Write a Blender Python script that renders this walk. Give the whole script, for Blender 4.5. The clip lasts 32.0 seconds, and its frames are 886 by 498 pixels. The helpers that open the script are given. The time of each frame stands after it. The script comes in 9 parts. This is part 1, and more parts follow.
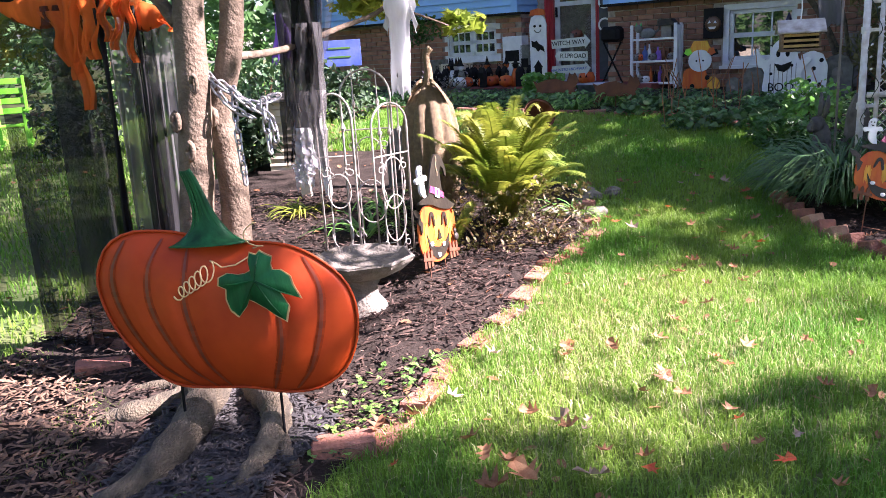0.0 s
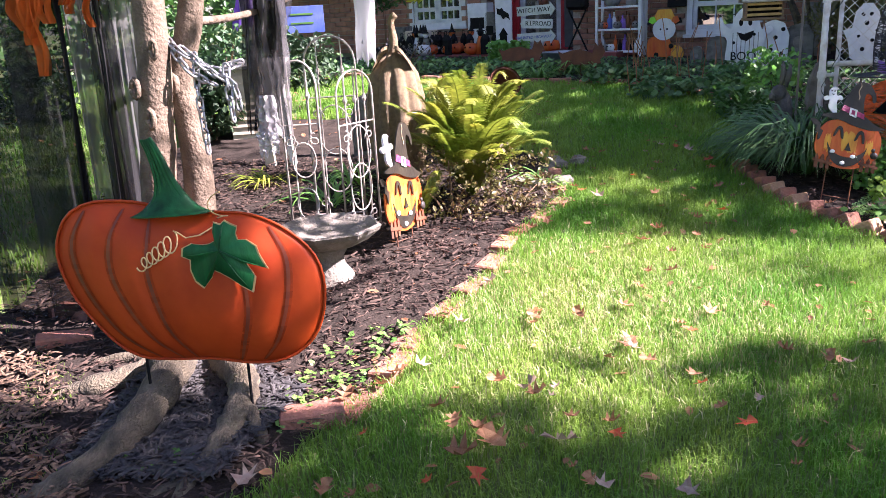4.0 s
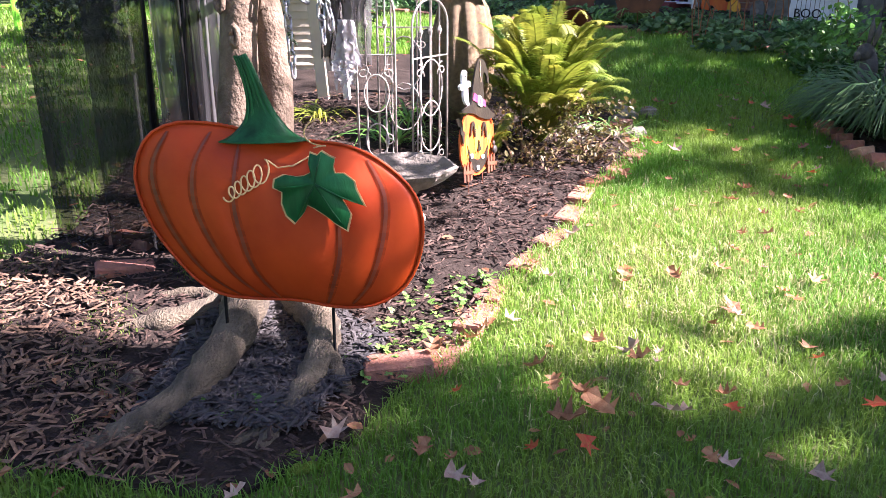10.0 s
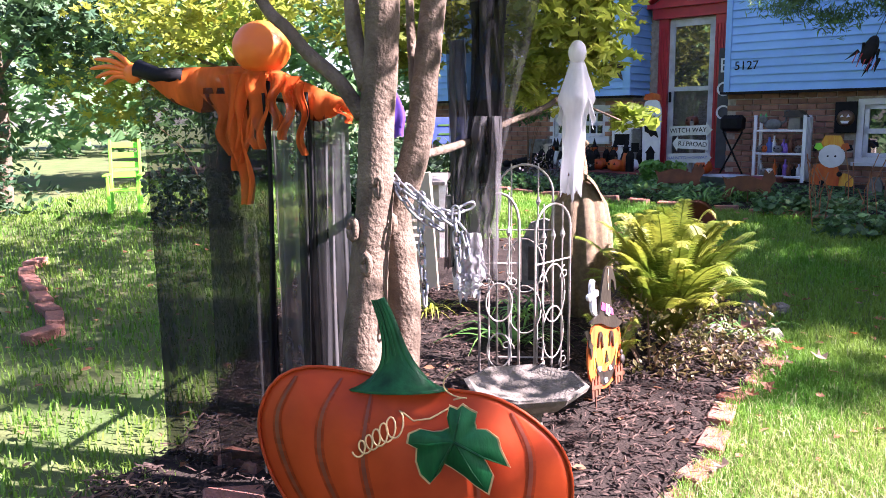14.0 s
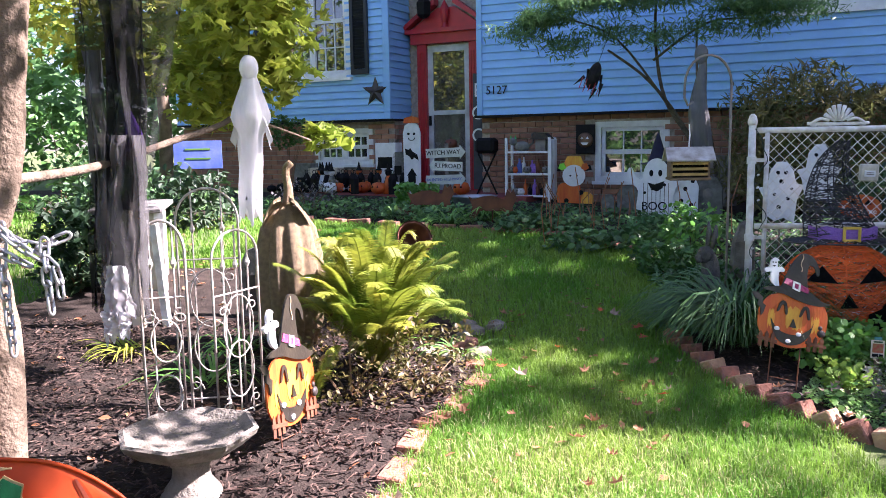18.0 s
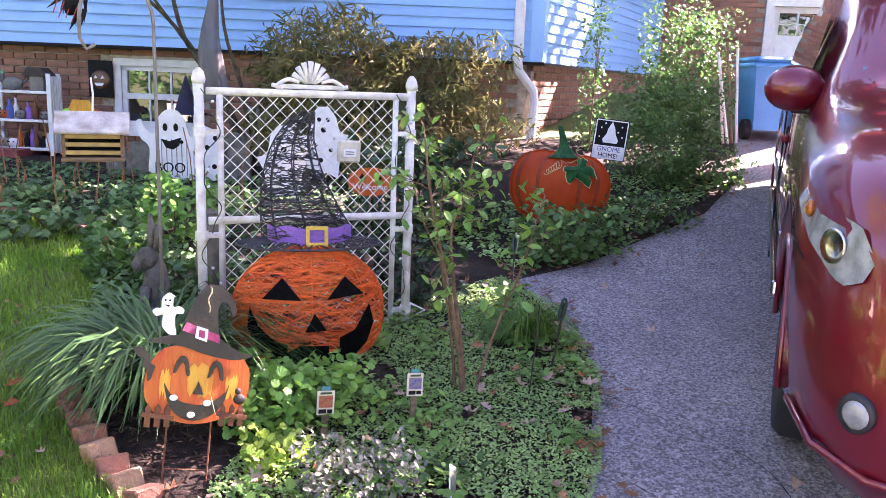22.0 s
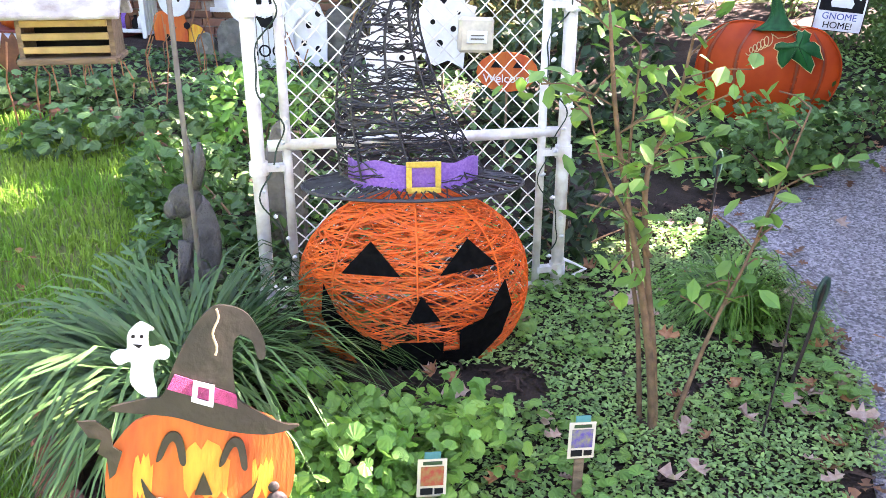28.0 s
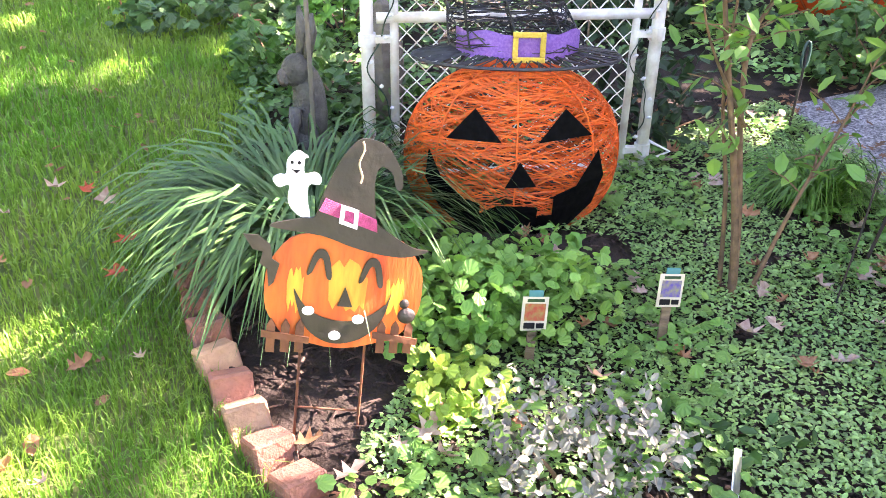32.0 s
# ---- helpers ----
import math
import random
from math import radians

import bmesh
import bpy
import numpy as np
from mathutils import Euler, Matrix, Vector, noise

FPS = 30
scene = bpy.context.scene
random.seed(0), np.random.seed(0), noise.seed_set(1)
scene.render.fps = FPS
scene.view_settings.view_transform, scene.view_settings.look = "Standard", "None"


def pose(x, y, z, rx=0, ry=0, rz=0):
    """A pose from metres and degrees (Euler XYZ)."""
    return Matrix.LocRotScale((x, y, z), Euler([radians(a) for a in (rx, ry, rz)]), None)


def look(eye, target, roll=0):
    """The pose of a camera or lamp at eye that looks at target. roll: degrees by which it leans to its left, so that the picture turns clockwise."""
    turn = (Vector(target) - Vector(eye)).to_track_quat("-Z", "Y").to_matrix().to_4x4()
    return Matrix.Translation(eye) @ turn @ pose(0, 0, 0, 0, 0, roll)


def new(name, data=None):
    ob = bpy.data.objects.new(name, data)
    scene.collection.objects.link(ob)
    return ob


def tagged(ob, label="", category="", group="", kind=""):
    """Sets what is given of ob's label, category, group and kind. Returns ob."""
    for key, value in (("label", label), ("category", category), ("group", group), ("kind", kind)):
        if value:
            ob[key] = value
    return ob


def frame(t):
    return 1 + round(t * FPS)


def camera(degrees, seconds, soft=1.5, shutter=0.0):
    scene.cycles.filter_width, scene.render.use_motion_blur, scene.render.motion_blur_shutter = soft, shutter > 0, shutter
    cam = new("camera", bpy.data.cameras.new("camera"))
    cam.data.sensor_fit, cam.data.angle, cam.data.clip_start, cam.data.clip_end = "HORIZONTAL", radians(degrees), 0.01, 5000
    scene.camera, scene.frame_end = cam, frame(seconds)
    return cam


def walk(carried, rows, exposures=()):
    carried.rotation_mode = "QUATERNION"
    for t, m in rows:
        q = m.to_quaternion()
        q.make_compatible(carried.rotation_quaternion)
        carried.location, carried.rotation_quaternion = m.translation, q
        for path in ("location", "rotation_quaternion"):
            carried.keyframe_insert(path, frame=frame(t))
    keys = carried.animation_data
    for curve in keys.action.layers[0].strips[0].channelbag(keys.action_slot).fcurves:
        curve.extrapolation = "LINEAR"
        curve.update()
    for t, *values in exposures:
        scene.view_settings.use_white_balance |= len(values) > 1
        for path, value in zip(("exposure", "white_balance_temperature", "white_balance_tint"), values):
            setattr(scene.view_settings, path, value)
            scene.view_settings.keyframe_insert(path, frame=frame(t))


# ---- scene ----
cam = camera(57.9, 32.0, soft=0.3)
PATH = [
    (0, (0.957, -0.133, 1.487), (0.688, 1.789, 1.002), -3.35),
    (0.5, (0.955, -0.123, 1.491), (0.705, 1.798, 0.991), -3.75),
    (1, (0.948, -0.112, 1.485), (0.710, 1.808, 0.979), -3.65),
    (1.5, (0.945, -0.106, 1.488), (0.720, 1.814, 0.975), -3.55),
    (2, (0.942, -0.101, 1.490), (0.730, 1.817, 0.964), -3.35),
    (2.5, (0.945, -0.105, 1.490), (0.743, 1.812, 0.956), -3.36),
    (3, (0.946, -0.108, 1.494), (0.753, 1.807, 0.949), -3.26),
    (3.5, (0.949, -0.116, 1.490), (0.763, 1.797, 0.935), -3.16),
    (5.5, (0.926, -0.140, 1.469), (0.739, 1.766, 0.891), -1.77),
    (6, (0.910, -0.135, 1.465), (0.727, 1.771, 0.886), -1.07),
    (6.5, (0.891, -0.141, 1.457), (0.706, 1.766, 0.883), -0.67),
    (7, (0.856, -0.134, 1.446), (0.660, 1.769, 0.862), 0.13),
    (7.5, (0.830, -0.114, 1.448), (0.624, 1.785, 0.855), 0.63),
    (8, (0.799, -0.102, 1.442), (0.575, 1.789, 0.832), 0.72),
    (8.5, (0.783, -0.105, 1.437), (0.551, 1.780, 0.810), 0.62),
    (9, (0.754, -0.086, 1.429), (0.527, 1.796, 0.792), 0.61),
    (9.5, (0.716, -0.076, 1.434), (0.494, 1.800, 0.776), 0.41),
    (10, (0.657, 0.038, 1.423), (0.450, 1.906, 0.738), 0.10),
    (10.5, (0.602, 0.167, 1.420), (0.412, 2.034, 0.728), -0.01),
    (11, (0.556, 0.261, 1.430), (0.379, 2.125, 0.728), -0.21),
    (11.5, (0.502, 0.315, 1.445), (0.347, 2.181, 0.742), -0.11),
    (12, (0.485, 0.310, 1.481), (0.324, 2.183, 0.799), -0.30),
    (12.5, (0.483, 0.276, 1.527), (0.150, 2.188, 1.044), -1.25),
    (13, (0.476, 0.264, 1.582), (0.069, 2.182, 1.189), -1.42),
    (13.5, (0.466, 0.262, 1.599), (0.048, 2.187, 1.256), -0.91),
    (14, (0.470, 0.268, 1.604), (0.040, 2.195, 1.289), -0.61),
    (14.5, (0.463, 0.275, 1.603), (0.045, 2.208, 1.305), -0.41),
    (16.5, (0.487, 0.314, 1.586), (0.113, 2.264, 1.346), -0.70),
    (17, (0.564, 0.328, 1.571), (0.322, 2.299, 1.339), -3.10),
    (17.5, (0.683, 0.432, 1.539), (0.545, 2.412, 1.291), -2.50),
    (18, (0.935, 0.518, 1.576), (0.990, 2.500, 1.315), -0.98),
    (18.3, (1.002, 0.566, 1.595), (1.271, 2.531, 1.338), 0.97),
    (18.5, (1.068, 0.638, 1.600), (1.400, 2.592, 1.338), 0.09),
    (19, (1.154, 0.772, 1.619), (1.656, 2.690, 1.356), 0.74),
    (19.5, (1.337, 0.869, 1.618), (1.946, 2.754, 1.345), 0.99),
    (20, (1.548, 0.950, 1.645), (2.185, 2.823, 1.353), 1.00),
    (20.5, (1.705, 1.089, 1.650), (2.494, 2.898, 1.330), 0.77),
    (21, (1.849, 1.336, 1.654), (2.794, 3.060, 1.288), 1.26),
    (21.5, (2.000, 1.467, 1.666), (2.964, 3.176, 1.279), 2.17),
    (22, (2.142, 1.628, 1.691), (3.082, 3.346, 1.285), 2.25),
    (22.5, (2.221, 1.826, 1.670), (3.131, 3.554, 1.239), 2.83),
    (23, (2.299, 2.010, 1.668), (3.181, 3.730, 1.158), 3.20),
    (23.5, (2.411, 2.175, 1.681), (3.229, 3.924, 1.159), 2.56),
    (24, (2.493, 2.307, 1.671), (3.249, 4.068, 1.100), 2.42),
    (24.5, (2.491, 2.495, 1.657), (3.244, 4.230, 1.008), 2.91),
    (26.5, (2.639, 2.800, 1.624), (3.317, 4.556, 0.948), -0.34),
    (27, (2.634, 2.787, 1.626), (3.279, 4.554, 0.946), -0.26),
    (27.5, (2.624, 2.796, 1.611), (3.251, 4.563, 0.913), 0.42),
    (28, (2.628, 2.794, 1.621), (3.237, 4.560, 0.906), 0.11),
    (28.5, (2.575, 2.779, 1.597), (3.179, 4.538, 0.861), -0.10),
    (29, (2.502, 2.743, 1.584), (3.087, 4.490, 0.807), 0.08),
    (29.5, (2.456, 2.681, 1.580), (3.016, 4.420, 0.766), 0.16),
    (30, (2.435, 2.647, 1.580), (2.961, 4.382, 0.734), 0.73),
    (30.5, (2.431, 2.648, 1.573), (2.936, 4.368, 0.685), 1.10),
    (31, (2.439, 2.648, 1.571), (2.931, 4.369, 0.678), 0.99),
    (31.5, (2.441, 2.643, 1.569), (2.916, 4.366, 0.671), 0.78),
    (32, (2.436, 2.638, 1.561), (2.904, 4.355, 0.648), 0.87),
]
walk(cam, [(t, look(eye, target, roll)) for t, eye, target, roll in PATH],
     [(0, 2.87, 6000, 38), (9, 2.95, 6000, 36), (13, 2.95, 5900, 42), (17, 3.2, 5900, 38), (18, 3.0, 5950, 36), (19, 3.05, 6050, 38), (20, 3.58, 6250, 38), (21, 4.25, 6600, 45), (22, 4.33, 6600, 51), (23, 4.83, 6500, 45), (24.5, 5.0, 6750, 44), (28, 5.05, 6950, 38), (32, 5.05, 7000, 36)])
SUN_TO = Vector((0.80, 0.02, 0.62)).normalized()
world = bpy.data.worlds.new("sky")
scene.world = world
world.use_nodes = True
_wn = world.node_tree.nodes
_sky = _wn.new("ShaderNodeTexSky")
_sky.sky_type = "NISHITA"
_sky.sun_disc = False
_sky.sun_elevation = math.asin(SUN_TO.z)
_sky.sun_rotation = math.atan2(SUN_TO.x, SUN_TO.y)
world.node_tree.links.new(_sky.outputs[0], _wn["Background"].inputs[0])
_wn["Background"].inputs[1].default_value = 0.0425
sun = new("sun", bpy.data.lights.new("sun", "SUN"))
sun.data.energy, sun.data.angle, sun.data.color = 5.0, radians(0.5), (1.0, 0.93, 0.82)
sun.matrix_world = look((0, 0, 0), -SUN_TO)
sun.location = (20, 0, 15)


# ---- materials ----
def mat(name, col, col2=None, rough=0.7, scale=20.0, metal=0.0, bump=0.2, fine=6.0, trans=0.0, vary=0.12, alpha=1.0, coat=0.0, spec=0.5, stretch=(1, 1, 1), sub=0.0):
    """Two-scale noise colour with fine relief; vary shifts brightness from piece to piece."""
    m = bpy.data.materials.new(name)
    m.use_nodes = True
    nt = m.node_tree
    n, l = nt.nodes, nt.links
    b = n["Principled BSDF"]
    tc = n.new("ShaderNodeTexCoord")
    mp = n.new("ShaderNodeMapping")
    mp.inputs["Scale"].default_value = stretch
    l.new(tc.outputs["Object"], mp.inputs[0])
    n1, n2 = n.new("ShaderNodeTexNoise"), n.new("ShaderNodeTexNoise")
    for q, s in ((n1, scale), (n2, scale * fine)):
        q.inputs["Scale"].default_value = s
        q.inputs["Detail"].default_value = 4
        l.new(mp.outputs[0], q.inputs["Vector"])
    mix = n.new("ShaderNodeMixRGB")
    c2 = col2 or tuple(c * 0.6 for c in col)
    mix.inputs[1].default_value, mix.inputs[2].default_value = (*col, 1), (*c2, 1)
    ramp = n.new("ShaderNodeMapRange")
    ramp.inputs[1].default_value, ramp.inputs[2].default_value = 0.35, 0.7
    l.new(n1.outputs[0], ramp.inputs[0])
    l.new(ramp.outputs[0], mix.inputs[0])
    oi, ge = n.new("ShaderNodeObjectInfo"), n.new("ShaderNodeNewGeometry")
    add = n.new("ShaderNodeMath")
    add.operation = "ADD"
    l.new(oi.outputs["Random"], add.inputs[0])
    l.new(ge.outputs["Random Per Island"], add.inputs[1])
    a2 = n.new("ShaderNodeMath")
    a2.operation = "ADD"
    l.new(add.outputs[0], a2.inputs[0])
    l.new(n2.outputs[0], a2.inputs[1])
    mr = n.new("ShaderNodeMapRange")
    mr.inputs[1].default_value, mr.inputs[2].default_value = 0.5, 2.5
    mr.inputs[3].default_value, mr.inputs[4].default_value = 1 - 2 * vary, 1 + 2 * vary
    l.new(a2.outputs[0], mr.inputs[0])
    hsv = n.new("ShaderNodeHueSaturation")
    l.new(mr.outputs[0], hsv.inputs["Value"])
    l.new(mix.outputs[0], hsv.inputs["Color"])
    l.new(hsv.outputs[0], b.inputs["Base Color"])
    b.inputs["Roughness"].default_value, b.inputs["Metallic"].default_value = rough, metal
    b.inputs["Specular IOR Level"].default_value = spec
    b.inputs["Coat Weight"].default_value = coat
    b.inputs["Alpha"].default_value = alpha
    if bump:
        bp = n.new("ShaderNodeBump")
        bp.inputs["Strength"].default_value, bp.inputs["Distance"].default_value = bump, 0.01
        l.new(n2.outputs[0], bp.inputs["Height"])
        l.new(bp.outputs[0], b.inputs["Normal"])
    if trans:
        t = n.new("ShaderNodeBsdfTranslucent")
        l.new(hsv.outputs[0], t.inputs[0])
        ms = n.new("ShaderNodeMixShader")
        ms.inputs[0].default_value = trans
        l.new(b.outputs[0], ms.inputs[1])
        l.new(t.outputs[0], ms.inputs[2])
        l.new(ms.outputs[0], n["Material Output"].inputs[0])
    return m


def gauze(name, col, cover, scale=6.0):
    """Thin torn cloth: threads let part of the light through."""
    m = mat(name, col, tuple(c * 0.55 for c in col), 0.9, scale, trans=0.35, vary=0.15, stretch=(1, 1, 0.25))
    nt = m.node_tree
    n, l = nt.nodes, nt.links
    out = n["Material Output"]
    src = out.inputs[0].links[0].from_socket
    tp = n.new("ShaderNodeBsdfTransparent")
    tc = n.new("ShaderNodeTexCoord")
    mp = n.new("ShaderNodeMapping")
    mp.inputs["Scale"].default_value = (1, 1, 0.22)
    l.new(tc.outputs["Object"], mp.inputs[0])
    nz = n.new("ShaderNodeTexNoise")
    nz.inputs["Scale"].default_value = scale * 2.2
    nz.inputs["Detail"].default_value = 6
    l.new(mp.outputs[0], nz.inputs["Vector"])
    mr = n.new("ShaderNodeMapRange")
    mr.inputs[1].default_value, mr.inputs[2].default_value = 0.3, 0.7
    mr.inputs[3].default_value, mr.inputs[4].default_value = max(0, cover - 0.22), min(1, cover + 0.2)
    l.new(nz.outputs[0], mr.inputs[0])
    ms = n.new("ShaderNodeMixShader")
    l.new(mr.outputs[0], ms.inputs[0])
    l.new(tp.outputs[0], ms.inputs[1])
    l.new(src, ms.inputs[2])
    l.new(ms.outputs[0], out.inputs[0])
    return m


def glass(name, tint=(0.02, 0.025, 0.03), rough=0.02):
    m = bpy.data.materials.new(name)
    m.use_nodes = True
    b = m.node_tree.nodes["Principled BSDF"]
    b.inputs["Base Color"].default_value = (*tint, 1)
    b.inputs["Roughness"].default_value = rough
    b.inputs["Specular IOR Level"].default_value = 1.0
    b.inputs["Coat Weight"].default_value = 1.0
    b.inputs["Coat Roughness"].default_value = 0.01
    return m


M_SOIL = mat("lawn_soil", (0.06, 0.10, 0.02), (0.10, 0.105, 0.035), 0.95, 3, bump=0.6, fine=12)
M_MULCH_BED = mat("dark_soil", (0.026, 0.020, 0.016), (0.05, 0.037, 0.03), 0.95, 14, bump=0.9, spec=0.15)
M_MULCH = mat("mulch_chip", (0.085, 0.055, 0.042), (0.022, 0.016, 0.014), 0.9, 40, vary=0.4, stretch=(1, 1, 0.3), spec=0.2)
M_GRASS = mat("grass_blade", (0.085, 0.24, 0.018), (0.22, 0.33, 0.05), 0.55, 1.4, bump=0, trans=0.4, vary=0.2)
M_BRICK = mat("brick_edging", (0.34, 0.135, 0.085), (0.20, 0.10, 0.075), 0.95, 14, vary=0.3, bump=0.8)
M_PAVER = mat("tan_paver", (0.48, 0.29, 0.17), (0.34, 0.18, 0.11), 0.95, 14, vary=0.22, bump=0.8)
M_WALLBRICK = mat("wall_brick", (0.33, 0.16, 0.10), (0.22, 0.11, 0.08), 0.9, 8, vary=0.25, bump=0.4)
M_MORTAR = mat("mortar", (0.42, 0.36, 0.30), None, 0.95, 20, bump=0.4)
M_SIDING = mat("blue_vinyl", (0.25, 0.50, 0.85), (0.22, 0.45, 0.79), 0.5, 3, bump=0.05, vary=0.05)
M_WHITE = mat("white_paint", (0.78, 0.79, 0.80), (0.66, 0.67, 0.69), 0.5, 12, bump=0.1, vary=0.06)
M_CHIPPED = mat("chipped_white_paint", (0.80, 0.80, 0.78), (0.55, 0.50, 0.44), 0.55, 18, bump=0.4, vary=0.08)
M_REDPAINT = mat("red_paint", (0.50, 0.025, 0.035), (0.38, 0.02, 0.03), 0.4, 8, bump=0.1, vary=0.06)
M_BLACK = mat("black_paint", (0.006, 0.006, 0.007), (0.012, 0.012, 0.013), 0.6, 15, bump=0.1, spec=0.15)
M_FELT = mat("black_felt", (0.004, 0.004, 0.004), (0.008, 0.008, 0.008), 1.0, 60, bump=0.3, spec=0.03)
M_DARKBLUE = mat("navy_shutter", (0.012, 0.016, 0.028), None, 0.5, 15, bump=0.1)
M_GLASS = glass("window_glass")
M_COATED = glass("coated_storm_glass", (0.34, 0.32, 0.30), 0.03)
M_COATED.node_tree.nodes["Principled BSDF"].inputs["Metallic"].default_value = 0.8
M_CLEAR = glass("clear_pane")
M_CLEAR.node_tree.nodes["Principled BSDF"].inputs["Alpha"].default_value = 0.3
M_BARK = mat("grey_bark", (0.185, 0.14, 0.10), (0.085, 0.064, 0.044), 0.9, 13, bump=0.9, vary=0.18, stretch=(1, 1, 0.9), spec=0.2)
M_ROOT = mat("root_bark", (0.135, 0.108, 0.07), (0.045, 0.037, 0.025), 0.9, 26, bump=1.0, vary=0.25, stretch=(1, 0.4, 1))
M_TWIG = mat("brown_twig", (0.20, 0.12, 0.065), (0.10, 0.06, 0.035), 0.9, 30, bump=0.5)
M_PUMPKIN = mat("orange_enamel", (0.46, 0.056, 0.006), (0.36, 0.036, 0.004), 0.5, 7, bump=0.04, vary=0.06, spec=0.25)
M_PUMPLINE = mat("brown_airbrush", (0.15, 0.025, 0.008), (0.24, 0.04, 0.01), 0.45, 14, bump=0.02)
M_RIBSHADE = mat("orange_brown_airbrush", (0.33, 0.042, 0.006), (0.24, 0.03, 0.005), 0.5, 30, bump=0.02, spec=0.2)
M_STEM = mat("green_enamel", (0.006, 0.105, 0.03), (0.003, 0.04, 0.012), 0.45, 25, spec=0.2, vary=0.2, bump=0.1, stretch=(1, 1, 0.2))
M_GOLD = mat("cream_wire", (0.72, 0.50, 0.22), None, 0.4, 20, metal=0.2)
M_STONE = mat("bath_concrete", (0.22, 0.195, 0.16), (0.10, 0.09, 0.07), 0.95, 14, bump=0.9)
M_IRON = mat("whitened_iron", (0.50, 0.47, 0.42), (0.30, 0.25, 0.21), 0.6, 30, metal=0.3, bump=0.3)
M_DARKIRON = mat("dark_iron", (0.03, 0.03, 0.03), (0.07, 0.05, 0.04), 0.6, 30, metal=0.4)
M_RUST = mat("rusty_sheet", (0.20, 0.075, 0.035), (0.10, 0.04, 0.025), 0.7, 10, metal=0.3, bump=0.4)
M_STEEL = mat("galvanised", (0.42, 0.43, 0.44), (0.25, 0.26, 0.27), 0.4, 12, metal=0.8)
M_WICKER = mat("tan_hammered_metal", (0.27, 0.19, 0.10), (0.16, 0.11, 0.06), 0.6, 45, metal=0.2, bump=0.9)
M_FERN = mat("fern_leaf", (0.13, 0.21, 0.02), (0.34, 0.33, 0.04), 0.5, 3.5, bump=0, trans=0.4, vary=0.2)
M_LEAF = mat("shrub_leaf", (0.035, 0.115, 0.025), (0.075, 0.17, 0.03), 0.5, 3, bump=0, trans=0.3, vary=0.25)
M_BEDLEAF = mat("bed_leaf", (0.085, 0.21, 0.07), (0.165, 0.30, 0.095), 0.5, 2.5, bump=0, trans=0.3, vary=0.3)
M_LEAF_LIGHT = mat("light_leaf", (0.10, 0.27, 0.05), (0.20, 0.36, 0.07), 0.5, 4, bump=0, trans=0.35, vary=0.2)
M_FRESH = mat("fresh_leaf", (0.27, 0.46, 0.07), (0.38, 0.50, 0.09), 0.5, 4, bump=0, trans=0.35, vary=0.2)
M_LEAF_MAPLE = mat("maple_leaf_green", (0.16, 0.26, 0.03), (0.40, 0.38, 0.05), 0.5, 1.2, bump=0, trans=0.5, vary=0.25)
M_LEAF_DARK = mat("dark_leaf", (0.022, 0.065, 0.025), (0.05, 0.10, 0.035), 0.6, 3, bump=0, trans=0.2, vary=0.3)
M_LEAF_LACE = mat("lace_maple_leaf", (0.10, 0.13, 0.04), (0.19, 0.15, 0.06), 0.55, 2, bump=0, trans=0.3, vary=0.3)
M_LEAF_GREY = mat("variegated_leaf", (0.11, 0.12, 0.11), (0.36, 0.35, 0.26), 0.5, 18, bump=0, trans=0.2, vary=0.25)
M_DRYLEAF = mat("fallen_leaf", (0.24, 0.095, 0.04), (0.37, 0.19, 0.095), 0.75, 5, bump=0.2, trans=0.2, vary=0.3)
M_PALELEAF = mat("pale_fallen_leaf", (0.44, 0.33, 0.26), (0.32, 0.20, 0.15), 0.75, 5, bump=0.2, trans=0.2, vary=0.2)
M_OLIVE = mat("olive_leaf", (0.11, 0.115, 0.025), (0.19, 0.12, 0.05), 0.55, 6, bump=0, trans=0.3, vary=0.3)
M_SHRUB = mat("evergreen_leaf", (0.06, 0.155, 0.04), (0.115, 0.23, 0.06), 0.5, 5, bump=0, trans=0.3, vary=0.3)
M_FEATHER = mat("feathery_leaf", (0.11, 0.24, 0.085), (0.18, 0.33, 0.12), 0.55, 2, bump=0, trans=0.45, vary=0.25)
M_COVER = mat("ground_cover", (0.29, 0.46, 0.15), (0.16, 0.32, 0.09), 0.5, 3, bump=0, trans=0.3, vary=0.3)
M_CARPAINT = mat("maroon_car_paint", (0.20, 0.006, 0.018), (0.17, 0.005, 0.016), 0.3, 3, metal=0.3, bump=0, coat=1.0, vary=0.02)
M_TYRE = mat("tyre_rubber", (0.02, 0.02, 0.021), None, 0.85, 30)
M_CHROME = mat("chrome", (0.7, 0.7, 0.72), (0.6, 0.6, 0.62), 0.15, 3, metal=1.0, bump=0)
M_PLASTIC = mat("dark_plastic", (0.02, 0.02, 0.022), None, 0.5, 20)
M_LENS = mat("clear_lens", (0.34, 0.345, 0.36), (0.18, 0.185, 0.2), 0.08, 24, bump=0.1, coat=1.0)
M_BLUEBIN = mat("blue_plastic", (0.03, 0.24, 0.52), (0.025, 0.20, 0.45), 0.5, 5, bump=0.1)
M_PURPLE = mat("purple_glitter", (0.24, 0.10, 0.50), (0.36, 0.20, 0.62), 0.5, 140, bump=0.6, vary=0.25)
M_YELLOW = mat("gold_glitter", (0.72, 0.46, 0.05), (0.85, 0.62, 0.12), 0.4, 140, bump=0.6)
M_ORANGEWIRE = mat("orange_twine", (0.82, 0.145, 0.012), (0.66, 0.09, 0.01), 0.6, 40, vary=0.2)
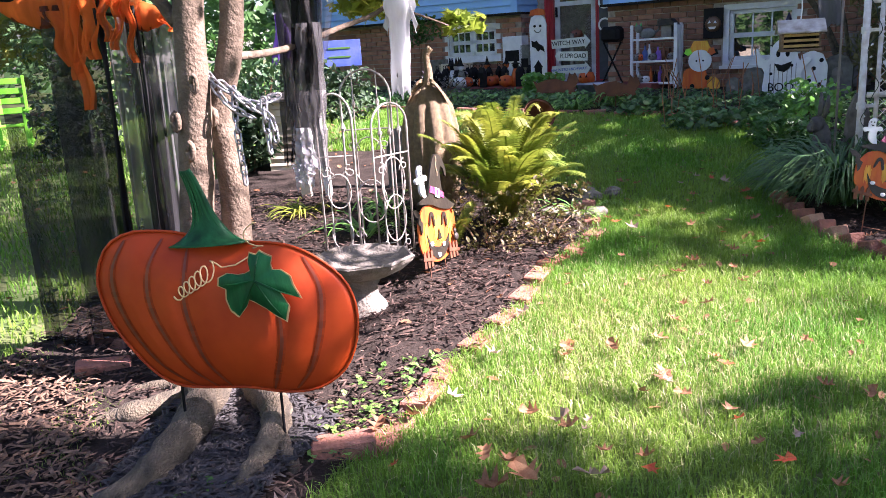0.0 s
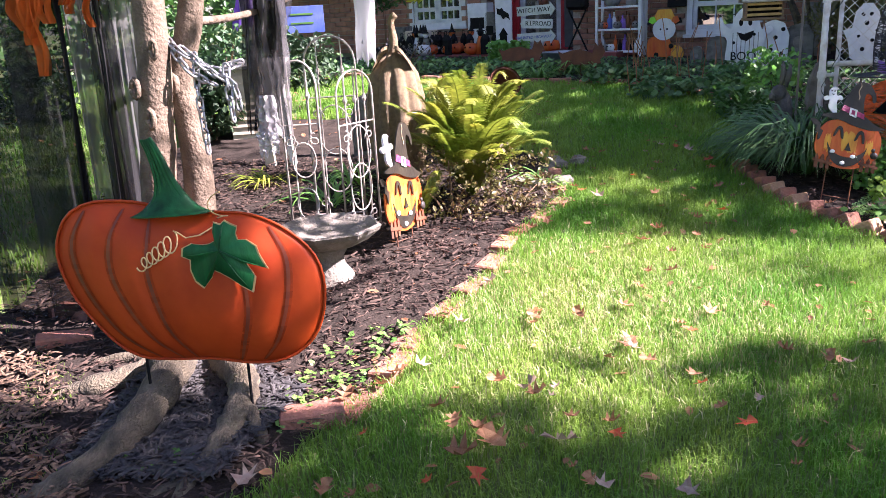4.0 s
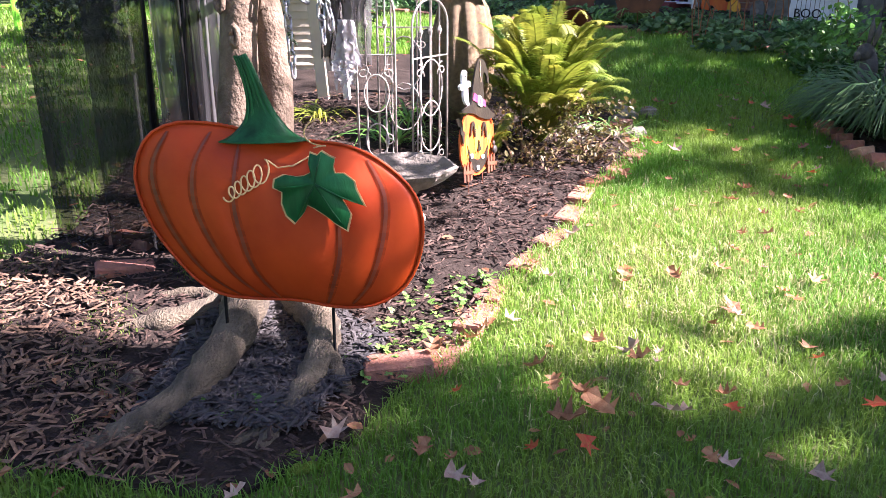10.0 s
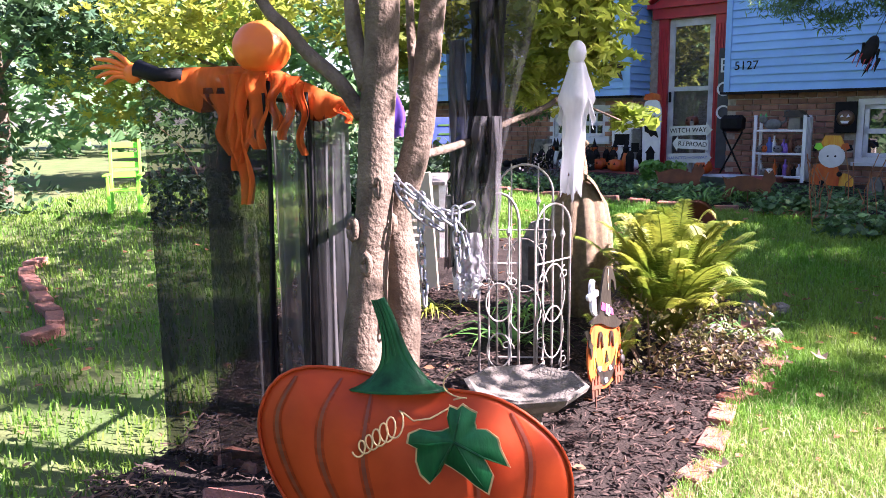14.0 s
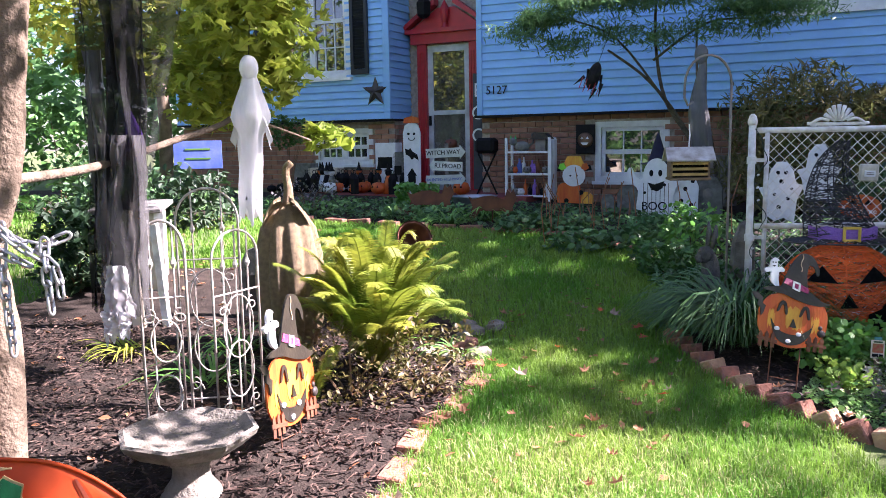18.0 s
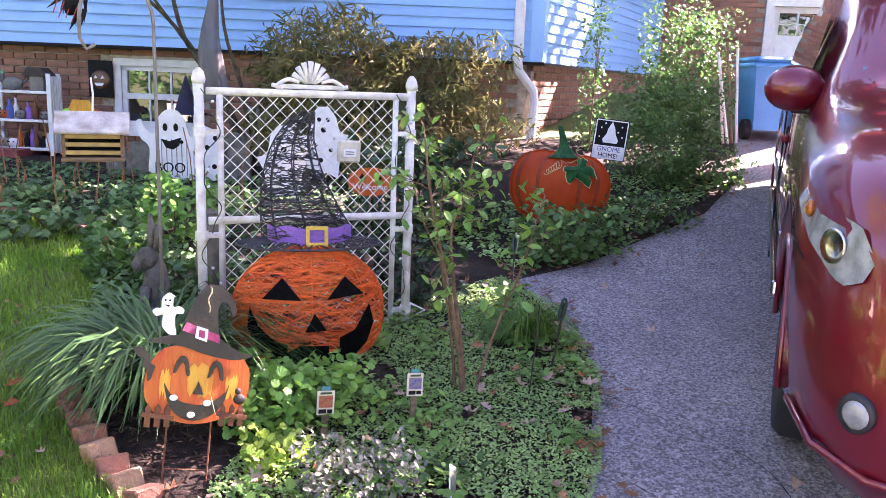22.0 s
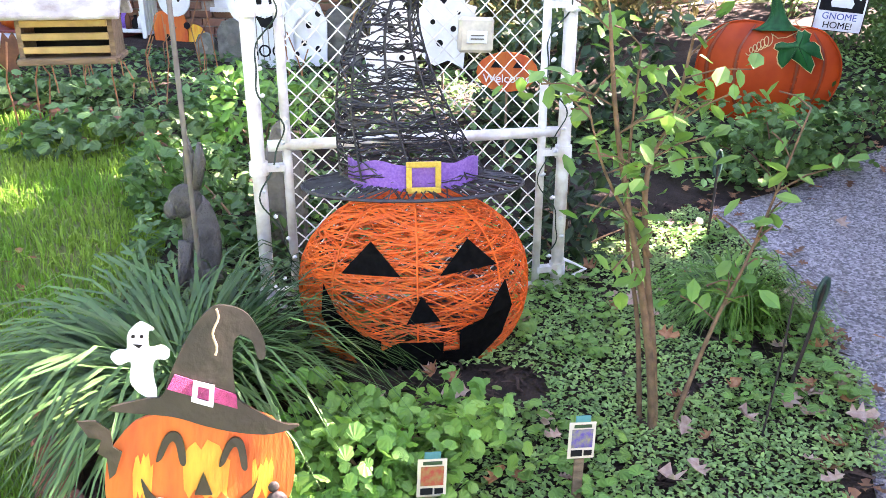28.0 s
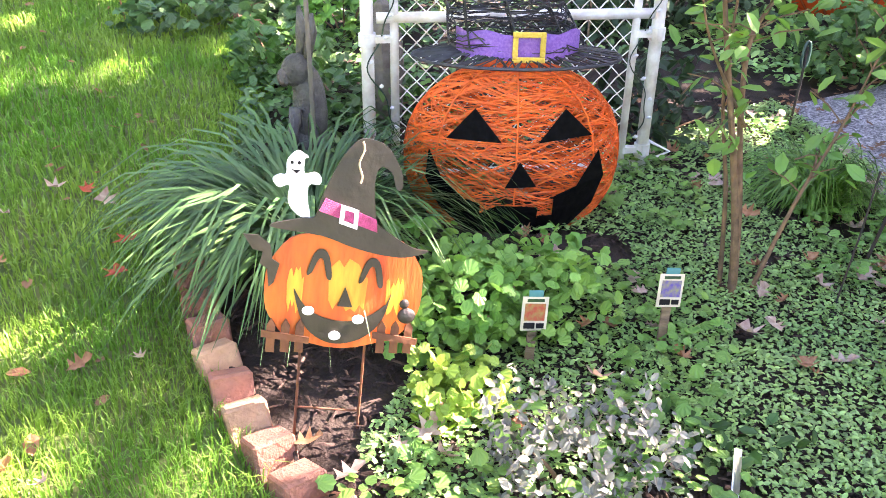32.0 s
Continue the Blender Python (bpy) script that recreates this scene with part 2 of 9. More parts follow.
M_BLACKWIRE = mat("black_twine", (0.012, 0.012, 0.016), (0.04, 0.04, 0.05), 0.5, 40)
M_WOODSIGN = mat("painted_orange_wood", (0.60, 0.14, 0.014), (0.50, 0.065, 0.01), 0.55, 9, bump=0.2, stretch=(2.5, 1, 0.5))
M_YELLOWPAINT = mat("yellow_brush", (0.72, 0.40, 0.035), (0.68, 0.22, 0.02), 0.55, 14, bump=0.1, stretch=(3, 1, 0.6))
M_HATBROWN = mat("brown_black_metal", (0.036, 0.029, 0.02), (0.018, 0.015, 0.012), 0.4, 9, bump=0.2, spec=0.4)
M_PINK = mat("magenta_glitter", (0.45, 0.05, 0.17), (0.30, 0.03, 0.10), 0.5, 120, bump=0.5)
M_WOOD = mat("weathered_wood", (0.22, 0.15, 0.09), (0.12, 0.08, 0.05), 0.85, 12, bump=0.6, stretch=(1, 6, 6))
M_GREYWOOD = mat("grey_wood", (0.24, 0.22, 0.20), (0.13, 0.12, 0.11), 0.85, 10, bump=0.5)
M_GREEN = mat("lime_paint", (0.22, 0.72, 0.04), (0.18, 0.62, 0.03), 0.5, 8, bump=0.05)
M_BALLOON = mat("orange_latex", (0.80, 0.18, 0.012), (0.70, 0.13, 0.01), 0.45, 4, bump=0.1, vary=0.05)
M_CREAM = mat("cream_shed_siding", (0.64, 0.56, 0.43), (0.54, 0.46, 0.35), 0.7, 6, bump=0.1, vary=0.06)
M_TERRA = mat("red_porch", (0.30, 0.07, 0.06), (0.22, 0.05, 0.045), 0.8, 8, bump=0.3)
M_STATUE = mat("aged_statue", (0.20, 0.20, 0.18), (0.09, 0.09, 0.08), 0.9, 14, bump=0.8)
M_ORANGECLOTH = gauze("orange_gauze", (0.82, 0.16, 0.012), 0.88, 9)
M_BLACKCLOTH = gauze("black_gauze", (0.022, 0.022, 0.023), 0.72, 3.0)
M_SHROUD = gauze("shroud_gauze", (0.03, 0.03, 0.031), 0.84, 5.0)
M_SHEER = gauze("sheer_gauze", (0.05, 0.05, 0.052), 0.46, 5.0)
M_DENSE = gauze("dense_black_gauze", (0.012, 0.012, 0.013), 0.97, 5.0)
# Reaper's grey cloth; also stands for sunlit black gauze on the scarecrow.
M_GREY_LIT_CLOTH = gauze("grey_lit_gauze", (0.20, 0.20, 0.20), 0.82, 7)
# Pale lace of the hem; also the ghoul's sunlit edge put into colour.
M_PALE_LIT_CLOTH = gauze("pale_lit_gauze", (0.55, 0.54, 0.55), 0.85, 9)
M_GHOUL = gauze("charred_gauze", (0.10, 0.097, 0.097), 0.74, 14)
M_WHITECLOTH = gauze("white_gauze", (0.80, 0.80, 0.82), 0.92, 8)
M_PURPLECLOTH = gauze("purple_gauze", (0.16, 0.07, 0.42), 0.92, 8)
M_BLUESIGN = mat("blue_sign", (0.05, 0.09, 0.34), (0.12, 0.16, 0.45), 0.5, 6)
M_MOSS = mat("moss", (0.10, 0.17, 0.015), (0.16, 0.22, 0.02), 0.95, 40, bump=0.9)


def speckle(name, a, b, scale, patch):
    """Rolled stone chips in binder: light and dark specks over worn patches."""
    m = mat(name, a, b, 0.9, patch, bump=0)
    n, l = m.node_tree.nodes, m.node_tree.links
    p = n["Principled BSDF"]
    base = p.inputs["Base Color"].links[0].from_socket
    tc, vo, nz = n.new("ShaderNodeTexCoord"), n.new("ShaderNodeTexVoronoi"), n.new("ShaderNodeTexNoise")
    vo.inputs["Scale"].default_value, nz.inputs["Scale"].default_value = scale, scale * 0.5
    l.new(tc.outputs["Object"], vo.inputs["Vector"])
    l.new(tc.outputs["Object"], nz.inputs["Vector"])
    sep = n.new("ShaderNodeSeparateColor")
    l.new(vo.outputs["Color"], sep.inputs[0])
    mul = n.new("ShaderNodeMath")
    mul.operation = "MULTIPLY"
    l.new(sep.outputs[0], mul.inputs[0])
    l.new(nz.outputs[0], mul.inputs[1])
    mr = n.new("ShaderNodeMapRange")
    mr.inputs[1].default_value, mr.inputs[2].default_value, mr.inputs[3].default_value, mr.inputs[4].default_value = 0.05, 0.5, 0.5, 1.7
    l.new(mul.outputs[0], mr.inputs[0])
    hs = n.new("ShaderNodeHueSaturation")
    l.new(base, hs.inputs["Color"])
    l.new(mr.outputs[0], hs.inputs["Value"])
    l.new(hs.outputs[0], p.inputs["Base Color"])
    bp = n.new("ShaderNodeBump")
    bp.inputs["Strength"].default_value, bp.inputs["Distance"].default_value = 0.9, 0.01
    l.new(vo.outputs["Distance"], bp.inputs["Height"])
    l.new(bp.outputs[0], p.inputs["Normal"])
    return m


M_ASPHALT = speckle("asphalt", (0.20, 0.19, 0.20), (0.27, 0.255, 0.26), 110, 1.2)


# ---- geometry helpers ----
def rnd(a, b):
    return random.uniform(a, b)


class Shape:
    """Vertices and faces, gathered and made into one mesh."""

    def __init__(self):
        self.v, self.f = [], []

    def add(self, v, f, m=None):
        k = len(self.v)
        self.v += [tuple(m @ Vector(p)) for p in v] if m else [tuple(p) for p in v]
        self.f += [tuple(i + k for i in q) for q in f]
        return self

    def box(self, x, y, z, m=None, c=0.0):
        """Box of full size x, y, z about its centre, edges cut by c."""
        a, b, d = x / 2, y / 2, z / 2
        if not c:
            v = [(i * a, j * b, k * d) for i in (-1, 1) for j in (-1, 1) for k in (-1, 1)]
            return self.add(v, [(0, 1, 3, 2), (4, 6, 7, 5), (0, 4, 5, 1), (2, 3, 7, 6), (0, 2, 6, 4), (1, 5, 7, 3)], m)
        bm = bmesh.new()
        bmesh.ops.create_cube(bm, size=1)
        for q in bm.verts:
            q.co = (q.co.x * x, q.co.y * y, q.co.z * z)
        bmesh.ops.bevel(bm, geom=bm.edges[:], offset=c, segments=1, affect="EDGES")
        bm.verts.index_update()
        self.add([q.co[:] for q in bm.verts], [[q.index for q in g.verts] for g in bm.faces], m)
        bm.free()
        return self

    def tube(self, pts, r, n=6, cap=True):
        """Round bar along pts; r is one radius or one per point."""
        pts = [Vector(p) for p in pts]
        rs = r if isinstance(r, (list, tuple)) else [r] * len(pts)
        v, f = [], []
        side = None
        for i, p in enumerate(pts):
            d = (pts[min(i + 1, len(pts) - 1)] - pts[max(i - 1, 0)])
            d = d.normalized() if d.length > 1e-9 else Vector((0, 0, 1))
            if side is None:
                side = d.orthogonal().normalized()
            side = (side - d * side.dot(d))
            side = side.normalized() if side.length > 1e-6 else d.orthogonal().normalized()
            up = d.cross(side)
            for j in range(n):
                a = 2 * math.pi * j / n
                v.append(p + (side * math.cos(a) + up * math.sin(a)) * rs[i])
        for i in range(len(pts) - 1):
            for j in range(n):
                k = (j + 1) % n
                f.append((i * n + j, i * n + k, (i + 1) * n + k, (i + 1) * n + j))
        if cap:
            f.append(tuple(range(n))[::-1])
            f.append(tuple(range((len(pts) - 1) * n, len(pts) * n)))
        return self.add(v, f)

    def lathe(self, prof, n=16, m=None, wob=0.0):
        """Turned shape from (radius, height) pairs."""
        v, f = [], []
        for r, z in prof:
            for j in range(n):
                a = 2 * math.pi * j / n
                q = r * (1 + wob * math.sin(a * 8))
                v.append((q * math.cos(a), q * math.sin(a), z))
        for i in range(len(prof) - 1):
            for j in range(n):
                k = (j + 1) % n
                f.append((i * n + j, i * n + k, (i + 1) * n + k, (i + 1) * n + j))
        f.append(tuple(range(n))[::-1])
        f.append(tuple(range((len(prof) - 1) * n, len(prof) * n)))
        return self.add(v, f, m)

    def ball(self, r, m=None, n=12, h=8, flat=(1, 1, 1)):
        pr = [(max(1e-4, r * math.sin(math.pi * i / h)), -r * math.cos(math.pi * i / h)) for i in range(h + 1)]
        mm = (m or Matrix()) @ Matrix.Diagonal((*flat, 1))
        return self.lathe(pr, n, mm)

    def plate(self, outline, t, m=None):
        """Flat plate in the x, z plane, t thick along y, from (x, z) points."""
        k = len(outline)
        v = [(x, -t / 2, z) for x, z in outline] + [(x, t / 2, z) for x, z in outline]
        f = [tuple(range(k)), tuple(range(2 * k - 1, k - 1, -1))]
        f += [(i, i + k, (i + 1) % k + k, (i + 1) % k) for i in range(k)]
        return self.add(v, f, m)

    def grid(self, nx, ny, fn):
        v = [fn(i / nx, j / ny) for j in range(ny + 1) for i in range(nx + 1)]
        w = nx + 1
        return self.add(v, [(j * w + i, j * w + i + 1, (j + 1) * w + i + 1, (j + 1) * w + i) for j in range(ny) for i in range(nx)])

    def mesh(self, name, material, smooth=False):
        me = bpy.data.meshes.new(name)
        me.from_pydata(self.v, [], self.f)
        me.materials.append(material)
        if smooth:
            me.polygons.foreach_set("use_smooth", [True] * len(me.polygons))
        me.update()
        return me


def thing(name, label, category, m=None, group="", kind=""):
    ob = tagged(new(name), label, category, group, kind)
    ob.empty_display_size = 0.05
    if m:
        ob.matrix_world = m
    return ob


def part(name, shape, material, parent=None, label="", smooth=False, m=None):
    ob = new(name, shape.mesh(name, material, smooth) if isinstance(shape, Shape) else shape)
    if parent:
        ob.parent = parent
    if m:
        ob.matrix_basis = m
    if label:
        tagged(ob, label)
    return ob


def solo(name, shape, material, label, category, kind="", smooth=False, m=None, group=""):
    return tagged(part(name, shape, material, None, "", smooth, m), label, category, group, kind)


def curve(p, n):
    """Smooth line through the points p, n steps each."""
    p = [Vector(q) for q in p]
    out = []
    for i in range(len(p) - 1):
        a, b, c, d = p[max(i - 1, 0)], p[i], p[i + 1], p[min(i + 2, len(p) - 1)]
        for k in range(n):
            t = k / n
            out.append(0.5 * ((2 * b) + (c - a) * t + (2 * a - 5 * b + 4 * c - d) * t * t + (3 * b - a - 3 * c + d) * t ** 3))
    return out + [p[-1]]


def lerp(a, b, n):
    return [a + (b - a) * i / (n - 1) for i in range(n)]


LEAF = {
    "oval": ([(0, 0, 0), (-0.28, 0.35, 0.05), (-0.22, 0.75, 0.03), (0, 1, -0.05), (0.22, 0.75, 0.03), (0.28, 0.35, 0.05)], [(0, 1, 2, 3), (0, 3, 4, 5)]),
    "thin": ([(0, 0, 0), (-0.09, 0.4, 0.03), (0, 1, -0.1), (0.09, 0.4, 0.03)], [(0, 1, 2), (0, 2, 3)]),
    "star": ([(0, 0, 0), (-0.45, 0.15, 0), (-0.18, 0.4, 0.02), (-0.42, 0.75, 0), (-0.1, 0.62, 0.02), (0, 1.05, -0.05), (0.1, 0.62, 0.02), (0.42, 0.75, 0), (0.18, 0.4, 0.02), (0.45, 0.15, 0)],
             [(0, 1, 2), (0, 2, 3, 4), (0, 4, 5, 6), (0, 6, 7, 8), (0, 8, 9)]),
    "three": ([(0, 0, 0), (-0.5, 0.25, 0.03), (-0.35, 0.62, 0.02), (-0.1, 0.45, 0.04), (-0.25, 0.85, 0), (0, 1, -0.03), (0.25, 0.85, 0), (0.1, 0.45, 0.04), (0.35, 0.62, 0.02), (0.5, 0.25, 0.03)],
              [(0, 1, 2, 3), (0, 3, 4, 5), (0, 5, 6, 7), (0, 7, 8, 9)]),
    "lobed": ([(0, 0, 0)] + [(0.5 * (1 - 0.16 * (k % 2)) * math.sin(math.radians(-150 + 25 * k)), 0.45 + 0.5 * (1 - 0.16 * (k % 2)) * math.cos(math.radians(-150 + 25 * k)), 0.05 * (k % 2) - 0.03) for k in range(13)],
              [(0, k, k + 1) for k in range(1, 13)]),
    "oak": ([(0, 0, 0), (-0.1, 0.15, 0.05), (-0.35, 0.22, 0.1), (-0.14, 0.36, 0.04), (-0.42, 0.55, 0.12), (-0.14, 0.6, 0.04), (-0.25, 0.85, 0.08), (0, 1, 0.05),
             (0.25, 0.85, 0.1), (0.14, 0.6, 0.04), (0.42, 0.55, 0.02), (0.14, 0.36, 0.04), (0.35, 0.22, 0.1), (0.1, 0.15, 0.05)],
            [(0, 1, 13), (1, 2, 3), (1, 3, 11, 13), (13, 11, 12), (3, 4, 5), (3, 5, 9, 11), (11, 9, 10), (5, 6, 7), (5, 7, 9), (7, 8, 9)]),
}


def leaves(name, kind, pos, size, material, parent=None, label="", lie=0.0, rs=None):
    """One mesh of many leaves of a kind at the given places; lie 1 lays them flat."""
    rs = rs or np.random.RandomState(len(pos) + 7)
    lv, lf = LEAF[kind]
    lv = np.array(lv)
    pos = np.array(pos, dtype=float)
    n = len(pos)
    yaw = rs.uniform(0, 2 * math.pi, n)
    tilt = rs.uniform(-1.2, 1.0, n) * (1 - lie) + rs.uniform(-0.3, 0.3, n) * lie
    roll = rs.uniform(-0.8, 0.8, n) * (1 - lie * 0.6)
    sz = size * rs.uniform(0.6, 1.25, n)
    p = lv[None] * sz[:, None, None]
    p = p - np.array([0, 0.5, 0]) * sz[:, None, None]
    c, s = np.cos(roll)[:, None], np.sin(roll)[:, None]
    x, y, z = p[..., 0] * c + p[..., 2] * s, p[..., 1], -p[..., 0] * s + p[..., 2] * c
    c, s = np.cos(tilt)[:, None], np.sin(tilt)[:, None]
    y, z = y * c - z * s, y * s + z * c
    c, s = np.cos(yaw)[:, None], np.sin(yaw)[:, None]
    x, y = x * c - y * s, x * s + y * c
    v = np.stack([x, y, z], -1) + pos[:, None]
    k = len(lv)
    me = bpy.data.meshes.new(name)
    faces = [tuple(i * k + q for q in g) for i in range(n) for g in lf]
    me.from_pydata(v.reshape(-1, 3).tolist(), [], faces)
    me.materials.append(material)
    me.update()
    return part(name, me, material, parent, label)


def blob(n, c, r, rs, hollow=0.5):
    """n places in an uneven cloud about c with radii r, mostly in its outer shell."""
    d = rs.normal(size=(n, 3))
    d /= np.linalg.norm(d, axis=1)[:, None]
    a = np.random.RandomState(int(abs(c[0] * 97 + c[1] * 31)) % 9999)
    ph = a.uniform(0, 6.28, 6)
    bump = 1 + 0.16 * np.sin(5 * d[:, 0] + ph[0]) + 0.16 * np.sin(6 * d[:, 1] + ph[1]) + 0.14 * np.sin(7 * d[:, 2] + ph[2]) + 0.10 * np.sin(11 * d[:, 0] * d[:, 2] + ph[3])
    rad = (hollow + (1 - hollow) * rs.uniform(0, 1, n) ** 0.6) * bump
    return np.array(c) + d * rad[:, None] * np.array(r)


def text(body, size, material, parent, m, name="lettering"):
    cu = bpy.data.curves.new(name, "FONT")
    cu.body, cu.size, cu.align_x, cu.align_y, cu.extrude = body, size, "CENTER", "CENTER", 0.0015
    tmp = bpy.data.objects.new(name, cu)
    scene.collection.objects.link(tmp)
    me = bpy.data.meshes.new_from_object(tmp.evaluated_get(bpy.context.evaluated_depsgraph_get()))
    bpy.data.objects.remove(tmp)
    me.materials.clear()
    me.materials.append(material)
    return part(name, me, material, parent, "", False, m @ pose(0, 0, 0, 90, 0, 0))


# ---- lie of the land ----
def fall(y):
    y = max(-4.0, y)
    return y if y < 6 else 6 + 2.5 * (1 - math.exp(-(y - 6) / 2.5))


def gz(x, y):
    """Height of the ground."""
    d = max(0.0, (x - 5.5) * 0.76 + (y - 5.5) * 0.65)
    w = min(1.0, max(0.0, (x - 4) / 2))
    return 0.08 - 0.02 * min(max(x, -3.0), 4.0) + 0.1 * fall(y) + 0.14 * min(d, 6.0) * w * w * (3 - 2 * w)


def inside(x, y, poly):
    c = False
    for i in range(len(poly)):
        (a, b), (p, q) = poly[i], poly[i - 1]
        if (b > y) != (q > y) and x < (p - a) * (y - b) / (q - b) + a:
            c = not c
    return c


BED_LEFT = [(0.30, 1.95), (0.46, 2.27), (0.58, 2.68), (0.80, 3.18), (0.90, 3.58), (1.07, 3.93), (1.19, 4.19), (1.15, 4.8), (0.8, 5.7), (0.2, 6.3), (-1.0, 6.2), (-1.6, 5.2), (-1.3, 3.7), (-1.15, 2.9), (-1.3, 2.35), (-1.15, 1.85), (-0.6, 1.55), (0.0, 1.52), (0.22, 1.72)]
BED_RIGHT = [(2.27, 4.6), (2.32, 4.3), (2.36, 4.1), (2.44, 3.88), (2.6, 3.65), (2.75, 3.45), (2.98, 3.2), (3.2, 2.98), (3.86, 3.63), (4.44, 4.35), (4.68, 5.0), (4.75, 5.5), (5.6, 5.7), (6.8, 6.0), (7.7, 6.5), (8.6, 7.4), (6.9, 8.4), (1.5, 11.2), (-6, 13), (-6, 9.6), (-1, 8.75), (0.0, 8.3), (1.5, 7.75), (2.3, 7.3), (2.7, 6.6), (2.55, 5.6), (2.3, 5.0)]
DRIVE = [(1.62, 1.5), (3.0, 2.78), (3.86, 3.63), (4.44, 4.35), (4.68, 5.0), (4.75, 5.5), (5.6, 5.7), (6.8, 6.0), (7.7, 6.5), (8.6, 7.4), (13.5, 11.5), (18, 8), (9, 0), (4, -6), (-1, -6), (0.2, -0.4)]


def land(name, poly, lift, step, material, label, category, rough=0.0, edge=0.0):
    """Sheet on the ground inside an outline, cut to its edge."""
    bm = bmesh.new()
    dense = []
    for i in range(len(poly)):
        a, b = Vector(poly[i]), Vector(poly[(i + 1) % len(poly)])
        k = max(1, int((b - a).length / step))
        dense += [a + (b - a) * j / k for j in range(k)]
    xs, ys = [p.x for p in dense], [p.y for p in dense]
    face = bm.faces.new([bm.verts.new((p.x, p.y, 0)) for p in dense])
    bmesh.ops.triangulate(bm, faces=[face])
    for lo, hi, no in ((min(xs), max(xs), (1, 0, 0)), (min(ys), max(ys), (0, 1, 0))):
        k = int((hi - lo) / step)
        for i in range(1, k):
            co = lo + (hi - lo) * i / k
            bmesh.ops.bisect_plane(bm, geom=bm.verts[:] + bm.edges[:] + bm.faces[:], plane_co=(co if no[0] else 0, co if no[1] else 0, 0), plane_no=no)
    rim = {q for e in bm.edges if e.is_boundary for q in e.verts}
    for q in bm.verts:
        h = lift if q not in rim else edge
        q.co.z = gz(q.co.x, q.co.y) + h + (rough * noise.noise((q.co.x * 5, q.co.y * 5, 3)) if q not in rim else 0)
    me = bpy.data.meshes.new(name)
    bm.to_mesh(me)
    bm.free()
    me.materials.append(material)
    return tagged(new(name, me), label, category, "", "structure")


# ---- ground ----
def axis(lo, hi, step, far):
    a = list(np.arange(lo, hi + 1e-6, step))
    g, x = step, hi
    up = []
    while x < far:
        g *= 1.5
        x += g
        up.append(x)
    g, x = step, lo
    dn = []
    while x > -far:
        g *= 1.5
        x -= g
        dn.append(x)
    return dn[::-1] + a + up


gx, gy = axis(-6, 14, 0.25, 400), axis(-4, 13, 0.25, 400)
ground = Shape()
ground.grid(len(gx) - 1, len(gy) - 1, lambda i, j: (gx[round(i * (len(gx) - 1))], gy[round(j * (len(gy) - 1))], gz(gx[round(i * (len(gx) - 1))], gy[round(j * (len(gy) - 1))]) - 0.004))
solo("ground", ground, M_SOIL, "worn lawn soil with thin dry thatch", "ground", "structure", True)
land("driveway", DRIVE, 0.012, 0.3, M_ASPHALT, "grey weathered asphalt driveway with fine cracks", "driveway", 0, 0.004)
land("mulch_bed", BED_LEFT, 0.02, 0.12, M_MULCH_BED, "dark bark mulch bed round a tree", "flower bed", 0.02, 0.0)
land("planting_bed", BED_RIGHT, 0.015, 0.2, M_MULCH_BED, "dark soil planting bed between lawn and driveway", "flower bed", 0.015, 0.0)

# hairline cracks across the driveway
crack = Shape()
for pts in (((3.0, 2.4), (3.4, 2.75), (3.9, 2.85), (4.3, 2.75), (5.0, 2.7)), ((3.95, 3.55), (4.05, 3.1), (3.95, 2.8)), ((4.3, 4.1), (4.5, 3.5), (4.4, 3.2))):
    line = curve([(x, y, 0) for x, y in pts], 8)
    for a, b in zip(line, line[1:]):
        d = Vector((b - a)[:2]).normalized()
        w = rnd(0.0008, 0.0025)
        n = Vector((-d.y, d.x)) * w
        crack.add([(p.x + s * n.x, p.y + s * n.y, gz(p.x, p.y) + 0.017) for p in (a, b) for s in (-1, 1)], [(0, 1, 3, 2)])
solo("driveway_crack", crack, M_BLACK, "thin dark cracks in the asphalt driveway", "crack", "structure")

# ---- house: x along the front, y into the house ----
HOUSE = pose(1.72, 11.1, 0, 0, 0, -27.8)
house = thing("house", "two-storey house with blue vinyl siding over brown brick", "house", HOUSE)
ZS, ZT, ZB = 1.93, 4.9, 0.4      # foot of the siding, eaves, foot of the brick
LW0, LW1, RW1, BAY, DEEP = -5.2, -1.33, 5.8, 0.6, 7.0


def siding(x0, x1, z0, z1, holes, course=0.099):
    """Overlapping courses with gaps where the openings are."""
    s = Shape()
    z = z0
    while z < z1:
        top = min(z + course, z1)
        runs = [(x0, x1)]
        for a, b, c, d in holes:
            if c < top - 0.02 and d > z + 0.02:
                nxt = []
                for p, q in runs:
                    if b <= p or a >= q:
                        nxt.append((p, q))
                    else:
                        nxt += [(p, a)] if a > p else []
                        nxt += [(b, q)] if b < q else []
                runs = nxt
        for p, q in runs:
            s.add([(p, -0.026, z), (q, -0.026, z), (q, -0.025, z + 0.007), (p, -0.025, z + 0.007), (q, -0.006, top), (p, -0.006, top), (p, -0.002, z), (q, -0.002, z)],
                  [(0, 1, 2, 3), (3, 2, 4, 5), (6, 7, 1, 0)])
        z = top
    return s


def wallbox(x0, x1, y0, y1, z0, z1, s=None):
    return (s or Shape()).box(x1 - x0, y1 - y0, z1 - z0, pose((x0 + x1) / 2, (y0 + y1) / 2, (z0 + z1) / 2))


UPWIN = (3.62, 4.68, 2.98, 4.35)
LWIN = (-3.17, -2.0, 2.58, 4.05)
BWIN = (1.6, 2.36, 1.14, 1.74)
LBWIN = (-2.6, -1.75, 1.36, 1.74)


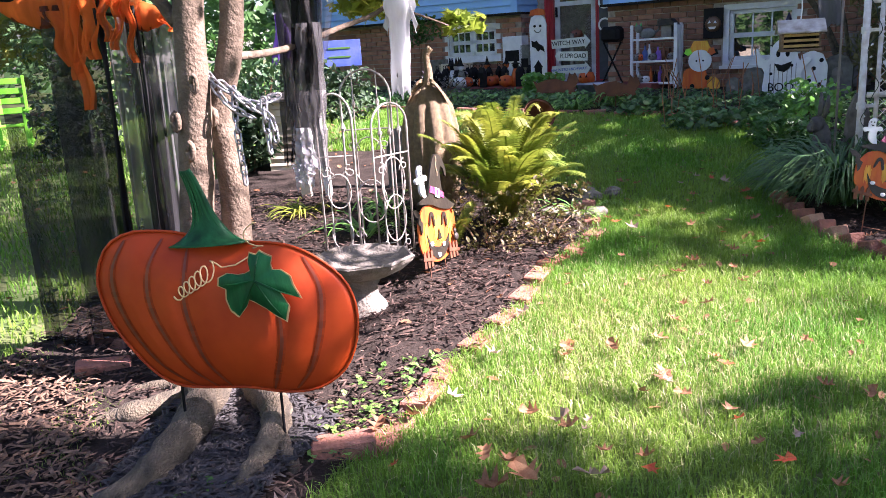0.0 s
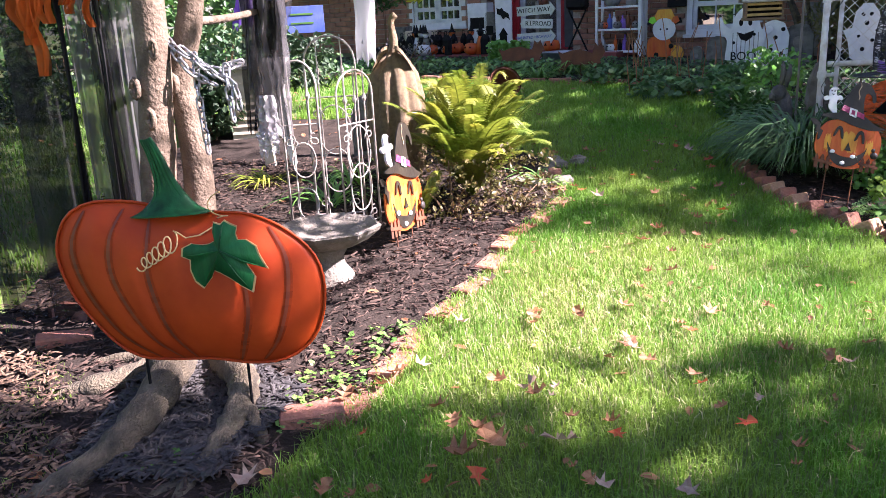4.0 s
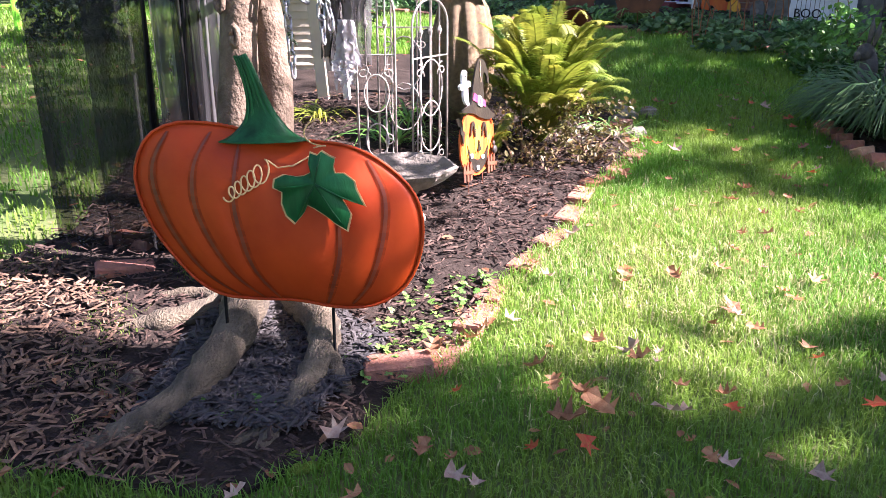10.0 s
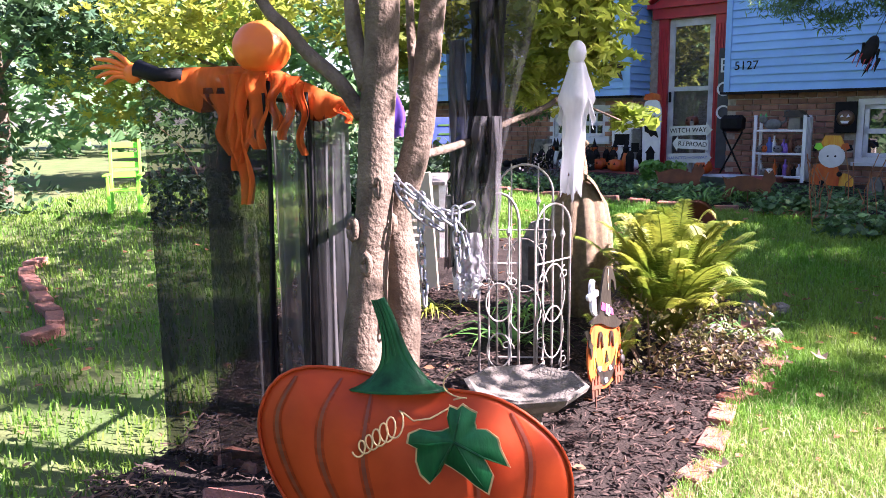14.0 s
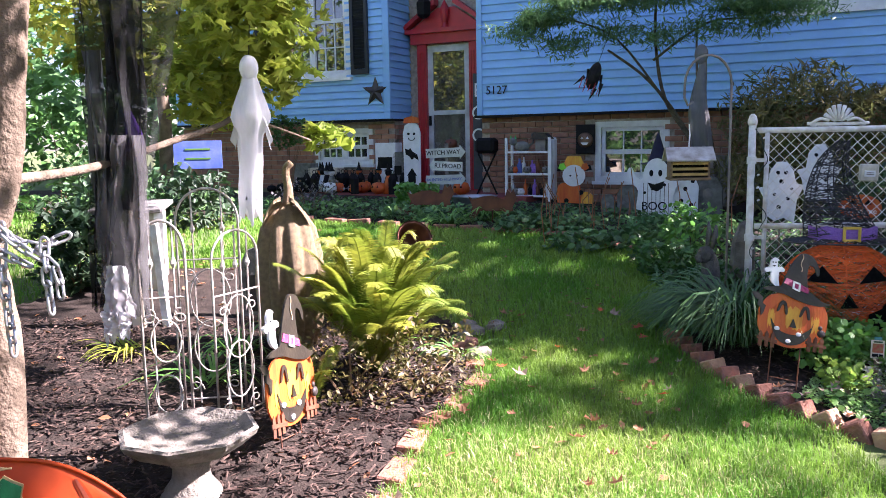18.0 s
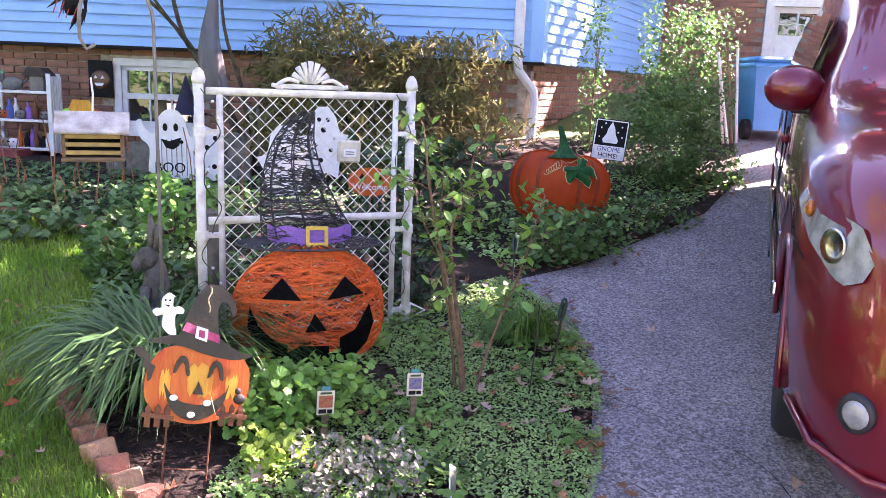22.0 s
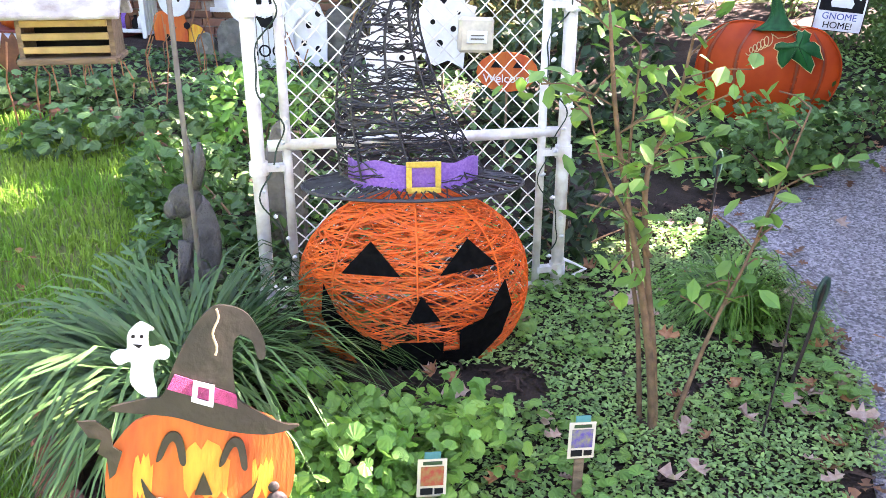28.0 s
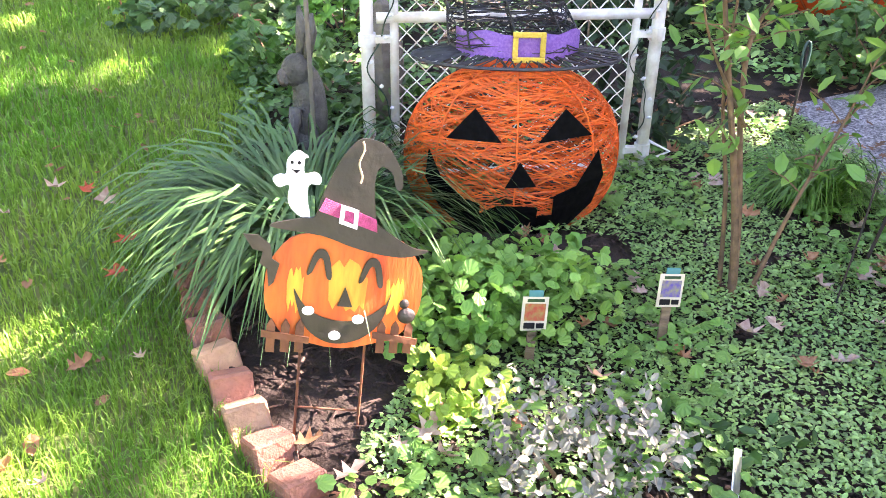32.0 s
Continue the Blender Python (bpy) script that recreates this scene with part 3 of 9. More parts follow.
def holed(x0, x1, z0, z1, hole, y0, y1):
    a, b, c, d = hole
    s = Shape()
    for p in ((x0, a, z0, z1), (b, x1, z0, z1), (a, b, z0, c), (a, b, d, z1)):
        wallbox(p[0], p[1], y0, y1, p[2], p[3], s)
    return s


# walls have thickness, openings go through
part("wall", holed(0, RW1, ZS, ZT, UPWIN, 0, 0.2), M_SIDING, house)
part("wall", holed(LW0, LW1, ZS, ZT, LWIN, 0, 0.2), M_SIDING, house)
part("siding", siding(0.0, RW1 - 0.1, ZS, ZT, [UPWIN]), M_SIDING, house, "blue horizontal vinyl siding")
part("siding", siding(LW0, LW1 - 0.06, ZS, ZT, [LWIN]), M_SIDING, house, "blue horizontal vinyl siding")
side = siding(0, DEEP, ZS, ZT, [])
SIDE = pose(RW1, 0.0, 0, 0, 0, 62)      # the side wall runs off at an angle
part("siding", side, M_SIDING, house, "blue horizontal vinyl siding", m=SIDE)
part("wall", wallbox(0, DEEP, 0.03, 0.2, ZS, ZT), M_SIDING, house, m=SIDE)
part("wall", wallbox(LW1 - 0.2, LW1, 0.2, BAY, ZS, ZT), M_SIDING, house)
part("siding", siding(0, BAY, ZS, ZT, []), M_SIDING, house, m=pose(LW1, 0, 0, 0, 0, 90))
part("wall", wallbox(0, 0.2, 0.2, BAY, ZS, ZT), M_SIDING, house)
part("corner_post", wallbox(RW1 - 0.1, RW1 + 0.03, -0.035, 0.0, ZS, ZT), M_SIDING, house)
part("corner_post", wallbox(0.0, 0.1, -0.036, -0.028, ZS, ZT), M_SIDING, house, m=SIDE)
part("corner_post", wallbox(LW1 - 0.07, LW1 + 0.03, -0.035, 0.0, ZS, ZT), M_SIDING, house)
part("corner_post", wallbox(-0.002, 0.07, -0.035, -0.027, ZS, ZT), M_SIDING, house)
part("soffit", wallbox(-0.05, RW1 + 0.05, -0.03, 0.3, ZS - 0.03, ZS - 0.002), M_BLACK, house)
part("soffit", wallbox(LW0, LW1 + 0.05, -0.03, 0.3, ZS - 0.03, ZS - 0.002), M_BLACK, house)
part("roof", wallbox(LW0 - 0.3, RW1 + 0.4, -0.5, DEEP, ZT, ZT + 0.15), M_GREYWOOD, house)
part("roof", Shape().add([(LW0 - 0.3, -0.5, ZT + 0.15), (RW1 + 0.4, -0.5, ZT + 0.15), (RW1 + 0.4, DEEP, ZT + 0.15), (LW0 - 0.3, DEEP, ZT + 0.15), (LW0 - 0.3, DEEP / 2, ZT + 1.9), (RW1 + 0.4, DEEP / 2, ZT + 1.9)],
                         [(0, 1, 5, 4), (2, 3, 4, 5), (1, 2, 5), (3, 0, 4)]), M_GREYWOOD, house)
part("wall", wallbox(LW0, RW1 - 0.2, DEEP - 0.2, DEEP, ZB, ZT), M_MORTAR, house)
part("wall", wallbox(LW0, LW0 + 0.2, 0.3, DEEP - 0.2, ZB, ZT), M_MORTAR, house)

# brick below, set back under the siding, mortar behind the bricks
BY = 0.12
part("foundation", holed(0.0, RW1 - 0.1, ZB, ZS - 0.03, BWIN, BY + 0.01, BY + 0.2), M_MORTAR, house)
part("foundation", holed(LW0, LW1, ZB, ZS - 0.03, LBWIN, BY + 0.01, BY + 0.2), M_MORTAR, house)
part("foundation", wallbox(LW1, 0.0, BAY + 0.01, BAY + 0.2, ZB, ZT), M_MORTAR, house)
part("foundation", wallbox(0.15, DEEP - 0.3, BY + 0.02, BY + 0.2, ZB, ZS), M_MORTAR, house, m=SIDE)
part("foundation", wallbox(LW1 - 0.2, LW1, BY + 0.2, BAY + 0.2, ZB, ZS - 0.03), M_MORTAR, house)
part("foundation", wallbox(0.0, 0.2, BY + 0.2, BAY + 0.2, ZB, ZS - 0.03), M_MORTAR, house)
part("floor", wallbox(LW0 + 0.2, RW1 - 0.2, 0.75, DEEP - 0.2, 0.5, 0.6), M_GREYWOOD, house)


def window(opening, y, cols, rows, blinds=False, sashes=1):
    a, b, c, d = opening
    w = part("window", Shape(), M_WHITE, house, "white double-hung window")
    me = Shape()
    for p in ((a - 0.07, b + 0.07, d, d + 0.07), (a - 0.07, b + 0.07, c - 0.08, c), (a - 0.07, a, c, d), (b, b + 0.07, c, d)):
        wallbox(p[0], p[1], y - 0.05, y + 0.03, p[2], p[3], me)
    part("window_frame", me, M_WHITE, w)
    part("window_sill", wallbox(a - 0.1, b + 0.1, y - 0.09, y - 0.051, c - 0.1, c - 0.06), M_WHITE, w)
    wd = (b - a) / sashes
    for k in range(sashes):
        p, q = a + k * wd, a + (k + 1) * wd
        mid = (c + d) / 2
        sh = Shape()
        for u0, u1, v0, v1 in ((p, q, d - 0.05, d), (p, q, c, c + 0.05), (p, p + 0.05, c, d), (q - 0.05, q, c, d), (p, q, mid - 0.03, mid + 0.03)):
            wallbox(u0 + 0.001, u1 - 0.001, y - 0.02, y + 0.02, v0 + 0.001, v1 - 0.001, sh)
        part("sash", sh, M_WHITE, w)
        bars = Shape()
        for i in range(1, cols):
            x = p + 0.05 + (q - p - 0.1) * i / cols
            wallbox(x - 0.008, x + 0.008, y - 0.006, y + 0.012, c + 0.05, d - 0.05, bars)
        for i in range(1, rows * 2):
            z = c + (d - c) * i / (rows * 2)
            wallbox(p + 0.05, q - 0.05, y - 0.005, y + 0.011, z - 0.008, z + 0.008, bars)
        part("glazing_bar", bars, M_WHITE, w)
        part("pane", wallbox(p + 0.04, q - 0.04, y + 0.012, y + 0.02, c + 0.04, d - 0.04), M_GLASS, w)


window(UPWIN, 0.03, 3, 2, sashes=2)
window(LWIN, 0.03, 3, 2, sashes=2)
window(BWIN, BY + 0.04, 3, 1)
window(LBWIN, BY + 0.04, 3, 1, sashes=2)


def shutter(x0, x1, z0, z1):
    s = Shape()
    for p in ((x0, x0 + 0.05, z0, z1), (x1 - 0.05, x1, z0, z1), (x0 + 0.05, x1 - 0.05, z1 - 0.07, z1), (x0 + 0.05, x1 - 0.05, z0, z0 + 0.07)):
        wallbox(p[0], p[1], -0.065, -0.03, p[2], p[3], s)
    z = z0 + 0.08
    while z < z1 - 0.09:
        s.box(x1 - x0 - 0.1, 0.01, 0.05, pose((x0 + x1) / 2, -0.045, z + 0.02, 30))
        z += 0.045
    part("shutter", s, M_DARKBLUE, house, "dark louvred shutter")


shutter(4.78, 5.1, 2.93, 4.4)
shutter(3.2, 3.52, 2.93, 4.4)
shutter(-1.9, -1.62, 2.55, 4.1)
shutter(-3.56, -3.28, 2.55, 4.1)

# red doorway with pediment and storm door, set in the bay
DX0, DX1, DZ0, DZ1 = -1.14, -0.26, 0.92, 2.94
door = part("door", wallbox(DX0 + 0.12, DX1 - 0.1, BAY + 0.03, BAY + 0.07, DZ0, DZ1), M_REDPAINT, house, "red front door behind a storm door")
part("door_frame", wallbox(DX0 - 0.02, DX0 + 0.12, BAY - 0.08, BAY + 0.0, DZ0, DZ1 + 0.02), M_REDPAINT, house)
part("door_frame", wallbox(DX1 - 0.1, DX1 + 0.04, BAY - 0.08, BAY + 0.0, DZ0, DZ1 + 0.02), M_REDPAINT, house)
for x in (DX0 + 0.01, DX0 + 0.05, DX0 + 0.09, DX1 - 0.07, DX1 - 0.03, DX1 + 0.01):
    part("flute", wallbox(x - 0.008, x + 0.008, BAY - 0.095, BAY - 0.081, DZ0 + 0.15, DZ1 - 0.1), M_REDPAINT, house)
part("lintel", wallbox(DX0 - 0.1, DX1 + 0.1, BAY - 0.12, BAY, DZ1 + 0.021, DZ1 + 0.16), M_REDPAINT, house)
part("lintel", wallbox(DX0 - 0.16, DX1 + 0.16, BAY - 0.18, BAY, DZ1 + 0.161, DZ1 + 0.22), M_REDPAINT, house)
mid = (DX0 + DX1) / 2
for sg in (-1, 1):
    a, b = mid + sg * 0.62, mid + sg * 0.14
    part("pediment", Shape().add([(a, BAY - 0.17, DZ1 + 0.221), (b, BAY - 0.17, DZ1 + 0.54), (b, BAY - 0.17, DZ1 + 0.62), (a, BAY - 0.17, DZ1 + 0.28), (a, BAY - 0.02, DZ1 + 0.221), (b, BAY - 0.02, DZ1 + 0.54), (b, BAY - 0.02, DZ1 + 0.62), (a, BAY - 0.02, DZ1 + 0.28)],
                                 [(0, 1, 2, 3), (7, 6, 5, 4), (0, 4, 5, 1), (1, 5, 6, 2), (2, 6, 7, 3), (3, 7, 4, 0)]), M_REDPAINT, house)
part("pediment", Shape().plate([(mid - 0.55, DZ1 + 0.222), (mid + 0.55, DZ1 + 0.222), (mid + 0.13, DZ1 + 0.5), (mid - 0.13, DZ1 + 0.5)], 0.06, pose(0, BAY - 0.05, 0)), M_REDPAINT, house)
part("finial", Shape().lathe([(0.05, 0), (0.03, 0.06), (0.06, 0.16), (0.07, 0.24), (0.03, 0.32), (0.01, 0.36)], 12, pose(mid, BAY - 0.12, DZ1 + 0.225)), M_REDPAINT, house)
storm = Shape()
for p in ((DX0 + 0.121, DX0 + 0.2, DZ0, DZ1), (DX1 - 0.19, DX1 - 0.101, DZ0, DZ1), (DX0 + 0.2, DX1 - 0.19, DZ1 - 0.09, DZ1), (DX0 + 0.2, DX1 - 0.19, 1.98, 2.04), (DX0 + 0.2, DX1 - 0.19, DZ0, DZ0 + 0.12)):
    wallbox(p[0], p[1], BAY - 0.03, BAY + 0.01, p[2], p[3], storm)
part("storm_door", storm, mat("storm_door_grey", (0.55, 0.58, 0.62), None, 0.4, 6, vary=0.05), house, "pale grey aluminium storm door")
part("storm_glass", wallbox(DX0 + 0.2, DX1 - 0.19, BAY - 0.016, BAY - 0.008, 2.04, DZ1 - 0.09), M_COATED, house)
part("storm_glass", wallbox(DX0 + 0.2, DX1 - 0.19, BAY - 0.016, BAY - 0.008, DZ0 + 0.12, 1.98), M_CLEAR, house).visible_shadow = False
part("door_handle", Shape().box(0.02, 0.05, 0.14, pose(DX0 + 0.16, BAY - 0.055, 1.9), 0.005), M_BLACK, house)
# porch
porch = solo("porch", wallbox(-3.0, 0.9, -0.65, BAY - 0.09, 0.6, 0.92), M_TERRA, "low red painted porch slab", "porch", "structure", m=HOUSE)
solo("porch_step", wallbox(-0.9, 0.6, -0.95, -0.66, 0.6, 0.8), M_TERRA, "red porch step", "step", "structure", m=HOUSE)

# downspout at the corner
part("downspout", Shape().box(0.1, 0.07, ZT - ZS, pose(RW1 - 0.22, -0.065, (ZT + ZS) / 2), 0.015), M_WHITE, house, "white downspout")
ds = Shape()
ds.tube([(RW1 - 0.22, -0.065, ZS + 0.02), (RW1 - 0.2, -0.05, ZS - 0.1), (RW1 - 0.04, 0.02, ZS - 0.28), (RW1 - 0.02, 0.04, ZS - 0.4), (RW1 - 0.07, 0.03, 0.75)], 0.045, 8)
part("downspout", ds, M_WHITE, house)
# house number, star, bay ornaments
text("5127", 0.15, M_BLACK, house, pose(0.27, -0.034, 2.24), "house_number")


def star_mesh(r, d):
    s = Shape()
    v = []
    for k in range(10):
        q = r if k % 2 == 0 else r * 0.4
        a = math.pi / 2 + k * math.pi / 5
        v.append((q * math.cos(a), 0, q * math.sin(a)))
    v += [(0, -d, 0), (0, 0.002, 0)]
    s.add(v, [(k, (k + 1) % 10, 10) for k in range(10)] + [((k + 1) % 10, k, 11) for k in range(10)])
    return s


solo("barn_star", star_mesh(0.22, 0.045), mat("dark_star_metal", (0.07, 0.06, 0.055), None, 0.5, 10, metal=0.5), "dark metal barn star on blue siding", "wall star", m=HOUSE @ pose(-1.53, -0.03, 2.3))
lamp = thing("wall_lantern", "black glass wall lantern above the pediment", "wall lamp", HOUSE @ pose(-0.98, BAY - 0.2, 3.3))
part("cage", Shape().lathe([(0.05, 0), (0.1, 0.04), (0.11, 0.2), (0.05, 0.28), (0.01, 0.34)], 6), M_BLACK, lamp)
part("bracket", Shape().tube([(0, 0, 0.3), (0, 0.1, 0.38), (0, 0.19, 0.3)], 0.012, 6), M_BLACK, lamp)

# courses of brick on the walls that stand in view
brick_me = Shape().box(0.205, 0.03, 0.06, None, 0.004).mesh("brick", M_WALLBRICK)
far_bricks = Shape()
BRICKS = []


def lay(x0, x1, y, z0, z1, holes, near, m=None):
    """Running bond; near ones become pieces of their own, the rest one joined part."""
    row, z = 0, z0 + 0.035
    while z < z1 - 0.02:
        x = x0 + (0.11 if row % 2 else 0.0) + 0.105
        while x < x1 - 0.08:
            if not any(a - 0.09 < x < b + 0.09 and c - 0.1 < z < d + 0.1 for a, b, c, d in holes):
                p = (m or Matrix()) @ pose(x, y, z + rnd(-0.002, 0.002), 0, 0, 0)
                if near(x, z):
                    BRICKS.append(p)
                else:
                    far_bricks.box(0.205, 0.03, 0.06, p)
            x += 0.216
        row += 1
        z += 0.071


lay(0.0, RW1 - 0.12, BY, 0.7, ZS - 0.03, [BWIN], lambda x, z: x < 3.4 and z > 0.95)
lay(LW0, LW1, BY, 0.8, ZS - 0.03, [LBWIN], lambda x, z: False)
lay(LW1, 0.0, BAY, 0.93, 4.2, [(DX0, DX1, 0.9, 3.25), (mid - 0.5, mid + 0.5, 3.2, 3.7)], lambda x, z: False)
lay(0.12, DEEP - 0.3, BY, 0.7, ZS, [], lambda x, z: x < 1.7, SIDE)
lay(0.0, BAY - 0.15, 0.0, 0.93, ZS - 0.03, [], lambda x, z: False, pose(LW1 + 0.017, 0.13, 0, 0, 0, 90))
tagged(part("bricks", far_bricks, M_WALLBRICK, house), kind="stuff")
for p in BRICKS[:300]:
    part("brick", brick_me, M_WALLBRICK, house, m=p)
more = Shape()
for p in BRICKS[300:]:
    more.box(0.205, 0.03, 0.06, p)
if more.v:
    tagged(part("bricks", more, M_WALLBRICK, house), kind="stuff")

# ---- brick garage at the head of the driveway ----
GAR = pose(12.2, 10.4, 0, 0, 0, -38)
garage = thing("garage", "brown brick garage with a white panelled door", "garage", GAR)
gh = (0.2, 2.9, 0.9, 3.0)
part("wall", holed(-5.0, 6.0, 0.6, 6.0, gh, 0.01, 0.25), M_MORTAR, garage)
gb = Shape()
z, row = 0.95, 0
while z < 4.2:
    x = -4.9 + (0.11 if row % 2 else 0)
    while x < 5.6:
        if not (gh[0] - 0.2 < x < gh[1] + 0.2 and z < gh[3] + 0.2):
            gb.box(0.205, 0.03, 0.06, pose(x, 0, z))
        x += 0.216
    z += 0.071
    row += 1
tagged(part("bricks", gb, mat("red_brown_brick", (0.44, 0.20, 0.14), (0.32, 0.14, 0.11), 0.9, 8, vary=0.25), garage), kind="stuff")
part("wall", wallbox(-5.0, 6.0, -0.03, 0.0, 4.25, 6.0), M_SIDING, garage, "blue siding gable")
part("siding", siding(-5.0, 6.0, 4.25, 6.0, []), M_SIDING, garage, m=pose(0, -0.031, 0))
gd = part("garage_door", wallbox(gh[0], gh[1], 0.06, 0.1, gh[2], gh[3]), M_WHITE, garage, "white panelled garage door with small panes")
for i in range(4):
    for j in range(4):
        x0 = gh[0] + 0.08 + i * 0.67
        z0 = gh[2] + 0.08 + j * 0.52
        if j == 3:
            for k in range(2):
                for q in range(2):
                    part("pane", wallbox(x0 + 0.02 + k * 0.28, x0 + 0.27 + k * 0.28, 0.05, 0.059, z0 + 0.05 + q * 0.17, z0 + 0.2 + q * 0.17), M_GLASS, gd)
        else:
            part("panel", wallbox(x0, x0 + 0.54, 0.045, 0.059, z0, z0 + 0.4), M_WHITE, gd)
fr = Shape()
for p in ((gh[0] - 0.12, gh[0], gh[2], gh[3] + 0.12), (gh[1], gh[1] + 0.12, gh[2], gh[3] + 0.12), (gh[0], gh[1], gh[3], gh[3] + 0.12)):
    wallbox(p[0], p[1], -0.04, 0.05, p[2], p[3], fr)
part("door_frame", fr, M_WHITE, garage)
part("roof", wallbox(-5.3, 6.3, -0.4, 5, 6.0, 6.15), M_GREYWOOD, garage)
fl = thing("flood_light", "white twin security flood light on brick", "flood light", GAR @ pose(-0.75, -0.04, 2.75))
part("base_plate", Shape().lathe([(0.05, 0), (0.05, 0.03)], 10, pose(0, 0.02, 0, 90)), M_WHITE, fl)
for sx in (-1, 1):
    part("lamp_head", Shape().lathe([(0.03, 0), (0.06, 0.05), (0.065, 0.12)], 10, pose(sx * 0.02, -0.03, 0, 105, 0, sx * 40)), M_WHITE, fl)


# ---- the tree in the mulch bed ----
tree = thing("tree", "small grey-barked maple with two trunks and spreading roots", "tree", pose(-0.25, 2.5, 0.33))
O = Vector((-0.25, 2.5, 0.33))


def limb(name, pts, r, material=M_BARK, parent=None, n=10, off=O, steps=5, lumps=0.06):
    c = curve([Vector(p) - off for p in pts], steps)
    s = Shape()
    s.tube(c, [(r[0] + (r[1] - r[0]) * i / (len(c) - 1)) * (1 + lumps * noise.noise((i * 0.9, r[0] * 50, 1))) for i in range(len(c))], n)
    return part(name, s, material, parent, smooth=True)


limb("trunk", [(-0.25, 2.47, 0.25), (-0.27, 2.5, 0.5), (-0.28, 2.5, 0.92), (-0.26, 2.5, 1.09), (-0.25, 2.5, 1.21), (-0.23, 2.5, 1.38), (-0.22, 2.5, 1.59), (-0.2, 2.5, 1.81), (-0.17, 2.5, 2.3), (-0.1, 2.6, 3.4)], (0.066, 0.045), parent=tree, n=14)
limb("trunk", [(-0.17, 2.58, 0.28), (-0.2, 2.62, 0.6), (-0.18, 2.62, 1.03), (-0.19, 2.62, 1.2), (-0.2, 2.62, 1.34), (-0.155, 2.62, 1.45), (-0.12, 2.62, 1.59), (-0.1, 2.62, 1.75), (-0.06, 2.64, 2.1), (0.05, 2.8, 3.2)], (0.058, 0.034), parent=tree, n=12)
limb("branch", [(-0.26, 2.5, 1.62), (-0.33, 2.5, 1.72), (-0.42, 2.5, 1.8), (-0.48, 2.5, 1.87), (-0.58, 2.52, 1.98), (-0.8, 2.6, 2.4)], (0.024, 0.015), parent=tree)
limb("branch", [(-0.24, 2.5, 1.7), (-0.28, 2.52, 1.82), (-0.3, 2.54, 1.95), (-0.35, 2.6, 2.4)], (0.03, 0.018), parent=tree)
limb("branch", [(-0.13, 2.62, 1.62), (-0.15, 2.66, 1.75), (-0.17, 2.7, 2.0)], (0.018, 0.012), parent=tree)
limb("branch", [(-0.14, 2.64, 1.5), (-0.1, 3.1, 1.52), (0.03, 3.5, 1.6), (0.2, 3.8, 1.7), (0.34, 4.1, 1.95), (0.5, 4.3, 2.1)], (0.016, 0.007), parent=tree)
# These two branches carry the unseen clumps added overhead for shade.
limb("branch", [(-0.1, 2.6, 3.3), (0.5, 2.9, 3.3), (1.1, 3.4, 3.6), (2.0, 4.8, 4.3)], (0.03, 0.01), parent=tree)
limb("branch", [(0.5, 2.9, 3.3), (1.3, 2.4, 3.3), (2.1, 2.3, 3.25), (2.9, 3.1, 2.9)], (0.018, 0.006), parent=tree)
limb("branch", [(-0.35, 2.6, 2.4), (-0.9, 3.6, 2.5), (-1.5, 5.0, 2.55), (-2.2, 5.0, 2.4)], (0.018, 0.007), parent=tree)
limb("branch", [(0.2, 3.8, 1.7), (0.32, 3.95, 1.66), (0.46, 4.1, 1.6)], (0.008, 0.004), parent=tree)
for x, y, z, r in ((-0.24, 2.435, 1.2, 0.028), (-0.28, 2.44, 1.3, 0.03), (-0.2, 2.44, 1.42, 0.02), (-0.2, 2.56, 1.3, 0.035)):
    k = Shape()
    k.tube([(x - O.x - 0.01 * math.cos(a), y - O.y, z - O.z + 0.03 * math.sin(a)) for a in lerp(0, 6.28, 9)], r * 0.35, 6)
    part("knot", k, M_BARK, tree, smooth=True)
# surface roots
for pts, r in (([(-0.26, 2.42, 0.36), (-0.2, 2.2, 0.42), (-0.18, 2.05, 0.40), (-0.24, 1.85, 0.33), (-0.36, 1.68, 0.28), (-0.56, 1.55, 0.23), (-0.8, 1.48, 0.19)], (0.065, 0.03)),
               ([(-0.1, 2.4, 0.36), (0.04, 2.2, 0.40), (0.08, 2.08, 0.37), (0.06, 1.9, 0.31), (0.02, 1.75, 0.27), (0.0, 1.62, 0.23)], (0.055, 0.022)),
               ([(0.08, 2.08, 0.36), (0.16, 1.98, 0.31), (0.2, 1.92, 0.27)], (0.03, 0.016)),
               ([(0.04, 1.82, 0.28), (-0.06, 1.7, 0.26), (-0.2, 1.58, 0.235), (-0.34, 1.5, 0.2)], (0.03, 0.018)),
               ([(-0.3, 2.4, 0.36), (-0.42, 2.25, 0.36), (-0.6, 2.2, 0.32), (-0.8, 2.1, 0.27), (-0.95, 2.08, 0.24)], (0.045, 0.016)),
               ([(-0.42, 1.95, 0.3), (-0.52, 1.8, 0.27), (-0.62, 1.75, 0.25)], (0.035, 0.02)),
               ([(-0.35, 2.42, 0.36), (-0.5, 2.42, 0.36), (-0.7, 2.36, 0.33)], (0.03, 0.014)),
               ([(-0.7, 1.75, 0.24), (-0.85, 1.7, 0.22), (-1.0, 1.72, 0.21)], (0.02, 0.016)),
               ([(0.3, 2.05, 0.27), (0.36, 2.1, 0.29), (0.45, 2.08, 0.27)], (0.022, 0.016))):
    limb("root", [(x, y, z - 0.012) for x, y, z in pts], (r[0] * 1.08, r[1]), M_ROOT, tree, 11, O, 9, 0.32)
rs = np.random.RandomState(3)
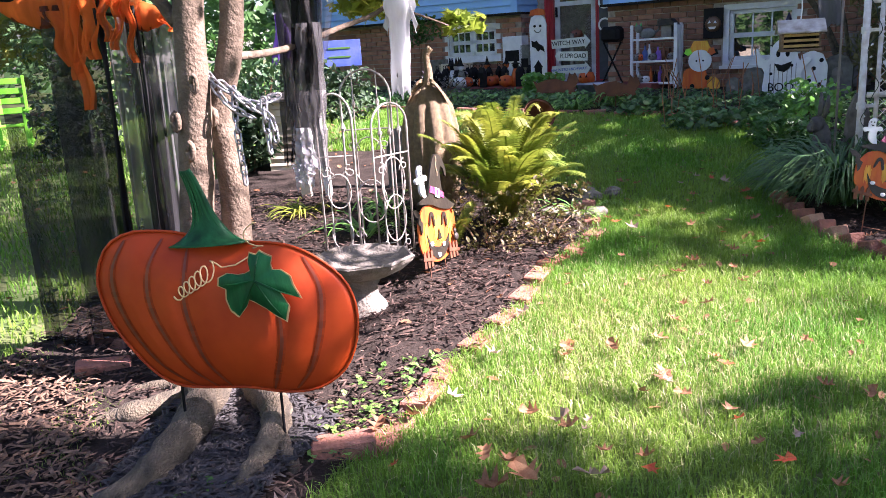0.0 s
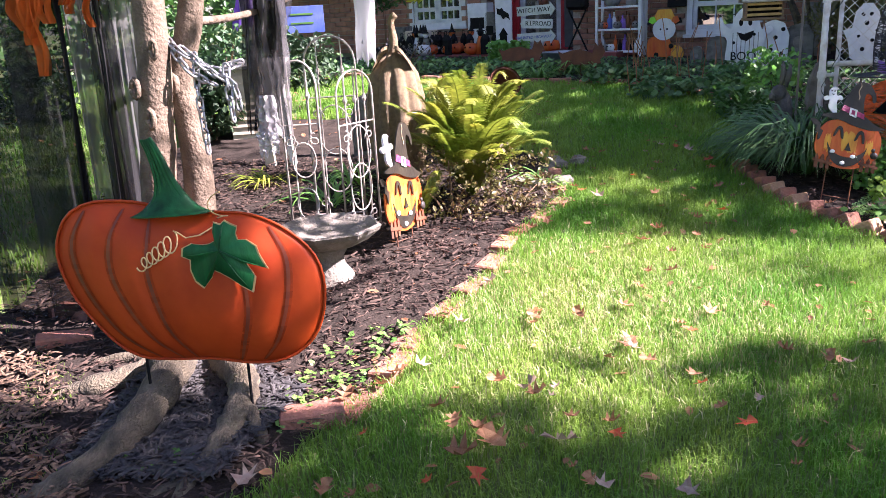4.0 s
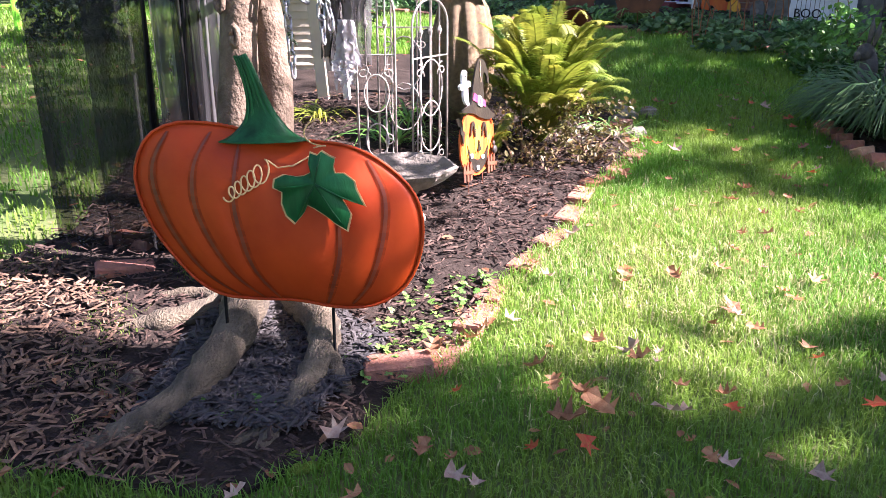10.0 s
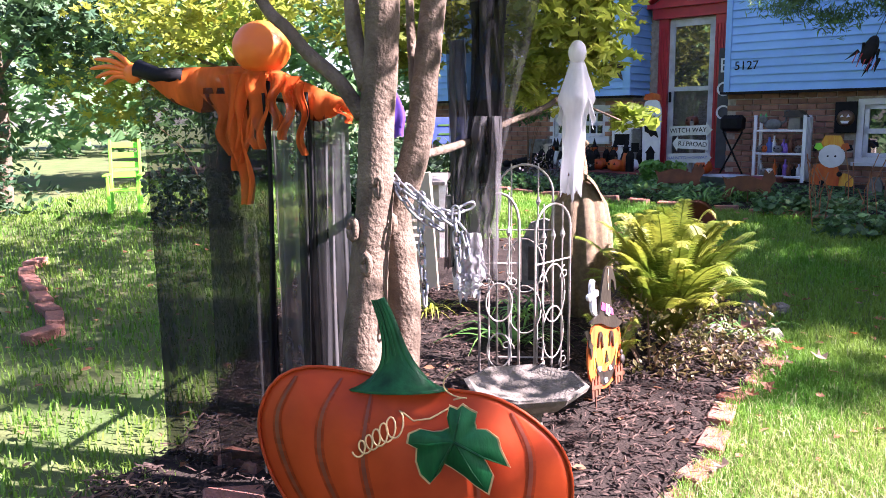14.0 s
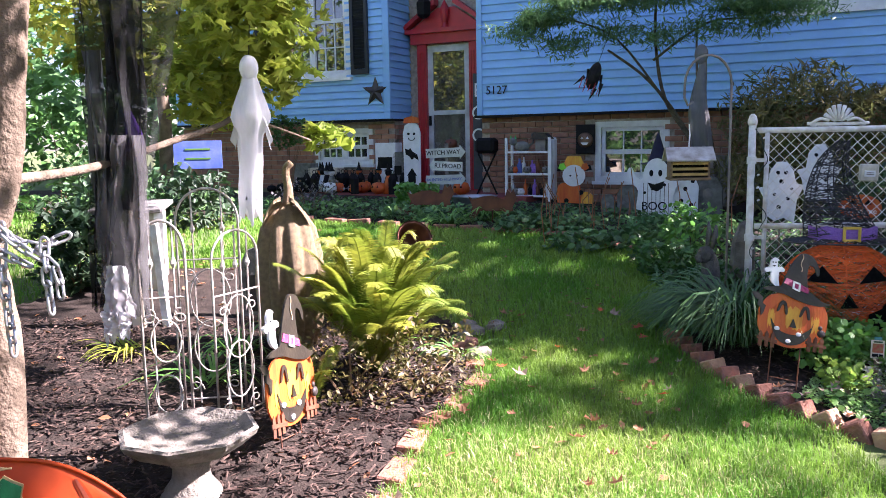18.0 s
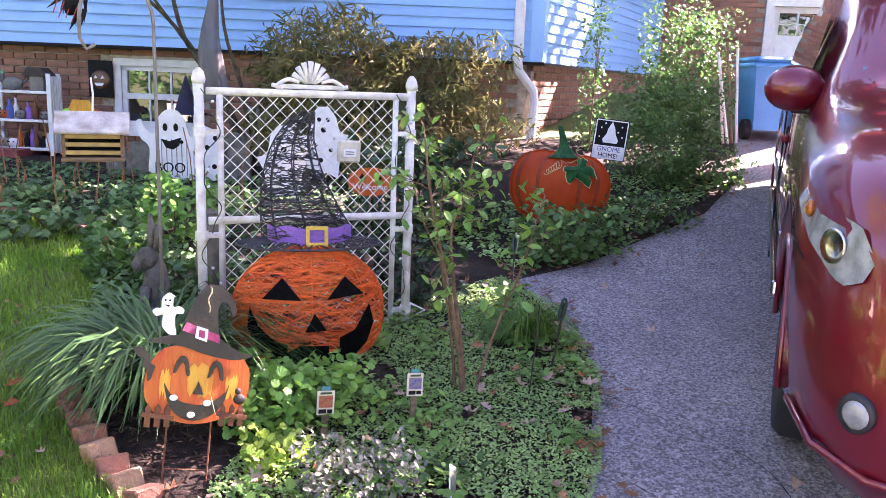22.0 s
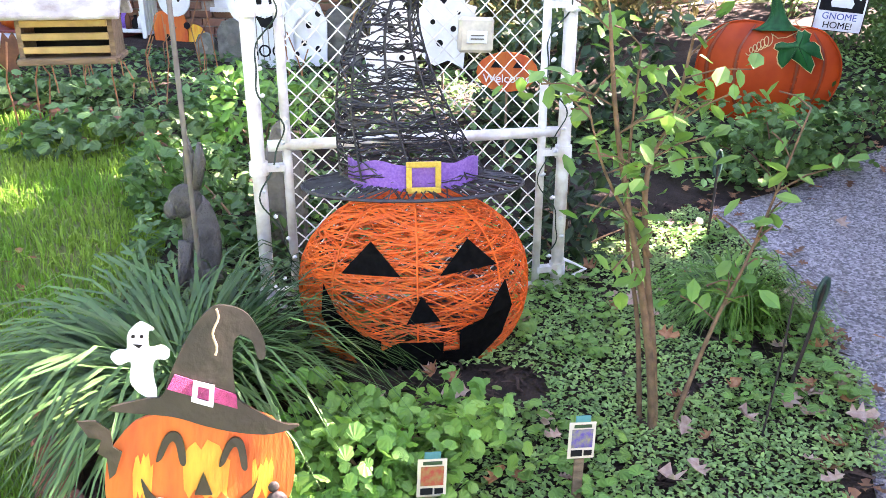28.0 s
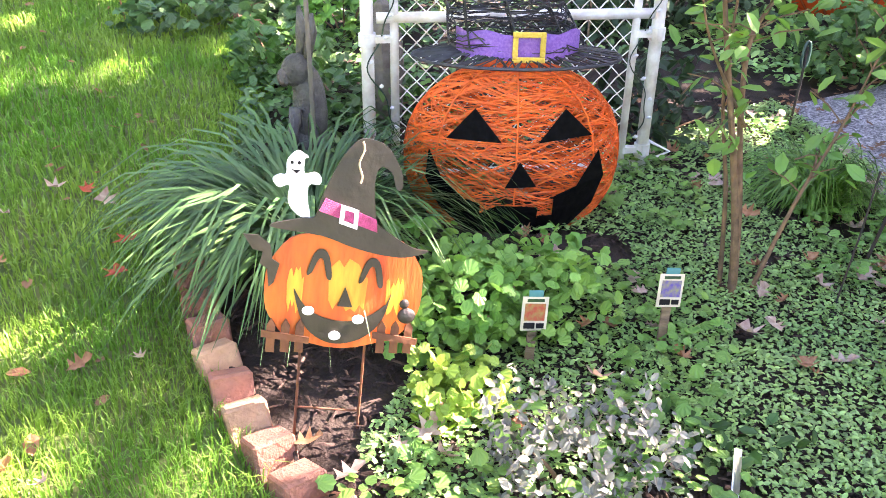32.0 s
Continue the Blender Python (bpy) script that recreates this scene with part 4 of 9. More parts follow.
cl = [blob(420, (-1.1, 4.2, 2.45), (0.8, 0.6, 0.22), rs), blob(380, (-0.3, 4.4, 2.5), (0.7, 0.6, 0.25), rs), blob(420, (0.1, 4.25, 2.05), (0.3, 0.3, 0.22), rs),       blob(150, (0.05, 4.2, 1.75), (0.16, 0.2, 0.1), rs), blob(260, (0.1, 3.9, 2.5), (0.5, 0.4, 0.2), rs), blob(300, (-0.8, 3.4, 2.6), (0.7, 0.6, 0.25), rs), blob(70, (0.5, 4.2, 1.62), (0.1, 0.1, 0.06), rs),
      blob(800, (0.24, 3.95, 2.1), (0.28, 0.25, 0.25), rs), blob(260, (0.04, 3.95, 1.83), (0.16, 0.18, 0.15), rs), blob(150, (0.36, 3.92, 1.87), (0.13, 0.15, 0.11), rs),
      blob(900, (-1.3, 5.2, 2.5), (0.9, 0.5, 0.4), rs), blob(700, (-2.2, 5.0, 2.35), (0.7, 0.5, 0.35), rs),
      # High blobs out of view, added to dapple ground and bath with shade.
      blob(1100, (0.8, 2.7, 3.25), (1.1, 0.9, 0.4), rs), blob(900, (0.2, 2.2, 3.4), (1.1, 1.0, 0.4), rs), blob(70, (1.9, 2.15, 3.3), (0.9, 0.6, 0.35), rs), blob(330, (2.9, 3.12, 2.85), (0.45, 0.42, 0.2), rs), blob(1800, (2.3, 5.6, 4.4), (1.3, 1.0, 0.4), rs), blob(1600, (0.9, 6.3, 4.1), (1.2, 0.9, 0.4), rs)]
leaves("crown", "star", np.concatenate(cl) - np.array(O), 0.075, M_LEAF_MAPLE, tree, "yellow-green maple leaves, with unseen clumps added for shade")

# plastic chain slung round the trunks
chain = thing("chain", "grey plastic costume chain slung round the trunk", "chain", pose(-0.09, 2.6, 1.4))


def link_mesh():
    s = Shape()
    s.tube([(0.0105 * math.cos(a), 0, 0.014 * math.sin(a) + (0.011 if math.sin(a) > 0 else -0.011)) for a in lerp(0, 2 * math.pi, 13)], 0.0042, 6)
    return s.mesh("link", M_STEEL, True)


def spaced(pts, step):
    """The same line with points a fixed step apart."""
    out, left = [pts[0]], step
    for a, b in zip(pts, pts[1:]):
        d = (b - a).length
        while d > left > 0:
            a = a + (b - a) * (left / d)
            out.append(a)
            d, left = d - left, step
        left -= d
    return out


lk = link_mesh()
for run in (curve([(-0.13, -0.06, 0.09), (-0.06, -0.1, 0.02), (0.0, -0.1, -0.02), (0.07, -0.08, -0.06), (0.13, -0.06, -0.04)], 8), curve([(0.10, -0.1, -0.06), (0.105, -0.11, -0.14), (0.11, -0.11, -0.22)], 8),
            curve([(0.0, -0.1, -0.02), (0.0, -0.11, -0.14), (0.01, -0.11, -0.34)], 8), curve([(-0.03, -0.1, 0.01), (0.05, -0.11, -0.06), (0.12, -0.1, -0.11), (0.13, -0.1, -0.2)], 8), curve([(-0.1, -0.08, 0.05), (-0.02, -0.12, -0.05), (0.05, -0.1, -0.1)], 8)):
    run = spaced(run, 0.036)
    for i, p in enumerate(run):
        d = (run[min(i + 1, len(run) - 1)] - run[max(i - 1, 0)]).normalized()
        part("link", lk, M_STEEL, chain, m=Matrix.Translation(p) @ d.to_track_quat("Z", "Y").to_matrix().to_4x4() @ pose(0, 0, 0, 0, 0, 90 * (i % 2) + 20))


# ---- the large metal pumpkin ----
class Outline:
    """Closed smooth outline about its centre, as a radius by angle."""

    def __init__(self, pts):
        p = [Vector((x, z, 0)) for x, z in pts]
        line = curve(p[-2:] + p + p[:3], 6)[12:-12]
        ang = np.unwrap([math.atan2(q.y, q.x) for q in line])
        self.a = np.concatenate([ang - 2 * math.pi, ang, ang + 2 * math.pi])
        self.r = np.tile([q.length for q in line], 3)

    def radius(self, a):
        return float(np.interp(a, self.a, self.r))

    def reach(self, x, z):
        return min(1.0, math.hypot(x, z) / self.radius(math.atan2(z, x)))


def sheet_y(o, x, z, dome):
    return -dome * (1 - o.reach(x, z) ** 2.4)


def pumpkin_sheet(o, dome, ribs, n=72, rings=16):
    """Domed face of a pumpkin, pressed in along its ribs, with a turned-back edge."""
    s = Shape()
    lines = [[(q.x, q.y) for q in curve([(x, z, 0) for x, z in rib], 6)] for rib in ribs]

    def groove(x, z):
        d = min(math.hypot(x - p, z - q) for line in lines for p, q in line)
        return 0.012 * (1 - math.exp(-(d / 0.035) ** 2))
    v, f = [(0, -dome - groove(0, 0), 0)], []
    for j in range(1, rings + 1):
        q = j / rings
        for i in range(n):
            a = 2 * math.pi * i / n
            r = o.radius(a) * q
            x, z = r * math.cos(a), r * math.sin(a)
            v.append((x, -dome * (1 - q ** 2.4) - groove(x, z) * (1 - q ** 6), z))
    for i in range(n):
        f.append((0, 1 + (i + 1) % n, 1 + i))
        for j in range(rings - 1):
            a, b = 1 + j * n, 1 + (j + 1) * n
            f.append((a + i, a + (i + 1) % n, b + (i + 1) % n, b + i))
    k = len(v)
    rim = 1 + (rings - 1) * n
    v += [(x, 0.008, z) for x, y, z in v[rim:rim + n]]
    f += [(rim + i, rim + (i + 1) % n, k + (i + 1) % n, k + i) for i in range(n)] + [tuple(range(k, k + n))]
    return s.add(v, f)


def metal_pumpkin(m, outline, ribs, foot, leaf_at, stem_x=-0.03):
    ob = thing("pumpkin_yard_stake", "large orange metal pumpkin on two black stakes", "yard stake", m)
    dome = 0.055
    o = Outline(outline)
    hw, hh = max(x for x, z in outline), 0.238
    face = lambda x, z: sheet_y(o, x, z, dome)
    part("body", pumpkin_sheet(o, dome, ribs), M_PUMPKIN, ob, smooth=True)
    rim = [(1.003 * o.radius(a) * math.cos(a), -0.002, 1.003 * o.radius(a) * math.sin(a)) for a in lerp(0, 2 * math.pi, 73)]
    part("rolled_edge", Shape().tube(rim, 0.0045, 6, False), M_PUMPKIN, ob, smooth=True)
    for rib in ribs:
        line = curve([(x, z, 0) for x, z in rib], 6)
        for name, mt, wide, up in (("rib_shade", M_RIBSHADE, 0.013, 0.003), ("rib_line", M_PUMPLINE, 0.0055, 0.0045)):
            st, pts = Shape(), []
            for i, q in enumerate(line):
                t = i / (len(line) - 1)
                pts.append((q.x, q.y, wide * (0.35 + 0.65 * math.sin(math.pi * t) ** 0.5)))
            for (xa, za, wa), (xb, zb, wb) in zip(pts, pts[1:]):
                st.add([(x, face(x, z) - up, z) for x, z in ((xa - wa, za), (xa + wa, za), (xb + wb, zb), (xb - wb, zb))], [(3, 2, 1, 0)])
            part(name, st, mt, ob)
    # flared sheet stem with pressed ridges, flattened front to back
    c = curve([(stem_x, 0, 0.212), (stem_x - 0.002, 0, 0.265), (stem_x - 0.012, 0, 0.325), (stem_x - 0.028, 0, 0.385), (stem_x - 0.046, 0, 0.43)], 5)
    nc = len(c) - 1
    wide = [0.088 * (1 - i / nc) ** 5 + 0.016 + 0.018 * (1 - i / nc) for i in range(nc + 1)]
    flat = Matrix.Translation((0, -0.02, 0)) @ Matrix.Diagonal((1, 0.4, 1, 1))
    stem = part("stem", Shape().tube(c, wide, 18), M_STEM, ob, "dark green curved stem", True, flat)
    for dx in (-0.75, -0.4, 0.0, 0.4, 0.75):
        dep = math.sqrt(1 - dx * dx)
        part("stem_ridge", Shape().tube([(p.x + dx * w, p.y - dep * w * 1.02, p.z) for p, w in zip(c, wide)][1:], 0.004, 5), M_STEM, stem, smooth=True, m=flat)
    # five-lobed leaf with raised veins and gilt edge
    out = [(-0.012, 0.026), (-0.018, 0.05), (-0.012, 0.077), (0.006, 0.07), (0.018, 0.081), (0.034, 0.07), (0.051, 0.062), (0.046, 0.04), (0.05, 0.024), (0.072, 0.024), (0.098, 0.004), (0.104, -0.02), (0.124, -0.062), (0.092, -0.05), (0.066, -0.042), (0.078, -0.064), (0.088, -0.084), (0.077, -0.128), (0.048, -0.11), (0.022, -0.088), (-0.008, -0.068), (-0.024, -0.06), (-0.033, -0.08), (-0.058, -0.109), (-0.08, -0.088), (-0.09, -0.056), (-0.088, -0.026), (-0.11, -0.015), (-0.106, 0.008), (-0.08, 0.02), (-0.05, 0.015), (-0.03, 0.017)]
    tips = (4, 12, 17, 23, 27)
    nl = len(out)
    lx, lz = leaf_at
    ly = face(lx, lz) - 0.032
    ml = pose(lx, ly, lz, 0, 0, 0)
    part("leaf_edge", Shape().plate([(x * 1.05, z * 1.05) for x, z in out], 0.003, ml @ pose(0, 0.004, 0)), M_GOLD, ob)
    near_tip = [min(min(abs(i - t), nl - abs(i - t)) for t in tips) for i in range(nl)]
    ring = [(x * 0.55, -0.016 - (0.006 if near_tip[i] == 0 else 0.0), z * 0.55) for i, (x, z) in enumerate(out)]
    lf = part("leaf", Shape().add([(x, 0.0, z) for x, z in out] + ring + [(0, -0.02, 0)], [(i, (i + 1) % nl, nl + (i + 1) % nl, nl + i) for i in range(nl)] + [(nl + i, nl + (i + 1) % nl, 2 * nl) for i in range(nl)], ml), M_STEM, ob, "dark green embossed leaf", True)
    for i in tips:
        x, z = out[i]
        part("vein", Shape().tube([(0, -0.021, 0), (x * 0.55, -0.0225, z * 0.55), (x * 0.95, -0.001, z * 0.95)], [0.003, 0.0024, 0.001], 5), M_STEM, lf, m=ml)
    cu = [(-0.012, 0.066), (-0.06, 0.04), (-0.1, 0.035), (-0.125, 0.052)]
    cu += [(-0.135 - 0.098 * t + (0.016 - 0.005 * t) * math.sin(t * 36), 0.028 - 0.066 * t + (0.028 - 0.012 * t) * math.cos(t * 36)) for t in lerp(0.0, 1.0, 90)]
    part("tendril", Shape().tube([(lx + x, face(lx + x, lz + z) - 0.022, lz + z) for x, z in cu], 0.0024, 5), M_GOLD, ob, "cream wire tendril", True)
    part("tendril", Shape().tube([(lx - 0.005 + 0.035 * math.sin(a * 1.0) * (1 - a / 14), -0.05, lz + 0.075 + 0.011 * a + 0.012 * math.cos(a)) for a in lerp(0, 9, 40)], 0.002, 5), M_GOLD, ob, "cream wire tendril", True)
    for x in (-0.17 * hw / 0.38, 0.13 * hw / 0.38):
        part("stake", Shape().tube([(x, 0.006, -hh * 0.9), (x, 0.006, -foot - 0.05)], 0.005, 6), M_BLACK, ob, "black steel stake")
    return ob


BODY = [(0.385, -0.003), (0.355, 0.08), (0.277, 0.153), (0.19, 0.195), (0.085, 0.209), (-0.019, 0.219), (-0.124, 0.247), (-0.193, 0.256), (-0.272, 0.254), (-0.341, 0.219), (-0.38, 0.145), (-0.383, 0.075), (-0.359, -0.012), (-0.315, -0.09), (-0.246, -0.178), (-0.176, -0.223), (-0.089, -0.235), (0.033, -0.24), (0.155, -0.261), (0.259, -0.251), (0.338, -0.195), (0.378, -0.108)]
RIBS = [[(-0.285, 0.235), (-0.33, 0.15), (-0.328, 0.066), (-0.289, -0.04), (-0.22, -0.145), (-0.12, -0.225)], [(-0.17, 0.235), (-0.214, 0.15), (-0.22, 0.05), (-0.185, -0.056), (-0.124, -0.16), (-0.054, -0.232)],
        [(-0.095, 0.205), (-0.112, 0.066), (-0.098, -0.04), (-0.068, -0.143), (-0.01, -0.235)], [(0.164, 0.02), (0.164, -0.09), (0.138, -0.195), (0.12, -0.248)], [(0.242, 0.16), (0.286, 0.066), (0.28, -0.056), (0.242, -0.178), (0.19, -0.25)]]
metal_pumpkin(pose(-0.012, 2.06, 0.756, -3, 0, 6), BODY, RIBS, 0.42, (0.111, 0.112))
FAR_BODY = [(0.356, -0.013), (0.335, 0.105), (0.243, 0.209), (0.113, 0.232), (0.0, 0.24), (-0.14, 0.254), (-0.254, 0.222), (-0.32, 0.144), (-0.353, 0.013), (-0.335, -0.1), (-0.28, -0.19), (-0.18, -0.245), (-0.02, -0.268), (0.15, -0.262), (0.25, -0.215), (0.322, -0.13)]
FAR_RIBS = [[(-0.22, 0.235), (-0.29, 0.1), (-0.285, -0.08), (-0.2, -0.225)], [(-0.08, 0.24), (-0.15, 0.1), (-0.15, -0.1), (-0.1, -0.25)], [(0.09, 0.225), (0.14, 0.1), (0.13, -0.1), (0.08, -0.255)], [(0.2, 0.205), (0.265, 0.08), (0.25, -0.1), (0.17, -0.24)]]
metal_pumpkin(pose(5.6, 6.25, 0.995, 0, 0, -36), FAR_BODY, FAR_RIBS, 0.37, (0.13, 0.14), 0.02)

# ---- bird bath ----
bath = thing("bird_bath", "weathered concrete bird bath with an eight-sided rim", "bird bath", pose(0.14, 3.14, gz(0.14, 3.14) - 0.045) @ Matrix.Diagonal((1.1, 1.1, 1, 1)))
part("pedestal", Shape().lathe([(0.13, -0.03), (0.13, 0.03), (0.1, 0.06), (0.06, 0.12), (0.055, 0.16), (0.09, 0.22)], 16), M_STONE, bath, smooth=True)
part("bowl", Shape().lathe([(0.08, 0.2), (0.16, 0.23), (0.205, 0.27), (0.215, 0.29), (0.2, 0.295), (0.17, 0.27), (0.1, 0.245), (0.01, 0.24)], 8), M_STONE, bath)


# ---- wrought trellis with arched panels ----
def panel(m, w, h, arch, parts):
    p = part("panel", Shape().tube([(-w / 2, 0, 0), (-w / 2, 0, h)] + [(-w / 2 * math.cos(a), 0, h + arch * math.sin(a)) for a in lerp(0.1, math.pi - 0.1, 12)] + [(w / 2, 0, h), (w / 2, 0, 0)], 0.0055, 6), M_IRON, trellis, smooth=True, m=m)
    for x in parts:
        part("bar", Shape().tube([(x, 0, 0), (x, 0, h + arch * math.sqrt(max(0, 1 - (2 * x / w) ** 2)) + 0.02)], 0.004, 5), M_IRON, p)
        part("spear", Shape().lathe([(0.003, 0), (0.012, 0.02), (0.002, 0.05)], 6, pose(x, 0, h * 0.93)), M_IRON, p)
    for z in (0.06, h * 0.8):
        part("rail", Shape().tube([(-w / 2, 0, z), (w / 2, 0, z)], 0.004, 5), M_IRON, p)
    for z, r in ((h * 0.35, w * 0.3), (h * 0.6, w * 0.33)):
        part("ring", Shape().tube([(r * math.cos(a), -0.004, z + r * 1.5 * math.sin(a)) for a in lerp(0, 2 * math.pi, 20)], 0.0035, 5), M_IRON, p, smooth=True)
    for sg in (-1, 1):
        for z0 in (h * 0.12, h * 0.68):
            part("scroll", Shape().tube([(sg * (w * 0.3 - 0.03 * (1 - t * 0.7) * math.cos(t * 9)), -0.003, z0 + 0.05 * t + 0.03 * (1 - t * 0.7) * math.sin(t * 9)) for t in lerp(0, 1, 18)], 0.003, 5), M_IRON, p, smooth=True)


trellis = thing("garden_trellis", "rusty whitened iron folding trellis with arches and scrolls", "trellis", pose(0.05, 3.55, 0))
panel(pose(-0.05, -0.15, 0.40, 0, 0, 12), 0.16, 0.80, 0.12, (-0.04, 0.04))
panel(pose(0.0, 0.3, 0.46, 0, 0, 8), 0.25, 0.82, 0.13, (-0.06, 0.06))
panel(pose(0.14, 0.16, 0.44, 0, 0, 60), 0.26, 0.70, 0.11, (-0.07, 0.0, 0.07))

# ---- hammered metal pumpkin ----
hp = thing("metal_pumpkin", "tall tan hammered-metal pumpkin figure with ribs", "garden figure", pose(0.26, 4.6, gz(0.26, 4.6)))
s = Shape()
v, f, n = [], [], 48
n = 90
for j, (r, z) in enumerate(((0.02, 0.0), (0.125, 0.02), (0.165, 0.15), (0.18, 0.33), (0.172, 0.5), (0.142, 0.63), (0.09, 0.71), (0.03, 0.75))):
    for i in range(n):
        a = 2 * math.pi * i / n
        q = r * (0.82 + 0.18 * abs(math.cos(a * 5)) ** 0.6)
        v.append((q * math.cos(a), q * math.sin(a) * 0.75, z))
for j in range(7):
    f += [(j * n + i, j * n + (i + 1) % n, (j + 1) * n + (i + 1) % n, (j + 1) * n + i) for i in range(n)]
part("body", s.add(v, f), M_WICKER, hp, smooth=True)
part("stem", Shape().tube(curve([(0, 0, 0.72), (0.01, 0, 0.82), (0.0, 0, 0.92), (0.03, 0, 0.96)], 4), [0.035, 0.033, 0.03, 0.026, 0.024, 0.022, 0.02, 0.02, 0.02, 0.02, 0.02, 0.02, 0.018], 8), M_WICKER, hp, smooth=True)
for sg in (-1, 1):
    lf = Shape().grid(6, 5, lambda i, j: (sg * (0.02 + 0.1 * i), -0.05 + 0.09 * (j - 0.5) * math.sin(0.4 + 2.6 * i), 0.77 - 0.13 * i * i + 0.02 * math.sin(j * 6)))
    part("leaf", lf, M_WICKER, hp)


# ---- the little witch-hat pumpkin boards ----
HAT = [(-0.165, 0.14), (-0.1, 0.16), (-0.075, 0.165), (-0.06, 0.215), (-0.03, 0.285), (0.0, 0.325), (0.03, 0.33), (0.065, 0.315), (0.095, 0.27), (0.1, 0.235), (0.088, 0.232), (0.075, 0.265), (0.05, 0.275), (0.042, 0.24), (0.05, 0.17), (0.055, 0.155), (0.1, 0.125), (0.14, 0.105), (0.17, 0.1), (0.12, 0.085), (0.06, 0.09), (0.0, 0.105), (-0.06, 0.125)]


def witch_board(m, k, ground_z):
    ob = thing("pumpkin_sign", "painted orange jack-o-lantern board in a brown witch hat on wire stakes", "yard sign", m, "witch hat pumpkin boards")

    def pl(name, pts, t, y, material, parent=None, label=""):
        return part(name, Shape().plate([(x * k, z * k) for x, z in pts], t, pose(0, y, 0)), material, parent or ob, label)

    def soft(pts):
        """Rounded closed outline through the points."""
        p = [(x, z, 0) for x, z in pts]
        return [(q.x, q.y) for q in curve(p[-2:] + p + p[:3], 4)[8:-9]]

    body = []
    for i in range(44):
        a = 2 * math.pi * i / 44
        c, sn = math.cos(a), math.sin(a)
        body.append((0.168 * math.copysign(abs(c) ** 0.8, c), 0.005 + 0.132 * math.copysign(abs(sn) ** 0.82, sn) + 0.003 * math.sin(9 * a)))
    pl("face", body, 0.008, 0, M_WOODSIGN)
    pr = random.Random(17)

    def brushed(cx, cz, w, h):
        """Patch of dry-brushed yellow with ragged ends."""
        top = [(cx + w * (q / 8 - 0.5), cz + h * (0.5 - 0.35 * abs(q / 8 - 0.5)) + pr.uniform(-0.02, 0.012)) for q in range(9)]
        bot = [(cx + w * (0.5 - q / 8) * 0.9, cz - h * 0.5 + pr.uniform(-0.014, 0.02)) for q in range(9)]
        pl("paint_patch", bot[::-1] + top[::-1], 0.001, -0.0052, M_YELLOWPAINT)

    brushed(0.005, 0.015, 0.085, 0.11)
    brushed(-0.105, 0.005, 0.035, 0.09)
    brushed(0.108, -0.005, 0.04, 0.08)
    for cx, t0 in ((-0.055, 0.06), (0.055, 0.045)):
        arc = [(cx - 0.028, t0 - 0.02), (cx - 0.016, t0 + 0.022), (cx, t0 + 0.034), (cx + 0.016, t0 + 0.02), (cx + 0.024, t0 - 0.026), (cx + 0.014, t0 - 0.028), (cx + 0.004, t0 + 0.012), (cx - 0.006, t0 + 0.012), (cx - 0.018, t0 - 0.016)]
        pl("eye", soft(arc), 0.006, -0.009, M_HATBROWN, None, "dark arched eye")
    pl("nose", [(-0.014, -0.03), (0.018, -0.032), (0.0, 0.012)], 0.006, -0.009, M_HATBROWN)
    mouth = [(-0.108, 0.005), (-0.085, -0.03), (-0.05, -0.055), (0.0, -0.066), (0.05, -0.055), (0.09, -0.025), (0.1, 0.0), (0.085, -0.06), (0.05, -0.1), (0.0, -0.117), (-0.045, -0.108), (-0.085, -0.07)]
    mo = pl("mouth", soft(mouth), 0.003, -0.0072, M_HATBROWN)
    for x, z in ((-0.075, -0.042), (0.032, -0.06), (-0.016, -0.098)):
        part("tooth", Shape().lathe([(0.0105 * k, 0), (0.0105 * k, 0.004), (0.007 * k, 0.006)], 12, pose(x * k, -0.0088, z * k, 90) @ Matrix.Diagonal((1.25, 0.95, 1, 1))), M_WHITE, mo, "white button tooth")
    hat = pl("hat", soft(HAT), 0.008, -0.012, M_HATBROWN, None, "brown-black sheet metal hat")
    pl("hat_band", [(-0.068, 0.178), (0.055, 0.138), (0.052, 0.165), (-0.056, 0.205)], 0.003, -0.0185, M_PINK, hat, "magenta glitter band")
    for q in ([(-0.026, 0.155), (0.012, 0.143), (0.011, 0.151), (-0.026, 0.163)], [(-0.024, 0.186), (0.013, 0.176), (0.013, 0.184), (-0.024, 0.194)], [(-0.026, 0.156), (-0.017, 0.153), (-0.015, 0.191), (-0.024, 0.194)], [(0.004, 0.147), (0.012, 0.144), (0.013, 0.184), (0.004, 0.186)]):
        pl("buckle", q, 0.004, -0.0215, M_WHITE, hat)
    bow = Shape()
    bow.tube([(0.01 * k + 0.004 * math.sin(t * 9), -0.019, (0.325 - 0.085 * t) * k) for t in lerp(0, 1, 12)], 0.0022, 5)
    part("twine_bow", bow, mat("twine", (0.55, 0.42, 0.27), None, 0.9, 40), hat)
    gh = [(-0.085, 0.16), (-0.11, 0.165), (-0.13, 0.19), (-0.13, 0.225), (-0.15, 0.22), (-0.163, 0.235), (-0.15, 0.245), (-0.137, 0.247), (-0.136, 0.275), (-0.118, 0.295), (-0.103, 0.29), (-0.094, 0.283), (-0.102, 0.28), (-0.1, 0.25), (-0.08, 0.253), (-0.066, 0.243), (-0.07, 0.23), (-0.09, 0.228), (-0.092, 0.2)]
    g = pl("ghost", soft(gh), 0.012, -0.004, M_WHITE, None, "white painted ghost cut-out")
    for x in (-0.127, -0.113):
        part("eye", Shape().lathe([(0.0035 * k, 0), (0.0035 * k, 0.002)], 8, pose(x * k, -0.0105, 0.272 * k, 90)), M_BLACK, g)
